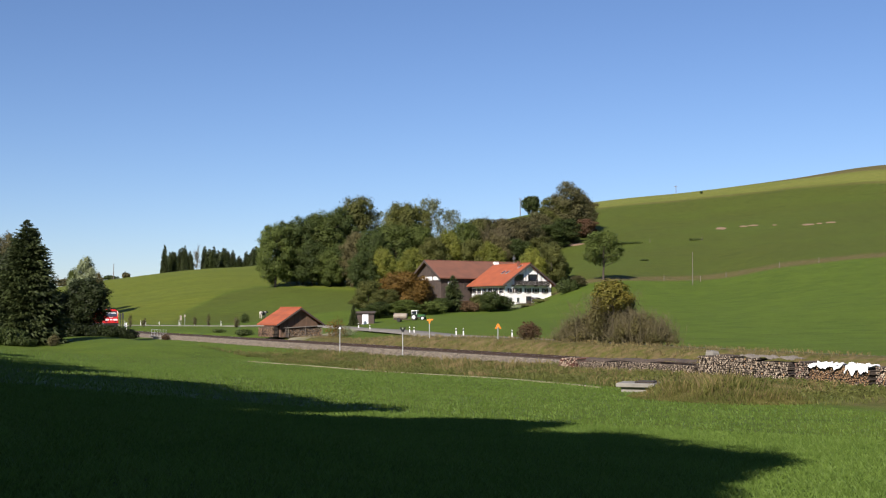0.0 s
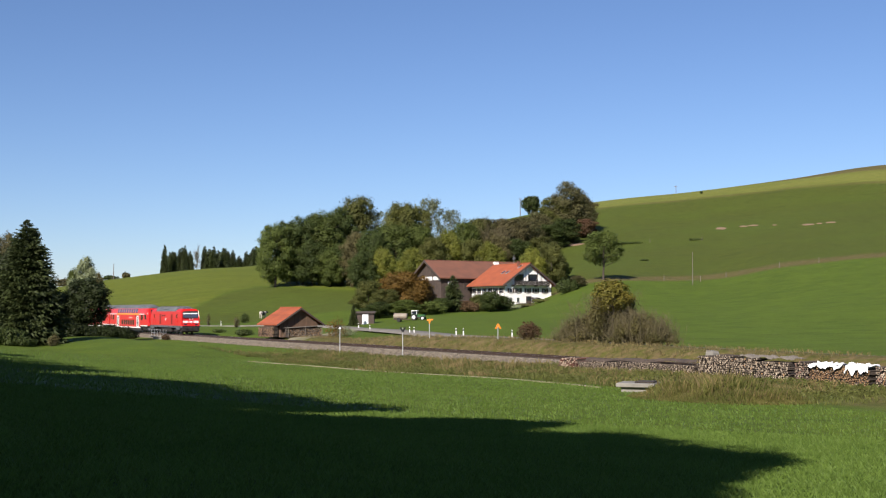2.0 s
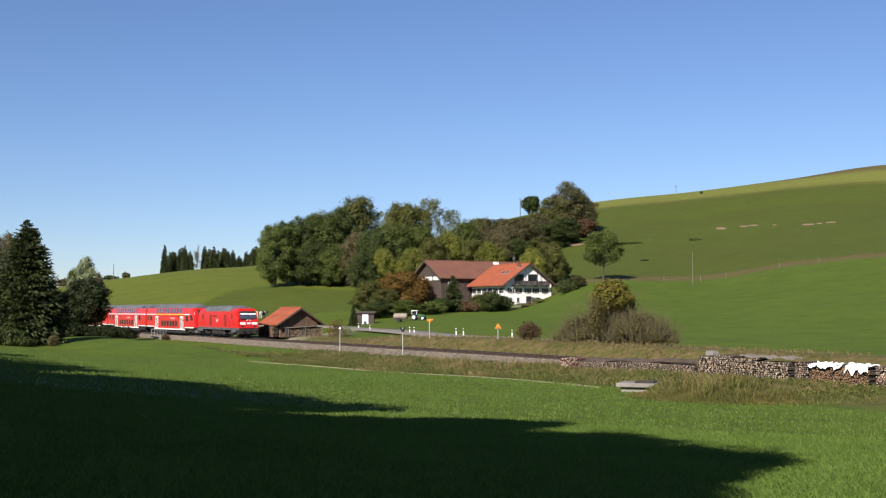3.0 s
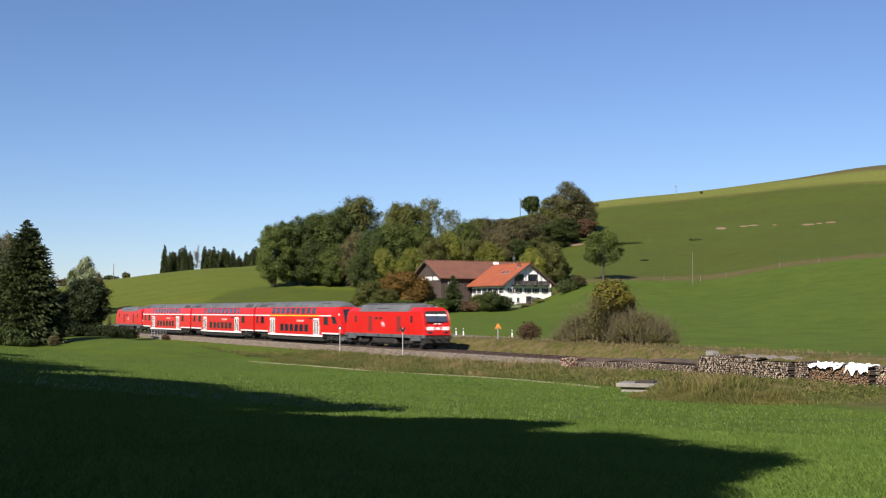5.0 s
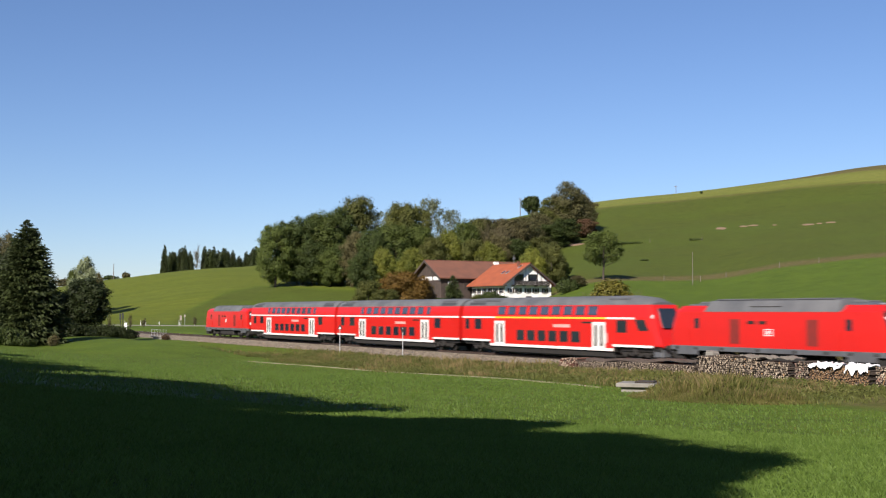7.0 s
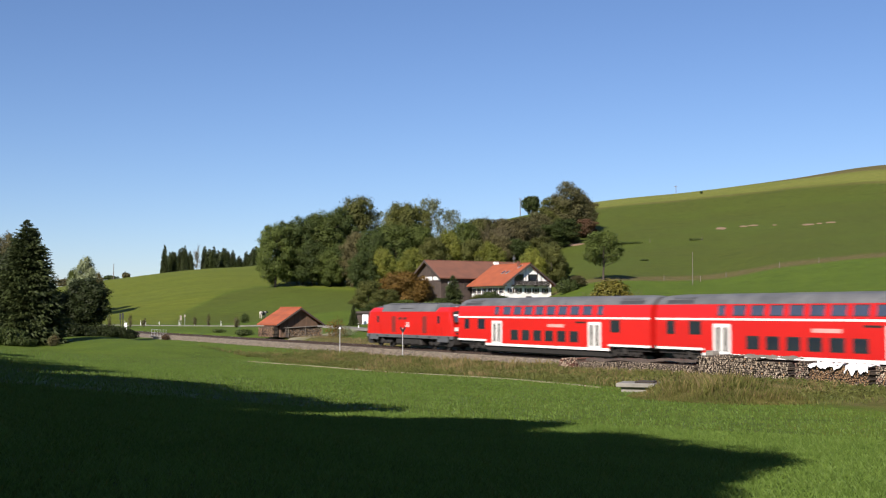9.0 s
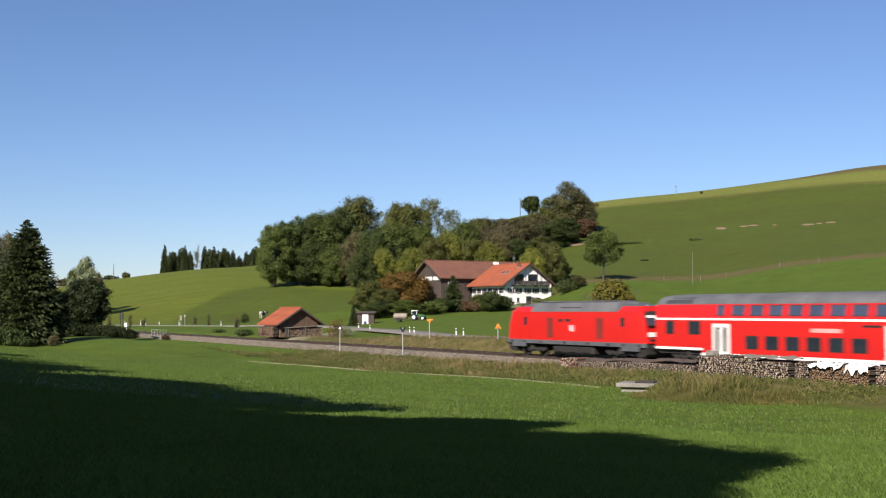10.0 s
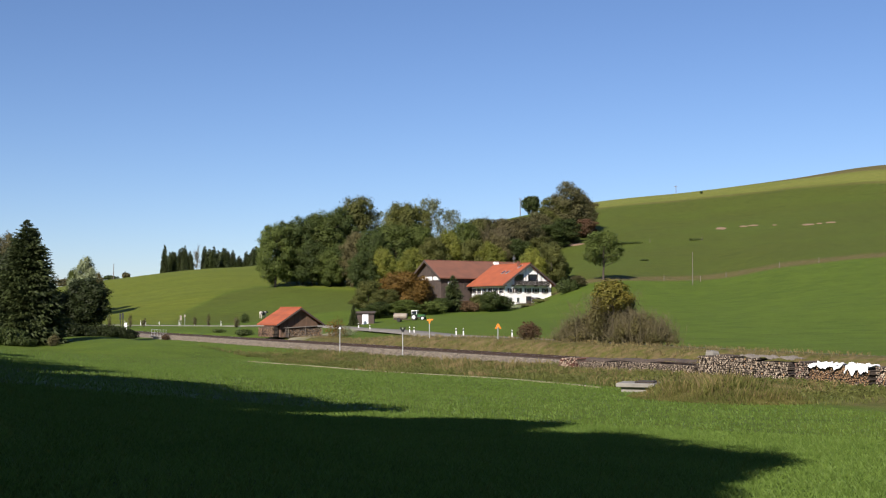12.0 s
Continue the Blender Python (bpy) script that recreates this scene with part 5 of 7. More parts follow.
# the wood, the farm's trees and the corner of the meadow: bearing, distance, crown width, treetop height
first = broadleaf("deciduous_tree", 18, 6.0, L_GREEN, "tall green broadleaf tree of the wood on the slope", 11, 31298, 0.184)
first['used'] = 0
for i, row in enumerate(((-0.1441, 372, 11.2, 31.1),
        (-0.1048, 384, 15.7, 35.7),
        (-0.0966, 368, 8.6, 22.4),
        (-0.0417, 370, 14.0, 30.9),
        (-0.0204, 374, 11.6, 30.5),
        (0.0184, 388, 12.1, 33.0),
        (-0.0340, 246, 6.0, 5.8),
        (-0.0155, 248, 5.1, 5.0),
        (0.0976, 326, 7.9, 18.5),
        (-0.3169, 342, 5.0, 15.6),)):
    grow(first, *row, i * 47)
first = broadleaf("deciduous_tree", 18, 6.4, L_DARK, "dark green broadleaf tree of the wood on the slope", 12, 31298, 0.184)
first['used'] = 0
for i, row in enumerate(((-0.1340, 385, 9.3, 32.8),
        (-0.1209, 378, 12.1, 33.7),
        (-0.0893, 392, 12.6, 37.9),
        (-0.0869, 372, 10.1, 25.0),
        (-0.1121, 374, 12.0, 25.4),
        (-0.0612, 364, 10.6, 28.7),
        (0.0631, 390, 11.4, 27.5),
        (0.0912, 432, 12.6, 35.5),
        (0.1048, 442, 12.9, 38.4),
        (-0.0675, 352, 8.5, 21.4),
        (-0.0544, 246, 6.0, 5.4),
        (-0.0010, 258, 4.5, 6.4),
        (0.0408, 262, 5.1, 7.9),
        (0.0514, 268, 3.9, 7.0),)):
    grow(first, *row, i * 47)
first = broadleaf("deciduous_tree", 19, 5.6, L_OLIVE, "olive-green broadleaf tree turning in autumn", 13, 27216, 0.184)
first['used'] = 0
for i, row in enumerate(((0.0345, 470, 11.9, 40.6), (-0.0738, 402, 16.4, 42.5),
        (-0.0379, 402, 12.9, 40.5),
        (-0.0238, 406, 11.0, 39.9),
        (-0.0092, 368, 10.7, 26.5),
        (0.0301, 402, 10.5, 35.1),
        (0.0976, 472, 14.2, 49.5),
        (0.0272, 372, 9.0, 26.2),
        (0.0854, 400, 11.6, 28.9),
        (-0.0641, 262, 7.0, 10.2), (-0.0500, 254, 6.4, 8.2),
        (0.0301, 268, 3.9, 7.3),
        (0.0747, 332, 7.4, 19.4), (0.0930, 322, 8.2, 22.3),)):
    grow(first, *row, i * 47)
first = broadleaf("deciduous_tree", 14, 5.2, L_YELLOW, "yellow-green autumn tree beside the farm and wood", 14, 20412, 0.177)
first['used'] = 0
for i, row in enumerate(((-0.0272, 346, 8.7, 21.8),
        (0.0039, 374, 10.5, 29.4),
        (0.0393, 372, 10.8, 25.3),
        (-0.0514, 352, 8.9, 22.4),
        (0.0767, 318, 7.2, 20.6),)):
    grow(first, *row, i * 47)
first = broadleaf("deciduous_tree", 15, 5.0, L_BROWN, "brown autumn tree with thinning leaves", 15, 18506, 0.177)
first['used'] = 0
for i, row in enumerate(((0.0476, 478, 13.5, 41.3), (0.0709, 500, 14.6, 43.7), (-0.0747, 366, 8.9, 28.2),
        (0.0466, 388, 11.3, 28.5),
        (0.0621, 412, 12.4, 35.5),
        (0.1194, 482, 11.7, 51.6),
        (0.1155, 286, 4.2, 12.2),
        (-0.2970, 346, 4.4, 14.7),
        (-0.3776, 176, 5.1, 15.0),)):
    grow(first, *row, i * 47)
first = broadleaf("deciduous_tree", 20, 6.2, L_HILL, "large brown-green tree on the hilltop", 16, 19000, 0.197)
first['used'] = 0
for i, row in enumerate(((0.0592, 490, 14.3, 42.2), (0.0864, 500, 13.6, 45.7), (0.0738, 422, 12.3, 37.7),
        (0.0830, 442, 12.4, 41.0),
        (0.1087, 470, 17.8, 55.2),)):
    grow(first, *row, i * 47)
first = broadleaf("deciduous_tree", 12, 5.2, L_RUST, "rust-orange autumn tree in front of the barn", 17, 22680, 0.178)
first['used'] = 0
for i, row in enumerate(((-0.0349, 264, 11.3, 12.3),
        (-0.0204, 268, 7.5, 10.4),)):
    grow(first, *row, i * 47)
first = broadleaf("deciduous_tree", 9, 4.0, L_RED, "reddish autumn tree at the end of the wood", 18, 9797, 0.231)
first['used'] = 0
for i, row in enumerate(((0.1223, 458, 9.3, 39.7),)):
    grow(first, *row, i * 47)
first = broadleaf("deciduous_tree", 15, 4.4, L_PALE, "pale silvery-leaved tree beyond the field", 19, 8709, 0.231)
first['used'] = 0
for i, row in enumerate(((-0.3077, 332, 7.1, 18.8),)):
    grow(first, *row, i * 47)
first = broadleaf("deciduous_tree", 20, 4.6, L_SPARSE, "tall sparse tree with few silvery leaves", 20, 4082, 0.231, PALEBARK, skirt=False)
first['used'] = 0
for i, row in enumerate(((-0.0102, 425, 10.3, 44.7),
        (0.0058, 425, 9.5, 40.8), (-0.0563, 404, 10.0, 38.5),)):
    grow(first, *row, i * 47)
first = broadleaf("deciduous_tree", 11, 3.4, L_DARK, "small tree with a bare trunk on the ridge", 21, 5171, 0.246, None, 0.55, skirt=False)
first['used'] = 0
for i, row in enumerate(((0.0767, 506, 7.4, 53.5),)):
    grow(first, *row, i * 47)
first = broadleaf("deciduous_tree", 12, 4.6, L_GREEN, "lone green tree with a visible trunk on the hillside", 22, 9253, 0.163, None, 0.32, skirt=False, lobe=0.34)
first['used'] = 0
for i, row in enumerate(((0.1378, 298, 9.5, 23.9),)):
    grow(first, *row, i * 47)
first = broadleaf("deciduous_tree", 6.5, 1.8, L_GOLD, "small golden-leaved tree rising from a thicket", 23, 5600, 0.10, None, 0.5, skirt=False)
first['used'] = 0
for i, row in enumerate(((0.1456, 101, 3.3, 6.2),)):
    grow(first, *row, i * 47)
# Shade is put into the leaf colour of these corner trees.
first = broadleaf("deciduous_tree", 9, 3.6, L_SHADE, "dense tree at the meadow corner with shade in its leaf colour", 24, 16200, 0.144, None, 0.2)
first['used'] = 0
for i, row in enumerate(((-0.3053, 168, 6.5, 8.1),
        (-0.3213, 172, 5.2, 6.4),
        (-0.3329, 166, 5.2, 5.0),
        (-0.3698, 160, 5.1, 12.1),)):
    grow(first, *row, i * 47)
first = bare_tree('bare_tree', 16, 4.5, 'leafless grey-brown tree at the edge of the wood', 31, TWIG)
first['used'] = 0
for i, row in enumerate(((0.0408, 396, 8.8, 35.0), (0.0514, 402, 9.8, 34.7), (-0.2116, 640, 5.6, 39.5))):
    grow(first, *row, i * 47)

# spruces
spruce = conifer("spruce", 15.5, 4.0, "big dark spruce at the corner of the meadow", 3, 270, cards=26, fat=0.60, spray=0.85)
spruce["used"] = 0
grow(spruce, -0.3575, 135, 7.1, 13.9, 0)
far_spruce = conifer("spruce", 14, 3.0, "dark spruce of a distant row on the skyline", 4, 70, cards=9, fat=0.45, spray=2.0)
far_spruce["used"] = 0
rnd = random.Random(8)
for k in range(24):
    u = (-0.2393, -0.2349, -0.2305, -0.2262, -0.2218, -0.2174, -0.2048, -0.2009, -0.1970, -0.1932, -0.1888, -0.1844, -0.1805, -0.1752, -0.1689, -0.1650, -0.1611, -0.1573, -0.1534, -0.2325, -0.2242, -0.1990, -0.1869, -0.1631)[k]
    d = 640 + rnd.uniform(-10, 25)
    top = 38.5 + rnd.uniform(-2.2, 1.2) - (3.5 if k in (13,) else 0)
    grow(far_spruce, u, d, 4.3 * rnd.uniform(0.9, 1.3), top, k * 40)
garden_conifer = conifer("conifer", 10, 2.4, "dark conical conifer beside the farm buildings", 27, 60, "conifer", 12, 0.6, 1.4)
garden_conifer["used"] = 0
grow(garden_conifer, 0.0087, 262, 4.3, 11.5, 0)
grow(garden_conifer, -0.0767, 222, 1.6, 4.6, 50)

# the unseen wood beside and behind the camera, set to cast the meadow's shade
shade_tree = broadleaf("deciduous_tree", 19, 6.2, L_SHADE, "tall dense unseen tree that shades the meadow", 41, 16000, 0.5, None, 0.05, skirt=True)
shade_tree["used"] = 0


def shade_row():
    """Trees by where their shade ends: across and along the way of the sunlight, with the treetop's height and the crown's width."""
    rnd = random.Random(12)
    ex, ey, reach = -math.sin(az), -math.cos(az), 1 / math.tan(el)
    front = ((-7.2, 25.8, 23, 7.0), (-10.4, 26.8, 23, 6.6), (-13.4, 30.4, 24, 4.6), (-19.8, 32.4, 24, 5.6), (-23.4, 33.4, 23, 9), (-28.5, 33.8, 23, 10), (-33.5, 35.4, 23, 10), (-39.5, 39, 23, 10), (-45.5, 42.7, 24, 10), (-52, 47, 24, 12), (-60, 52.5, 24, 13), (-69, 58.5, 24, 14),
             (-6.8, 21.5, 23, 6.0), (-6.6, 16.5, 24, 5.6), (-7.4, 10, 24, 7), (-11.4, 23, 24, 8), (-16.4, 23.5, 23, 5.6), (-15.8, 18, 23, 7), (-18.5, 14, 24, 9), (-14, 7, 24, 9), (-22.5, 26, 25, 10), (-30.5, 27, 25, 11), (-38.5, 30, 25, 12), (-48, 35, 25, 13), (-59, 41, 25, 14), (-11.5, 13, 25, 9), (-20, 15, 25, 12), (-30, 16, 25, 12), (-40, 18, 25, 13), (-51, 22, 25, 14), (-10, 2, 25, 11), (-20, 2, 25, 13), (-32, 2, 25, 13))
    places = []
    for p, s, h, w in front:
        s -= reach * (h + 1.0)
        places.append((p * ey + s * ex, -p * ex + s * ey, h, w))
    # Five unseen trees added to cut sky light, three to darken the corner.
    places += [(-14, 22, 11, 7), (-12, 8, 15, 6.5), (-20, 32, 11, 9), (-28, 45, 9, 9), (-13.5, 15, 8, 6), (-78, 132, 19, 14), (-68, 140, 17, 10), (-66, 152, 15, 10)]
    for x, y, h, w in places:
        ob = shade_tree
        if shade_tree["used"]:
            ob = copy_thing(shade_tree, pose(0, 0, 0))
        shade_tree["used"] = 1
        ob.matrix_basis = pose(x, y, ground(x, y), 0, 0, rnd.uniform(0, 360))
        ob.scale = (w / 11.5, w / 11.5, h / 19.0)


shade_row()


# ---- road, path and what stands along them ----
def ribbon(name, centre, width, mat, lift, stepping=3.0, edge=0.0, seed=2):
    """A strip along a smooth line through the points of centre, laid on the ground."""
    pts = [Vector((*p, 0)) for p in centre]
    pts = [pts[0] * 2 - pts[1]] + pts + [pts[-1] * 2 - pts[-2]]
    line = []
    for a, b, c, d in zip(pts, pts[1:], pts[2:], pts[3:]):
        n = max(int((c - b).length / stepping), 1)
        for k in range(n):
            u = k / n
            line.append(0.5 * (2 * b + (c - a) * u + (2 * a - 5 * b + 4 * c - d) * u * u + (3 * b - a - 3 * c + d) * u**3))
    rnd = random.Random(seed)
    V, F = [], []
    for i, p in enumerate(line):
        t = (line[min(i + 1, len(line) - 1)] - line[max(i - 1, 0)]).normalized()
        nrm = Vector((-t.y, t.x, 0))
        w = width / 2
        zc = max(ground(p.x + nrm.x * k * w, p.y + nrm.y * k * w) for k in (-1, -0.5, 0, 0.5, 1)) + lift
        for k in (-1.08, -1, 0, 1, 1.08):
            e = rnd.uniform(-edge, edge) if abs(k) >= 1 else 0
            q = p + nrm * (k * w + e)
            V.append((q.x, q.y, zc + (0.03 if k == 0 else 0) - (0.25 if abs(k) > 1 else 0)))
    for i in range(len(line) - 1):
        for j in range(4):
            F.append((i * 5 + j, i * 5 + j + 1, (i + 1) * 5 + j + 1, (i + 1) * 5 + j))
    return new(name, raw(name, V, F, mat, True))


ROAD = ((-120, 320), (-90, 288), (-66, 268), (-46, 254), (-26, 229), (-14.5, 204), (-7.2, 172), (-2.3, 152), (1.9, 139), (8.2, 126), (21, 103), (36, 77), (62, 33))
tagged(ribbon("road", ROAD, 4.6, ASPHALT, 0.06), "pale asphalt lane winding through the valley", "road", kind="structure")
tagged(ribbon("farm_track", ((-14, 203), (-15.5, 190), (-16.5, 172), (-17.0, 160), (-19.5, 148)), 2.6, TRACKPATH, 0.05, 2, 0.25), "gravel track from the lane to the railway", "track", kind="structure")
tagged(ribbon("footpath", ((-17.5, 105), (-13, 99.6), (-8.3, 93.7), (-2.9, 84), (3.4, 71.5), (8.8, 60.3)), 0.42, TRACKPATH, 0.015, 1.0, 0.16), "narrow pale gravel strip along the meadow's edge", "path", kind="structure")


def delineator(b, d, h=1.0):
    x, y, z = site(b, d)
    root = thing("marker_post", pose(x, y, z), "white roadside marker post with a black band", "marker post", "marker posts along the lane")
    bm = bmesh.new()
    prism(bm, [(-0.06, -0.3), (0.06, -0.3), (0.06, h - 0.05), (-0.06, h)], 1, -0.05, 0.05)
    part("post", bm, PLASTIC, root)
    part("band", boxed(-0.062, 0.062, -0.052, 0.052, h * 0.68, h * 0.86), BLACKSIGN, root)
    return root


for b, d in ((0.0112, 139), (0.0175, 138), (-0.0286, 154), (-0.0248, 152), (0.0592, 126), (-0.0626, 186), (-0.0723, 203), (-0.1903, 262), (-0.2131, 268), (-0.2262, 270), (-0.2432, 272), (-0.2548, 275), (-0.2592, 276), (-0.2728, 270)):
    delineator(b, d, 1.05)


def line_at(b, q):
    """How far along the railway the ray of bearing b meets the line q metres to its side."""
    x0, y0 = PX + q * NX, PY + q * NY
    return (b * y0 - x0) / (TX - b * TY)


def beside(b, q, dz=0.0):
    x, y = rail_xy(line_at(b, q), q)
    return x, y, ground(x, y) + dz


def whistle_board(b, q, base, top, pointed=False):
    """A thin steel post with a small dark board beside the track, shaped like a V or, pointed, like a triangle."""
    x, y, z = beside(b, q)
    root = thing("track_sign", pose(x, y, base, 0, 0, 8), "grey steel post with a small dark forked board beside the track", "track sign", "signs along the track")
    bm = bmesh.new()
    tube(bm, (0, 0, -0.4), (0, 0, top - base), 0.045, n=10)
    part("post", bm, GALV, root)
    h = top - base
    bm = bmesh.new()
    prism(bm, [(-0.06, h - 0.42), (0.06, h - 0.42), (0.30, h + 0.02), (0.16, h + 0.05), (0.0, h - 0.2), (-0.16, h + 0.05), (-0.30, h + 0.02)] if not pointed else [(-0.27, h - 0.34), (0.27, h - 0.34), (0.05, h + 0.08), (-0.05, h + 0.08)], 1, -0.075, -0.05)
    board = part("board", bm, BLACKSIGN, root)
    if pointed:
        part("field", prism(bmesh.new(), [(-0.15, h - 0.29), (0.15, h - 0.29), (0, h - 0.03)], 1, -0.082, -0.07), PLASTIC, board)
    return root


whistle_board(-0.0883, 3.6, -0.6, 2.0, True)
whistle_board(-0.0345, 3.6, -0.7, 2.0)


def orange_sign(b, d, base, top, flipped):
    x, y = b * d, d
    root = thing("track_sign", pose(x, y, base, 0, 0, 6), "grey steel post with an orange triangular board beside the track", "track sign", "signs along the track")
    h = top - base
    bm = bmesh.new()
    tube(bm, (0, 0, -0.5), (0, 0, h), 0.045, n=10)
    part("post", bm, GALV, root)
    if flipped:
        out = [(-0.28, h - 0.05), (0.36, h), (0.32, h - 0.16), (0.12, h - 0.2), (0.05, h - 0.52), (-0.05, h - 0.52), (-0.1, h - 0.24), (-0.28, h - 0.2)]
    else:
        out = [(-0.30, h - 0.46), (-0.17, h - 0.48), (0, h - 0.2), (0.17, h - 0.48), (0.30, h - 0.46), (0.06, h + 0.02), (-0.06, h + 0.02)]
    bm = bmesh.new()
    prism(bm, out, 1, -0.08, -0.05)
    part("board", bm, ORANGE, root, "orange enamel board")
    return root


orange_sign(0.0471, 112, -0.1, 2.3, False)
orange_sign(-0.0116, 124, -0.3, 2.7, True)


def small_sign(b, d, h, w, mats, label):
    x, y, z = site(b, d)
    root = thing("road_sign", pose(x, y, z), label, "road sign")
    bm = bmesh.new()
    tube(bm, (0, 0, -0.3), (0, 0, h), 0.04, n=8)
    part("post", bm, GALV, root)
    for k, m in enumerate(mats):
        part("board", boxed(-w / 2, w / 2, -0.07, -0.045, h - 0.55 * (k + 1), h - 0.55 * k - 0.05, bevel=0.01), m, root)
    return root


small_sign(-0.2247, 262, 2.4, 0.5, [TANKPAINT, TANKPAINT], "white road sign boards on a grey post")
small_sign(-0.2213, 266, 2.5, 0.4, [TANKPAINT], "small white road sign on a grey post")


def crossing_signal(b, q, h):
    x, y, z = beside(b, q)
    root = thing("crossing_signal", pose(x, y, z), "dark level-crossing signal on a post by the track", "railway signal", "signals at the crossing")
    bm = bmesh.new()
    tube(bm, (0, 0, -0.3), (0, 0, h), 0.07, n=8)
    part("post", bm, BLACK, root)
    part("backboard", boxed(-0.17, 0.17, -0.1, 0.02, h - 1.35, h, bevel=0.03), BLACKSIGN, root)
    return root


crossing_signal(-0.2766, -6.0, 3.1)
crossing_signal(-0.2745, -6.5, 3.1)
small_sign(-0.2718, 222, 2.0, 0.45, [PLASTIC, PLASTIC, PLASTIC], "white striped warning boards at the level crossing")


def culvert():
    x, y, z = beside(-0.2436, 3.6)
    root = thing("culvert_headwall", pose(x, y, -0.9, 0, 0, HEAD), "pale concrete culvert headwall under the track", "culvert")
    part("cap_slab", boxed(-4.2, 4.2, -0.35, 0.3, 0.42, 0.62, bevel=0.03), CONCRETE, root)
    part("headwall", boxed(-2.2, 2.2, -0.22, 0.2, -0.5, 0.42), CONCRETE, root)
    for k in range(6):
        bm = bmesh.new()
        tube(bm, (-4 + 1.6 * k, 0, 0.6), (-4 + 1.6 * k, 0, 1.6), 0.028, n=6)
        part("railing_post", bm, GALV, root)
    for zz in (1.1, 1.58):
        bm = bmesh.new()
        tube(bm, (-4.1, 0, zz), (4.1, 0, zz), 0.024, n=6)
        part("railing_bar", bm, GALV, root)


culvert()


# ---- farmyard ----
def tractor():
    x, y, z = site(-0.0238, 222)
    root = thing("tractor", pose(x, y, z, 0, 0, -12), "green and white farm tractor parked beside the lane", "tractor")
    root.scale = (0.7, 0.7, 0.7)

    def wheel(px, py, r, w):
        bm = bmesh.new()
        tube(bm, (px, py - w / 2, r), (px, py + w / 2, r), r, n=20)
        ob = part("wheel", bm, TYRE, root)
        bm = bmesh.new()
        tube(bm, (px, py - w / 2 - 0.02, r), (px, py + w / 2 + 0.02, r), r * 0.55, n=16)
        part("rim", bm, PLASTIC, ob)
    for s in (-0.85, 0.85):
        wheel(-0.2, s, 0.85, 0.45)
        wheel(2.2, s * 0.9, 0.6, 0.36)
    part("bonnet", boxed(0.6, 2.8, -0.42, 0.42, 0.8, 1.55, bevel=0.12), GREENPAINT, root, "green bonnet")
    part("chassis", boxed(-0.7, 2.6, -0.4, 0.4, 0.5, 0.95, bevel=0.05), BLACK, root)
    part("fender", boxed(-0.9, 0.5, -1.05, 1.05, 1.5, 1.7, bevel=0.08), GREENPAINT, root)
    cabin = part("cab_glass", boxed(-0.8, 0.6, -0.72, 0.72, 1.6, 2.5, bevel=0.06), GLASS, root)
    part("cab_roof", boxed(-0.95, 0.75, -0.82, 0.82, 2.5, 2.72, bevel=0.06), PLASTIC, root, "white cab roof")
    for px in (-0.78, 0.58):
        for py in (-0.72, 0.72):
            part("cab_pillar", boxed(px - 0.05, px + 0.05, py - 0.05, py + 0.05, 1.6, 2.5), PLASTIC, cabin)


def tanker():
    x, y, z = site(-0.0364, 222)
    root = thing("slurry_tanker", pose(x, y, z, 0, 0, -8), "pale slurry tank trailer behind the tractor", "trailer")
    root.scale = (0.78, 0.78, 0.78)
    bm = bmesh.new()
    prof = [(-1.75, 0.35), (-1.65, 0.62), (-1.4, 0.75), (1.4, 0.75), (1.65, 0.62), (1.75, 0.35)]
    rings = [[(px, math.cos(a * math.pi / 8) * r, 1.35 + math.sin(a * math.pi / 8) * r) for a in range(16)] for px, r in prof]
    loft(bm, rings)
    part("tank", bm, TANKPAINT, root, "dented pale tank")
    part("frame", boxed(-1.8, 2.6, -0.4, 0.4, 0.5, 0.66), RUST, root)
    for s in (-0.85, 0.85):
        bm = bmesh.new()
        tube(bm, (-0.3, s - 0.15, 0.5), (-0.3, s + 0.15, 0.5), 0.5, n=18)
        part("wheel", bm, TYRE, root)


def hut():
    x, y, z = site(-0.0689, 226)
    root = thing("small_hut", pose(x, y, z, 0, 0, 0), "small dark hut with white doors beside the lane", "hut")
    part("wall", boxed(-1.6, 2.2, 0.0, 2.2, -0.3, 2.15), BOARD, root)
    bm = bmesh.new()
    prism(bm, [(-0.35, 2.1), (2.6, 2.4), (2.6, 2.52), (-0.35, 2.22)], 0, -1.85, 2.45)
    part("roof", bm, BOARD, root)
    part("door", boxed(-0.1, 1.1, -0.06, 0.0, 0.0, 2.0), PLASTIC, root, "white door")
    part("corner_panel", boxed(-1.6, -1.15, -0.05, 0.0, 0.0, 2.05), PLASTIC, root, "white panel")


tractor()
tanker()
hut()


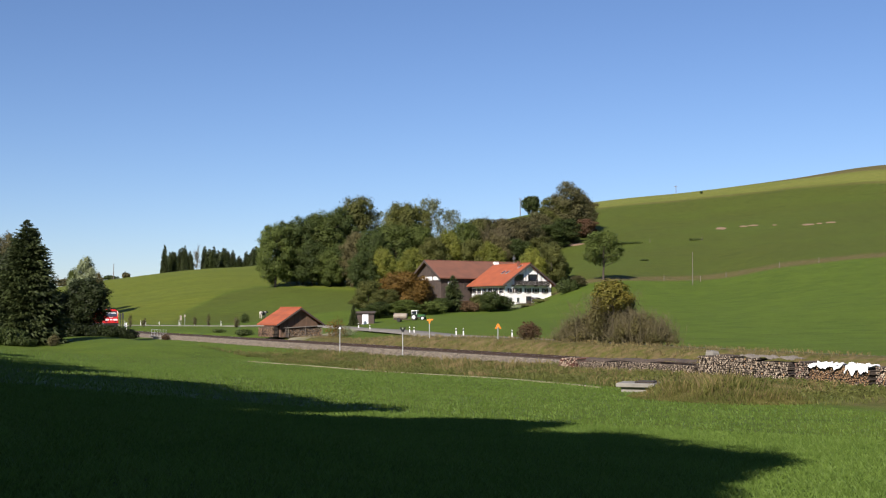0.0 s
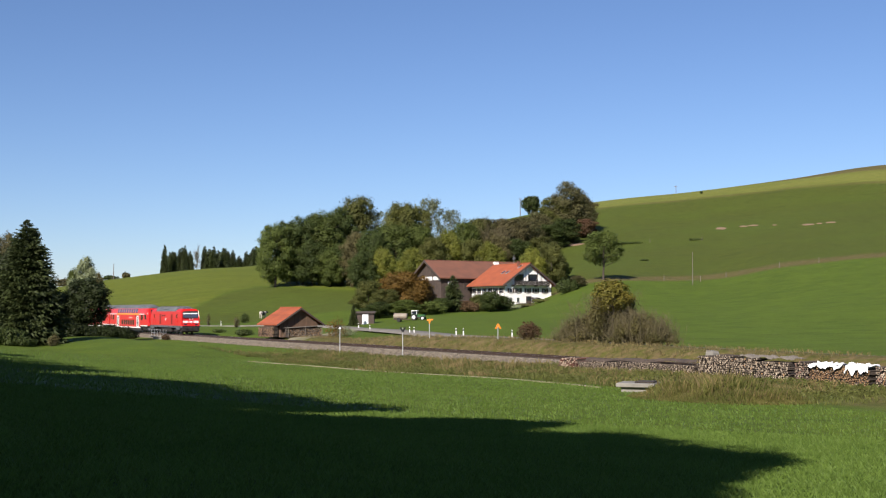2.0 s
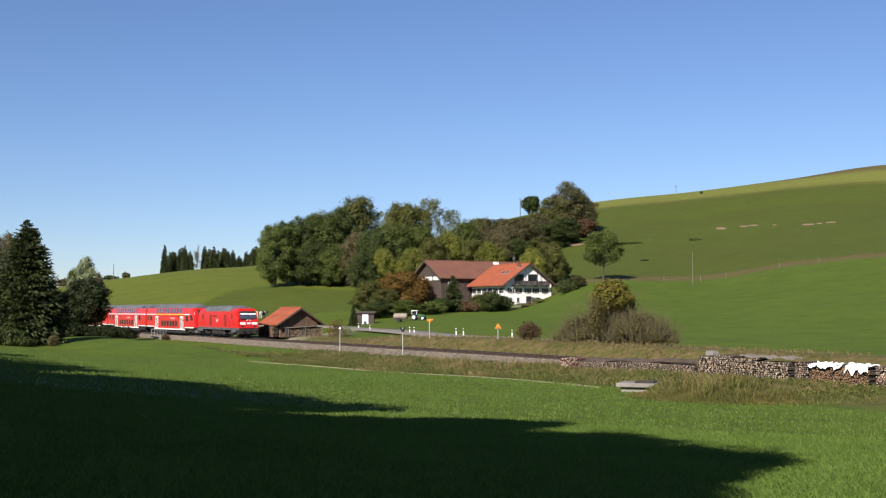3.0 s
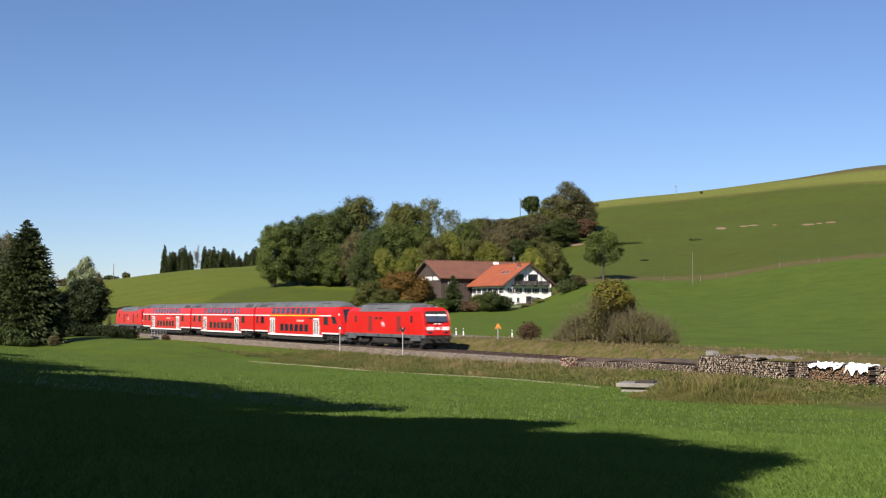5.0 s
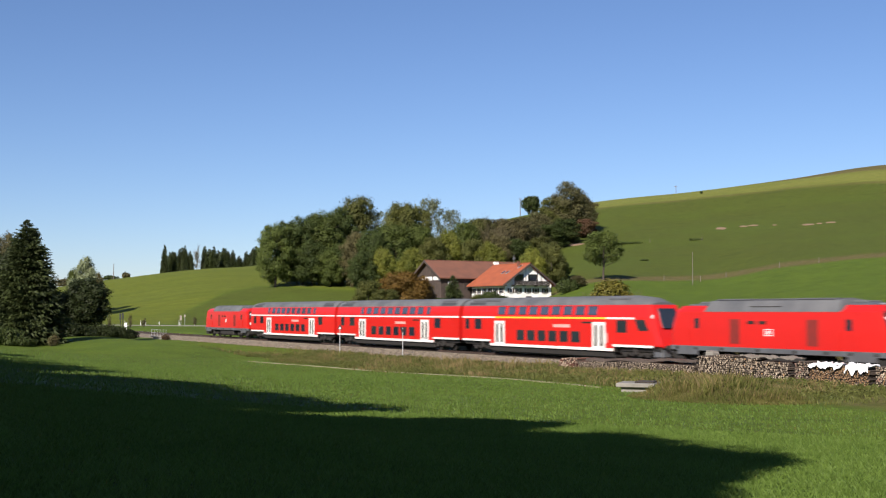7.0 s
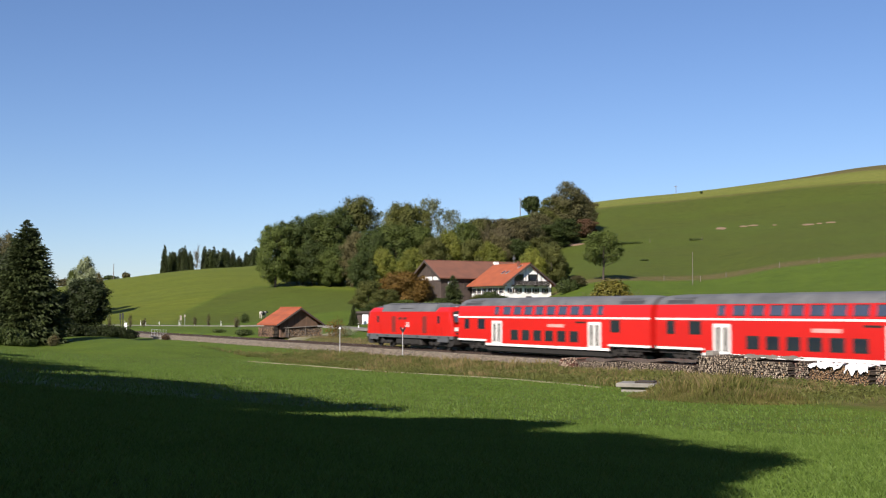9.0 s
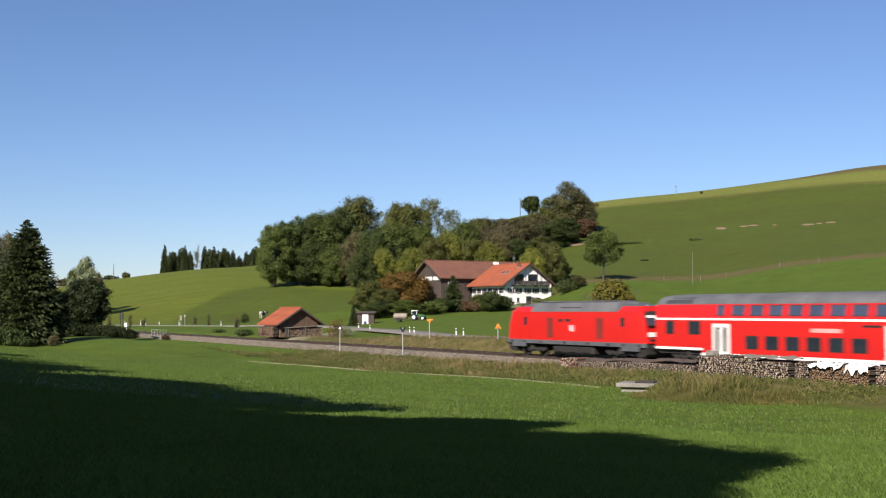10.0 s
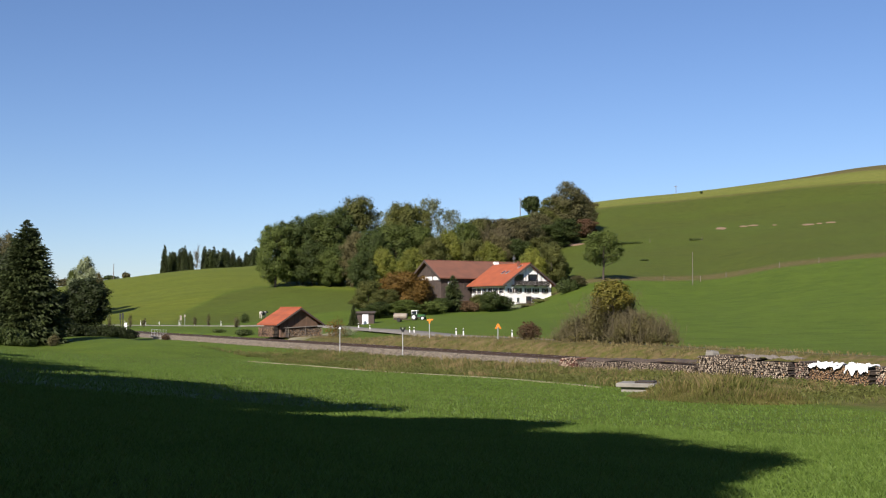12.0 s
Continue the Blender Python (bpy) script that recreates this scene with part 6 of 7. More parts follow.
def cow(b, d, turn, size=1.0, spots=True, lift=0.0):
    """A standing black and white cow, in parts."""
    x, y, z = site(b, d)
    root = thing("cow", pose(x, y, z + lift, 0, 0, turn), "black and white spotted cow on the pasture", "cow")
    bm = bmesh.new()
    rings = [[(px * size, math.cos(a * math.pi / 6) * r * 0.8 * size, (1.02 + cz + math.sin(a * math.pi / 6) * r) * size) for a in range(12)] for px, r, cz in ((-0.95, 0.2, 0.12), (-0.85, 0.36, 0.05), (-0.3, 0.42, 0), (0.3, 0.42, 0), (0.7, 0.36, 0.06), (0.95, 0.22, 0.15))]
    loft(bm, rings)
    part("body", bm, HIDE_W, root)
    bm = bmesh.new()
    tube(bm, (0.85 * size, 0, 1.15 * size), (1.2 * size, 0, 1.35 * size), 0.2 * size, 0.15 * size, 10)
    tube(bm, (1.15 * size, 0, 1.4 * size), (1.6 * size, 0, 1.15 * size), 0.17 * size, 0.09 * size, 10)
    part("head", bm, HIDE_W if not spots else HIDE_B, root)
    for px in (-0.7, 0.65):
        for py in (-0.2, 0.2):
            bm = bmesh.new()
            tube(bm, (px * size, py * size, -0.05), (px * size, py * size, 0.8 * size), 0.06 * size, 0.11 * size, 8)
            part("leg", bm, HIDE_W, root)
    bm = bmesh.new()
    rings = [[(px * size, math.cos(a * math.pi / 6) * r * 0.82 * size, (1.02 + cz + math.sin(a * math.pi / 6) * r) * size) for a in range(12)] for px, r, cz in ((-0.45, 0.41, 0.0), (-0.3, 0.435, 0.0), (0.05, 0.435, 0), (0.2, 0.42, 0))]
    loft(bm, rings)
    part("patch", bm, HIDE_B, root)
    return root


cow(-0.1544, 300, 60, 1.25)


# ---- firewood along the line ----
def along(s, q, z=0.0, turn=0.0):
    x, y = rail_xy(s, q)
    return pose(x, y, ground(x, y) + z, 0, 0, HEAD + turn)


Q = 4.9
log_stack("firewood_stack", along(35.4, Q), 12.0, 0.62, 1.1, [LOG_OLD, LOG_NEW], "long grey stack of split firewood beside the track", 21, 0.060, lambda f: 0.8 + 0.55 * f, 0.0)
log_stack("firewood_stack", along(47.6, Q), 7.4, 1.12, 1.1, [LOG_OLD, LOG_NEW], "tall grey-brown stack of split firewood beside the track", 22, 0.074, lambda f: 0.92 + 0.12 * math.sin(f * 5), 0.03)
log_stack("firewood_stack", along(55.6, Q + 0.2), 1.0, 1.05, 1.2, [LOG_OLD, BRICK], "short brownish stack of split firewood", 23, 0.068, None, 0.4)
log_stack("firewood_stack", along(56.7, Q + 0.2), 3.9, 0.95, 1.0, [LOG_NEW, LOG_OLD], "fresh orange-brown split firewood under white sheets", 24, 0.055, lambda f: 0.85 + 0.15 * math.sin(f * 3), 0.1)
log_stack("firewood_stack", along(60.9, Q + 0.1), 5.0, 1.0, 1.0, [LOG_OLD, BRICK], "weathered brown stack of split firewood", 25, 0.068, None, 0.3)


def cordwood():
    """Metre logs at the head of the long stack, heaped to a rounded end, pale wood and red-brown bark by turns."""
    rnd = random.Random(5)
    root = thing("log_pile", along(33.2, Q), "rounded pile of pale and red-brown logs at the stack's end", "log pile")
    for row in range(7):
        z = 0.06 + row * 0.105
        x = 0.05 + 0.5 * (row / 7) ** 2
        k = 0
        while x < 2.3:
            bm = bmesh.new()
            r = rnd.uniform(0.045, 0.062)
            sag = 0.10 * math.sin(x * 2.2)
            tube(bm, (x, -0.1 + rnd.uniform(-0.1, 0.08), z - sag * 0.3), (x + rnd.uniform(-.06, .06), 0.9, z - sag * 0.3 + rnd.uniform(0, 0.05)), r, r * rnd.uniform(0.85, 1), 7)
            part("log", bm, (LOG_PALE, LOG_RED)[(k + row) % 2] if rnd.random() < 0.85 else LOG_SIDE, root)
            x += r * 2.05
            k += 1


cordwood()


def cover(name, s0, s1, q0, q1, z, mat, label, seed, wave=0.06, drape=0.0, nx=26, ny=9, category="cover", rise=0.0):
    """A crumpled sheet laid over a stack, hanging down its front by drape."""
    rnd = np.random.RandomState(seed)
    V, F = [], []
    base = ground(*rail_xy((s0 + s1) / 2, (q0 + q1) / 2))
    for i in range(nx):
        for j in range(ny):
            u, v = i / (nx - 1), j / (ny - 1)
            s = s0 + (s1 - s0) * u + rnd.normal() * 0.03
            q = q0 + (q1 - q0) * v + rnd.normal() * 0.02
            zz = z + rise * u + wave * (math.sin(u * 17 + seed) + rnd.normal() * 0.6)
            if v > 0.62:
                k = (v - 0.62) / 0.38
                ragged = 0.65 + 0.5 * abs(math.sin(u * 6.5 + seed * 1.7))
                zz -= drape * k * ragged
                q = q0 + (q1 - q0) * 0.62 + k * 0.12 + rnd.normal() * 0.015
            x, y = rail_xy(s, q)
            V.append((x, y, base + zz))
    for i in range(nx - 1):
        for j in range(ny - 1):
            a = i * ny + j
            F.append((a, a + 1, a + ny + 1, a + ny))
    n = len(V)
    me = raw(name, V, F, mat)
    ob = new(name, me)
    so = ob.modifiers.new("thickness", "SOLIDIFY")
    so.thickness = 0.012
    return tagged(ob, label, category)


cover("white_sheet", 56.7, 58.95, Q - 0.7, Q + 0.85, 0.98, PLASTIC, "crumpled white plastic sheet over fresh firewood", 3, 0.07, 0.13)
cover("white_sheet", 59.15, 60.6, Q - 0.7, Q + 0.85, 0.98, PLASTIC, "torn white plastic sheet hanging over the firewood", 5, 0.09, 0.3)
cover("roofing_sheet", 51.0, 55.2, Q - 1.1, Q + 0.2, 1.20, GREYWOOD, "weathered grey boards laid over the firewood", 7, 0.05, 0.10)
cover("tarpaulin", 36.0, 47.3, Q - 1.15, Q + 0.2, 0.56, TARP, "dark brown tarpaulin laid along the long firewood stack", 8, 0.03, 0.16, 60, rise=0.32)


def chopping_block():
    x, y = rail_xy(47.9, Q - 0.9)
    root = thing("concrete_post", pose(x, y, ground(x, y), 0, 3, HEAD), "short weathered concrete post beside the firewood", "post")
    part("shaft", boxed(-0.33, 0.33, -0.3, 0.3, -0.3, 1.28, bevel=0.06), CONCRETE, root)
    part("cap", boxed(-0.29, 0.29, -0.26, 0.26, 1.275, 1.34, bevel=0.03), CONCRETE, root)


chopping_block()


def stakes():
    rnd = random.Random(9)
    root = thing("stake_heap", along(57.0, 1.9, 0.15), "heap of grey poles and branches behind the firewood", "branch heap")
    for k in range(26):
        bm = bmesh.new()
        x = rnd.uniform(-1.5, 6.5)
        z = rnd.uniform(0.0, 0.5)
        tube(bm, (x, rnd.uniform(-0.8, 0.8), z), (x + rnd.uniform(0.5, 2.0), rnd.uniform(-0.8, 0.8), z + rnd.uniform(-0.1, 0.6)), 0.035, 0.02, 5)
        part("pole", bm, GREYWOOD, root)
    for s, lean in ((61.4, 0.5), (62.3, -0.4)):
        x, y = rail_xy(s, Q + 0.25)
        bm = bmesh.new()
        tube(bm, (0, 0, -0.1), (lean, 0.0, 1.15), 0.03, n=6)
        p = part("stake", bm, LOG_NEW, None)
        p.matrix_basis = pose(x, y, ground(x, y), 0, 0, HEAD)
        tagged(p, "pale wooden stake leaning on the firewood", "stake")


stakes()


def well_cover():
    x, y, z = site(0.1670, 58.3)
    root = thing("concrete_well", pose(x, y, z, 0, 0, -20), "low concrete well with a heavy slab cover", "well")
    part("shaft", boxed(-0.72, 0.75, -0.75, 0.75, -0.4, 0.26, bevel=0.03), CONCRETE, root)
    part("slab", boxed(-0.95, 0.95, -0.95, 0.95, 0.26, 0.46, bevel=0.03), CONCRETE, root, "grey concrete slab")
    part("lid", boxed(-0.1, 0.85, -0.5, 0.6, 0.46, 0.54, bevel=0.02), SLEEPER, root, "dark wooden lid")


well_cover()


# ---- poles and marks on the hills ----
def pole(b, d, h, r, label, arm=False):
    x, y, z = site(b, d)
    root = thing("utility_pole", pose(x, y, z), label, "pole")
    bm = bmesh.new()
    tube(bm, (0, 0, -0.8), (0, 0, h), r, r * 0.7, 8)
    part("shaft", bm, GREYWOOD, root)
    if arm:
        part("crossarm", boxed(-0.9, 0.9, -0.1, 0.1, h - 0.7, h - 0.5), GREYWOOD, root)
    return root


pole(0.2145, 290, 8.2, 0.09, "weathered wooden pole on the meadow slope")
pole(0.0665, 600, 9.5, 0.2, "dark utility pole on the ridge", True)
pole(0.2009, 622, 5.0, 0.16, "small pole on the hilltop", True)
pole(-0.2830, 500, 6.5, 0.2, "utility pole on the skyline of the field")
for b, d in ((0.1781, 420), (0.2228, 415), (0.2213, 300), (0.2893, 300), (0.3232, 298), (0.2432, 304), (0.1898, 302)):
    pole(b, d, 1.5, 0.09, "short wooden fence post on the pasture")


def scrape(b, d, w, h, seed):
    """A bare patch where the turf has slipped on the slope."""
    rnd = np.random.RandomState(seed)
    x0, y0, z0 = site(b, d)
    n = 18
    V = [(x0, y0, ground(x0, y0) + 0.10)]
    for f in (0.6, 1.0):
        for k in range(n):
            a = 6.2832 * k / n
            r = (0.8 + 0.4 * rnd.rand()) * f
            x, y = x0 + math.cos(a) * w / 2 * r, y0 + math.sin(a) * h / 2 * r
            V.append((x, y, ground(x, y) + (0.14 if f < 1 else 0.02)))
    F = [(0, 1 + k, 1 + (k + 1) % n) for k in range(n)] + [(1 + k, 1 + n + k, 1 + n + (k + 1) % n, 1 + (k + 1) % n) for k in range(n)]
    return tagged(new("bare_earth", raw("bare_earth", V, F, EARTH)), "bare brown earth patch in the pasture turf", "earth patch", kind="structure")


for i, (b, d, w, h) in enumerate(((0.2393, 450, 3.6, 9), (0.2587, 448, 3.0, 6), (0.2669, 447, 4.0, 6), (0.3145, 425, 4.6, 6), (0.3242, 424, 2.2, 4), (0.3339, 423, 3.4, 6), (0.2854, 438, 1.6, 4), (0.1136, 437, 6.5, 9))):
    scrape(b, d, w, h, i)


# ---- shrubs, hedges and grass ----
def shrub(name, b, d, width, height, leaf, label, seed, count=2600, size=0.16, depth=None, category="shrub", lobes=9):
    """A leafy shrub of several lobes on short stems."""
    rnd = np.random.RandomState(seed)
    x, y, z = site(b, d)
    root = thing(name, pose(x, y, z), label, category)
    depth = depth or width
    bm = bmesh.new()
    L = []
    for k in range(lobes):
        a = 2.4 * k
        r = 0.36 * math.sqrt((k + 0.5) / lobes)
        px, py = math.cos(a) * r * width, math.sin(a) * r * depth
        h = height * (1 - 1.3 * r * r) * (0.8 + 0.3 * rnd.rand())
        s = min(width, depth) * 0.22 * (0.8 + 0.5 * rnd.rand())
        s = max(s, width * 0.15)
        L.append((px, py, h * 0.52, s * 1.15, s * 1.15 * min(depth / width, 1), h * 0.52))
        tube(bm, (px * 0.4, py * 0.4, -0.2), (px, py, h * 0.7), 0.03 + height * 0.006, 0.01, 5)
    part("stem", bm, BARK, root)
    v, f = leaf_cloud(rnd, L, count, size, 0.55)
    part("foliage", raw("foliage", v, f, leaf), None, root)
    return root


L_THIN = leaf_material("withered_olive_leaves", (0.110, 0.094, 0.026), (0.064, 0.064, 0.018))


def thicket(b, d, width, height, label, seed, twigs=5200, leaves=1500):
    """A leafless thicket: many upright stems, a mass of twigs and a few olive leaves."""
    rnd = np.random.RandomState(seed)
    x, y, z = site(b, d)
    root = thing("thicket", pose(x, y, z, 0, 0, HEAD), label, "thicket")
    bm = bmesh.new()
    tips = []
    for k in range(70):
        px = rnd.uniform(-0.5, 0.5) * width * 0.9
        py = rnd.normal() * 0.9
        h = height * max(1 - (abs(px) / (width * 0.56)) ** 1.35, 0.22) * (0.65 + 0.4 * rnd.rand())
        lean = px * 0.22 + rnd.normal() * 0.4
        top = (px + lean, py + rnd.normal() * 0.5, h)
        tube(bm, (px * 0.9, py, -0.2), top, 0.035 + 0.03 * rnd.rand(), 0.008, 5)
        tips.append((px, py, lean, h))
    part("stem", bm, TWIG, root)
    V, F = [], []
    for k in range(twigs):
        px, py, lean, h = tips[rnd.randint(len(tips))]
        f = 0.12 + 0.88 * rnd.rand() ** 0.8
        p = np.array([px + lean * f + rnd.normal() * 0.4, py + rnd.normal() * 0.6, h * f])
        dr = rnd.normal(size=3) * 0.5 + np.array([px / width * 0.9, 0, 0.9])
        dr *= (0.35 + 0.6 * rnd.rand()) / np.linalg.norm(dr)
        s = np.cross(dr, rnd.normal(size=3))
        s *= 0.012 / np.linalg.norm(s)
        o = np.cross(s, dr)
        o *= 0.012 / np.linalg.norm(o)
        n = len(V)
        V += [p - s, p + s, p + o, p + dr]
        F += [(n, n + 1, n + 3), (n + 1, n + 2, n + 3), (n + 2, n, n + 3)]
    part("brushwood", raw("brushwood", V, F, TWIG), None, root)
    L = [(px + lean * 0.6, py, h * 0.55, 0.7, 0.7, h * 0.42) for px, py, lean, h in tips[::2]]
    v, f = leaf_cloud(rnd, L, leaves, 0.09, 0.2)
    part("foliage", raw("foliage", v, f, L_THIN), None, root)
    return root


thicket(0.1450, 103, 10.4, 5.0, "large leafless brown thicket behind the track", 51, 11000, 19000)
thicket(0.1720, 98, 5.4, 3.0, "lower brown thicket behind the track", 52, 4200, 7500)
thicket(0.1195, 106, 3.4, 2.4, "lower brown thicket behind the track", 53, 2600, 4200)
shrub("shrub", 0.0738, 110, 2.4, 1.6, L_RED, "small reddish-brown shrub beside the track", 61, 1600, 0.10)
shrub("hedge", 0.1063, 281, 6.6, 3.6, L_DARK, "clipped dark green hedge beside the farmhouse", 62, 3000, 0.25, 3.0, "hedge")
shrub("shrub", 0.0214, 262, 4.8, 2.6, L_RED, "dark red shrub in the farmhouse garden", 63, 1800, 0.22)
shrub("shrub", 0.0320, 266, 4.0, 3.2, L_OLIVE, "olive shrub in the farmhouse garden", 64, 1600, 0.22)
shrub("shrub", 0.0587, 276, 4.6, 1.2, L_PALE, "pale flowering shrub before the farmhouse", 65, 1500, 0.2)
shrub("shrub", 0.0709, 279, 5.0, 0.9, L_BROWN, "low brownish shrub before the farmhouse", 66, 1500, 0.2)
shrub("shrub", 0.0844, 281, 5.0, 0.8, L_OLIVE, "low garden shrub before the farmhouse", 67, 1500, 0.2)
shrub("shrub", 0.0466, 270, 4.2, 2.6, L_RED, "reddish garden shrub before the farmhouse", 68, 1500, 0.2)
shrub("shrub", -0.0078, 250, 5.0, 3.0, L_GREEN, "green shrub beside the farmyard", 69, 1800, 0.22)
shrub("shrub", -0.0917, 152, 3.0, 2.6, L_RUST, "young autumn-coloured shrub beside the shed", 70, 700, 0.10)
shrub("shrub", -0.0835, 160, 2.4, 1.4, L_PALE, "small pale bush beside the lane", 71, 700, 0.10)
shrub("shrub", -0.1704, 285, 2.2, 2.6, L_DARK, "small dark young tree on the pasture", 72, 900, 0.14)
shrub("shrub", -0.1772, 240, 1.2, 2.4, L_BROWN, "small bare-looking young tree on the pasture", 73, 500, 0.12)
shrub("shrub", -0.1708, 172, 2.8, 1.0, L_DARK, "dark low bush beside the shed", 74, 900, 0.12)
shrub("shrub", -0.2373, 172, 1.2, 0.9, L_RED, "small reddish bush beside the track", 75, 500, 0.09)
shrub("shrub", -0.1922, 190, 2.2, 0.7, L_DARK, "low dark bush on the verge", 76, 500, 0.1)
# Dark leaves also stand in for the spruce's shadow behind the mound.
shrub("hedge", -0.3200, 160, 7.0, 2.0, L_SHADE, "dense hedge at the meadow corner with shade in its leaf colour", 77, 5200, 0.17, 5.0, "hedge", 14)
shrub("hedge", -0.2931, 166, 9.0, 1.9, L_SHADE, "dense hedge at the meadow corner with shade in its leaf colour", 78, 5200, 0.15, 4.0, "hedge", 14)
shrub("hedge", -0.2747, 172, 5.0, 1.5, L_SHADE, "low hedge at the meadow corner with shade in its leaf colour", 79, 3000, 0.13, 3.0, "hedge")
shrub("shrub", -0.3780, 128, 4.4, 2.0, L_DARK, "olive shrub beneath the spruce", 80, 3200, 0.16)
shrub("shrub", -0.3640, 128, 3.4, 1.2, L_DARK, "low olive shrub beneath the spruce", 81, 2600, 0.14)
shrub("shrub", -0.3339, 130, 1.2, 1.3, L_BROWN, "brownish dry shrub at the foot of the spruce", 82, 700, 0.1)
shrub("shrub", -0.2860, 560, 7.0, 2.4, L_DARK, "distant dark bush on the skyline", 83, 900, 0.4)
shrub("shrub", -0.2728, 540, 3.4, 2.9, L_BROWN, "distant round bush on the skyline", 84, 700, 0.4)
shrub("shrub", 0.1582, 420, 13.0, 0.9, L_DARK, "low dark scrub on the pasture", 85, 700, 0.3, 3.0)
shrub("shrub", 0.2174, 418, 6.0, 0.7, L_DARK, "low dark scrub on the pasture", 86, 500, 0.3, 2.0)
shrub("shrub", 0.1728, 360, 3.0, 0.5, L_DARK, "low dark scrub on the pasture", 87, 300, 0.25, 2.0)
shrub("shrub", 0.2228, 575, 1.2, 1.3, L_DARK, "small dark bush near the hilltop", 88, 300, 0.3)

shrub("hedge", -0.3240, 620, 15.0, 5.0, L_BROWN, "distant brownish line of trees on the skyline", 89, 1500, 0.4, 5.0, "hedge", 12)
for i, (b, d, h) in enumerate(((-0.2859, 262, 3.2), (-0.2679, 250, 3.4), (-0.2009, 258, 3.0), (-0.2563, 255, 2.0), (-0.2126, 262, 2.2))):
    shrub("sapling", b, d, 1.0, h, L_BROWN, "thin half-bare sapling beside the lane", 90 + i, 220, 0.12, None, "sapling", 5)


def blades(rnd, x, y, h, w, lean, fan):
    """Tufts of fan bent blades at the points x, y."""
    n = len(x)
    z = land(x, y)
    V = np.empty((n, fan, 4, 3))
    for k in range(fan):
        a = rnd.rand(n) * 6.2832
        hh = h * (0.6 + 0.7 * rnd.rand(n))
        ww = w * (0.7 + 0.6 * rnd.rand(n))
        l = lean * hh * (0.4 + rnd.rand(n))
        ca, sa = np.cos(a), np.sin(a)
        ox, oy = x + rnd.normal(size=n) * h * 0.25, y + rnd.normal(size=n) * h * 0.25
        V[:, k, 0] = np.stack([ox - sa * ww, oy + ca * ww, z - 0.02], 1)
        V[:, k, 1] = np.stack([ox + sa * ww, oy - ca * ww, z - 0.02], 1)
        V[:, k, 2] = np.stack([ox + ca * l * 0.35 + sa * ww * 0.7, oy + sa * l * 0.35 - ca * ww * 0.7, z + hh * 0.6], 1)
        V[:, k, 3] = np.stack([ox + ca * l, oy + sa * l, z + hh], 1)
    i = np.arange(n * fan)[:, None] * 4
    F = np.concatenate([i + [0, 1, 2], i + [0, 2, 3]])
    return V.reshape(-1, 3), F


def noise_mask(x, y):
    """Slow patches over the ground, between 0 and 1."""
    return 0.5 + 0.25 * np.sin(x * 0.9 + 1.3 * np.sin(y * 0.31)) + 0.25 * np.sin(y * 0.7 + x * 0.5)


def meadow(name, count, d0, d1, h, w, lean, fan, mat, seed, label, keep=None, b0=-0.4096, b1=0.4106):
    rnd = np.random.RandomState(seed)
    d = np.sqrt(rnd.rand(count) * (d1 * d1 - d0 * d0) + d0 * d0)
    b = b0 + rnd.rand(count) * (b1 - b0)
    x, y = b * d, d
    s, q = (x - PX) * TX + (y - PY) * TY, (x - PX) * NX + (y - PY) * NY
    ok = keep(s, q, x, y, rnd.rand(count)) if keep else np.ones(count, bool)
    V, F = blades(rnd, x[ok], y[ok], h, w, lean, fan)
    return tagged(new(name, raw(name, V, F, mat)), label, "grass", kind="stuff")


G_BLADE = leaf_material("meadow_blades", (0.118, 0.182, 0.03), (0.092, 0.15, 0.023), 0.22, 0, 0.4)
G_DRY = leaf_material("dry_grass_blades", (0.198, 0.151, 0.0662), (0.0992, 0.0882, 0.0294), 0.3, 0, 0.3)
G_RANK = leaf_material("rank_olive_weeds", (0.147, 0.131, 0.0353), (0.0772, 0.097, 0.0191), 0.28, 0, 0.4)
G_WEED = leaf_material("rank_weeds", (0.121, 0.123, 0.0309), (0.072, 0.0919, 0.0191), 0.3, 0, 0.35)
meadow("meadow_grass", 70000, 9, 34, 0.10, 0.006, 0.6, 4, G_BLADE, 1, "fresh green meadow grass in the foreground", lambda s, q, x, y, r: q > 12)
meadow("meadow_grass", 110000, 34, 120, 0.085, 0.011, 0.6, 3, G_BLADE, 2, "fresh green meadow grass towards the railway", lambda s, q, x, y, r: (q > 15) & (r < np.clip((118 - y) / 60, 0, 1)))
meadow("verge_grass", 90000, 55, 150, 0.30, 0.012, 0.5, 3, G_DRY, 3, "tall dry yellowish verge grass beside the track", lambda s, q, x, y, r: (q > 3.3) & (q < 12.5 + 2 * np.sin(s * 0.4)) & (s > -24) & (s < 60) & (r < np.clip((s + 24) / 60, 0, 0.6)) & ~((q < 5.2) & (s > 33)) & (noise_mask(x, y) > 0.35))
meadow("verge_weeds", 80000, 50, 150, 0.22, 0.014, 0.6, 3, G_WEED, 4, "green and brown weeds on the railway verge", lambda s, q, x, y, r: (q > 3.2) & (q < 14 + 1.5 * np.sin(s * 0.3)) & (s > -24) & (s < 66) & (r < np.clip((s + 24) / 30, 0, 1)) & ~((q < 5.2) & (s > 33)))
meadow("verge_grass", 60000, 75, 190, 0.26, 0.014, 0.5, 3, G_DRY, 5, "dry grass behind the track", lambda s, q, x, y, r: (q < -3.6) & (q > -9.5) & (s > -45) & (s < 66) & (r < 0.75))

meadow("dry_grass", 16000, 60, 120, 0.55, 0.011, 0.4, 3, G_DRY, 6, "tall straw-coloured grass clumps beside the track", lambda s, q, x, y, r: (q > 3.6) & (q < 8.5) & (s > 12) & (s < 31) & (noise_mask(x * 1.7, y * 1.7) > 0.5))


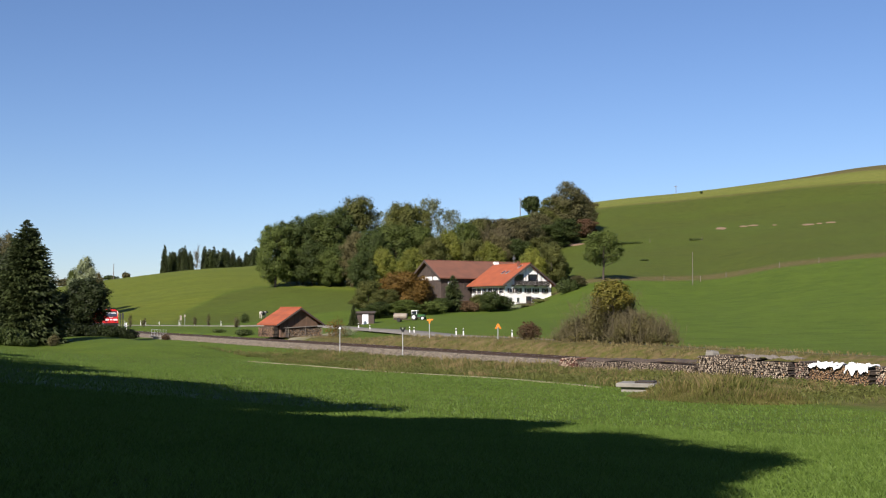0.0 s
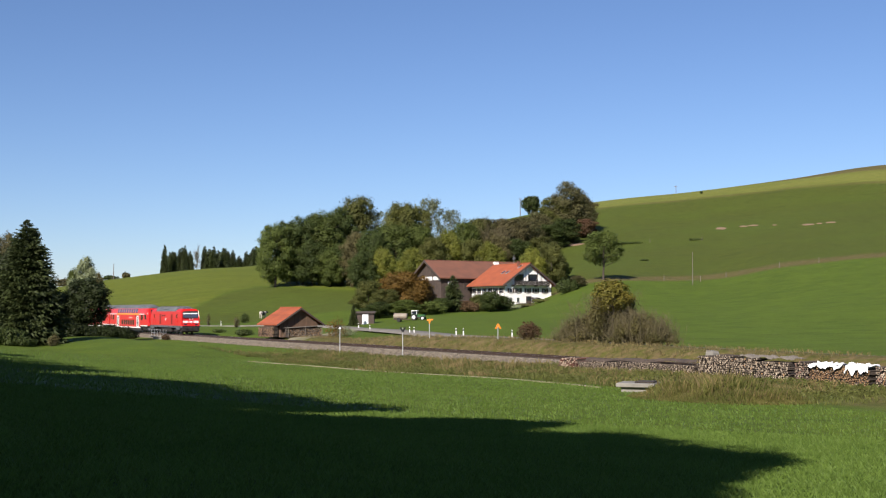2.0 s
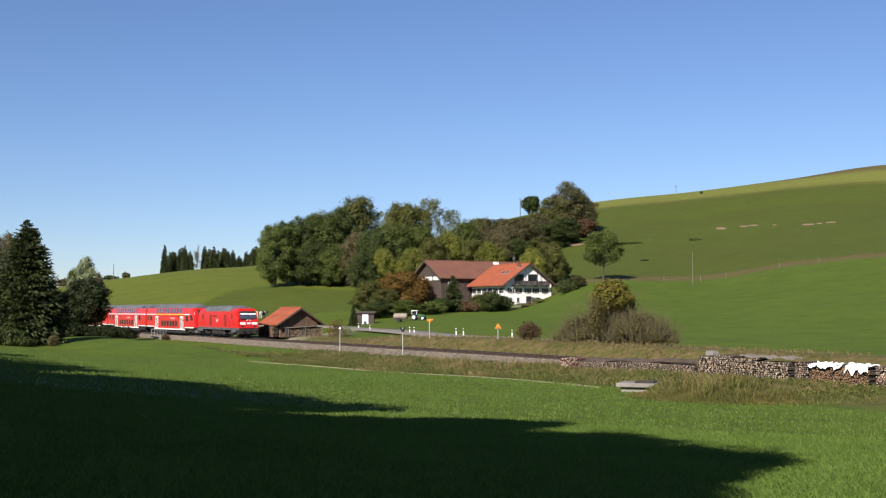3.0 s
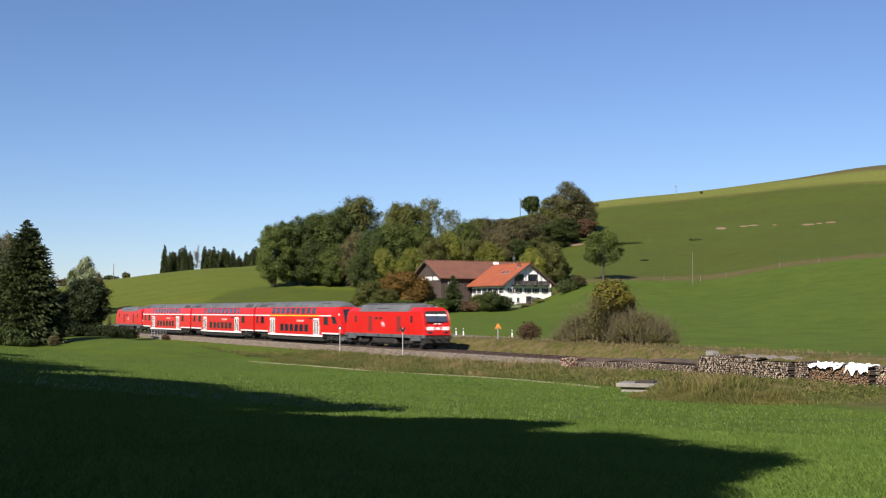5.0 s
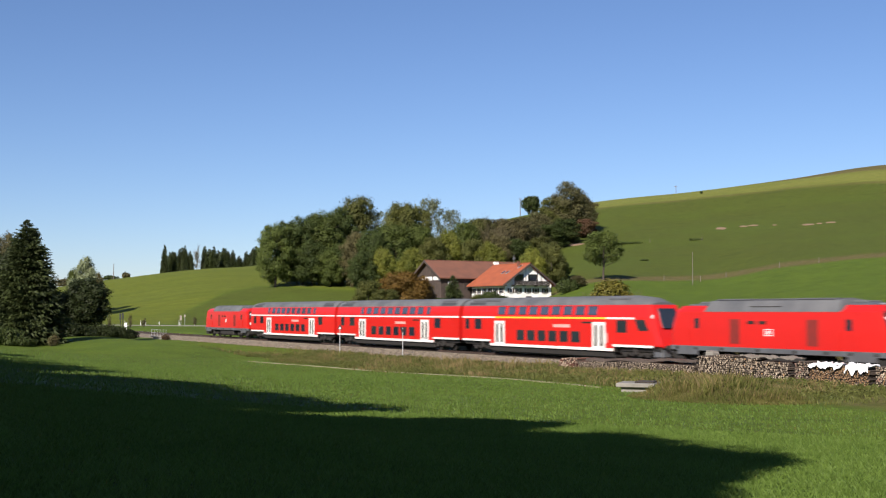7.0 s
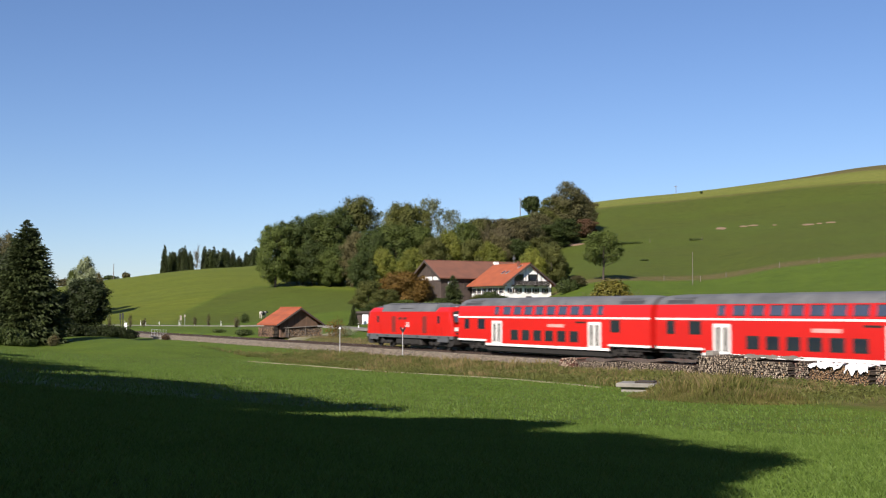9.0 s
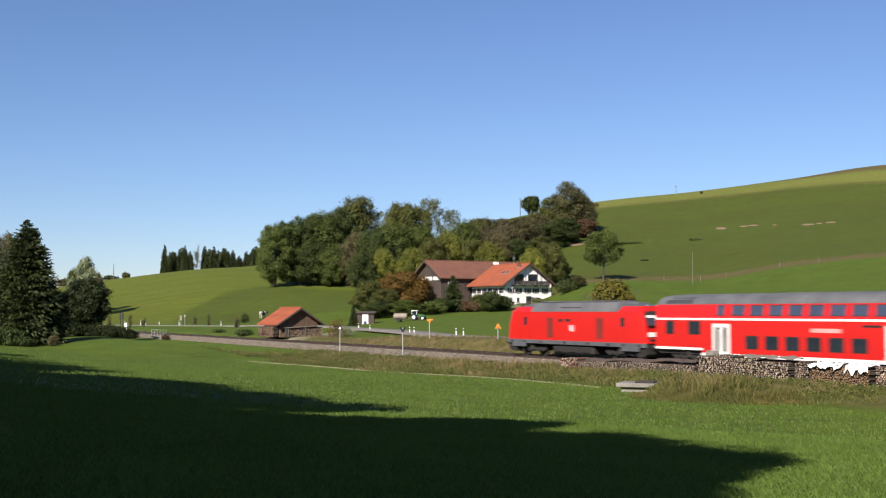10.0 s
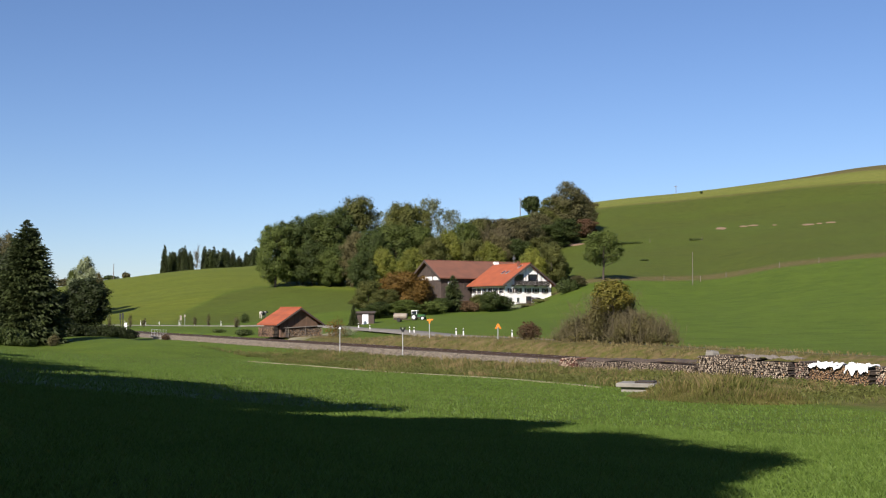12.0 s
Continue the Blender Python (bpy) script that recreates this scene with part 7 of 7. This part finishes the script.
def verge_leaves():
    """Low leafy weeds scattered in patches over the railway verge."""
    rnd = np.random.RandomState(31)
    n = 5200
    s, q = -12 + 76 * rnd.rand(n), 3.4 + 10.5 * rnd.rand(n)
    x, y = PX + s * TX + q * NX, PY + s * TY + q * NY
    ok = (noise_mask(x * 1.3 + 5, y * 1.3) > 0.42) & ~((q < 5.4) & (s > 33))
    x, y = x[ok], y[ok]
    z = land(x, y)
    h = 0.12 + 0.28 * rnd.rand(len(x))
    lobes = np.stack([x, y, z + h * 0.5, 0.15 + 0.3 * rnd.rand(len(x)), 0.15 + 0.3 * rnd.rand(len(x)), h * 0.6], 1)
    v, f = leaf_cloud(rnd, lobes, 42000, 0.06, 0.3)
    tagged(new("verge_weeds", raw("verge_weeds", v, f, G_WEED)), "low leafy weeds in patches on the railway verge", "weeds", kind="stuff")


verge_leaves()


def weed_mound():
    """The rank growth before the firewood: tall bent blades, low leaves between them and a fringe that thins into the meadow."""
    rnd = np.random.RandomState(7)
    x0, y0 = 12.7, 53.3
    root = thing("weed_mound", pose(0, 0, 0), "mound of rank olive-brown weeds and grass in the meadow", "weeds", kind="stuff")
    n = 15000
    r, a = np.sqrt(rnd.rand(n)) * (0.9 + 0.25 * rnd.rand(n)), rnd.rand(n) * 6.2832
    u, v = np.cos(a) * r * 3.8, np.sin(a) * r * 3.3
    clump = 0.75 + 0.35 * np.sin(u * 2.1 + 1.5 * np.sin(v * 1.7)) * np.sin(v * 1.9 + 0.8)
    h = np.clip(0.82 * (1.08 - r ** 2.5), 0.16, 1) * clump
    V, F = blades(rnd, x0 + u, y0 + v, h, 0.009, 0.32, 6)
    part("grass", raw("grass", V, F, G_RANK), None, root)
    k = rnd.rand(n) < 0.10
    z = land(x0 + u[k], y0 + v[k])
    lobes = np.stack([x0 + u[k], y0 + v[k], z + h[k] * 0.4, 0.16 + 0 * z, 0.16 + 0 * z, h[k] * 0.42], 1)
    V, F = leaf_cloud(rnd, lobes, 16000, 0.035, 0.3)
    part("leafage", raw("leafage", V, F, G_WEED), None, root)
    k = rnd.rand(n) < 0.12
    V, F = blades(rnd, x0 + u[k], y0 + v[k], h[k] * 1.25, 0.010, 0.3, 3)
    part("dry_stalks", raw("dry_stalks", V, F, G_DRY), None, root)


weed_mound()


motions()
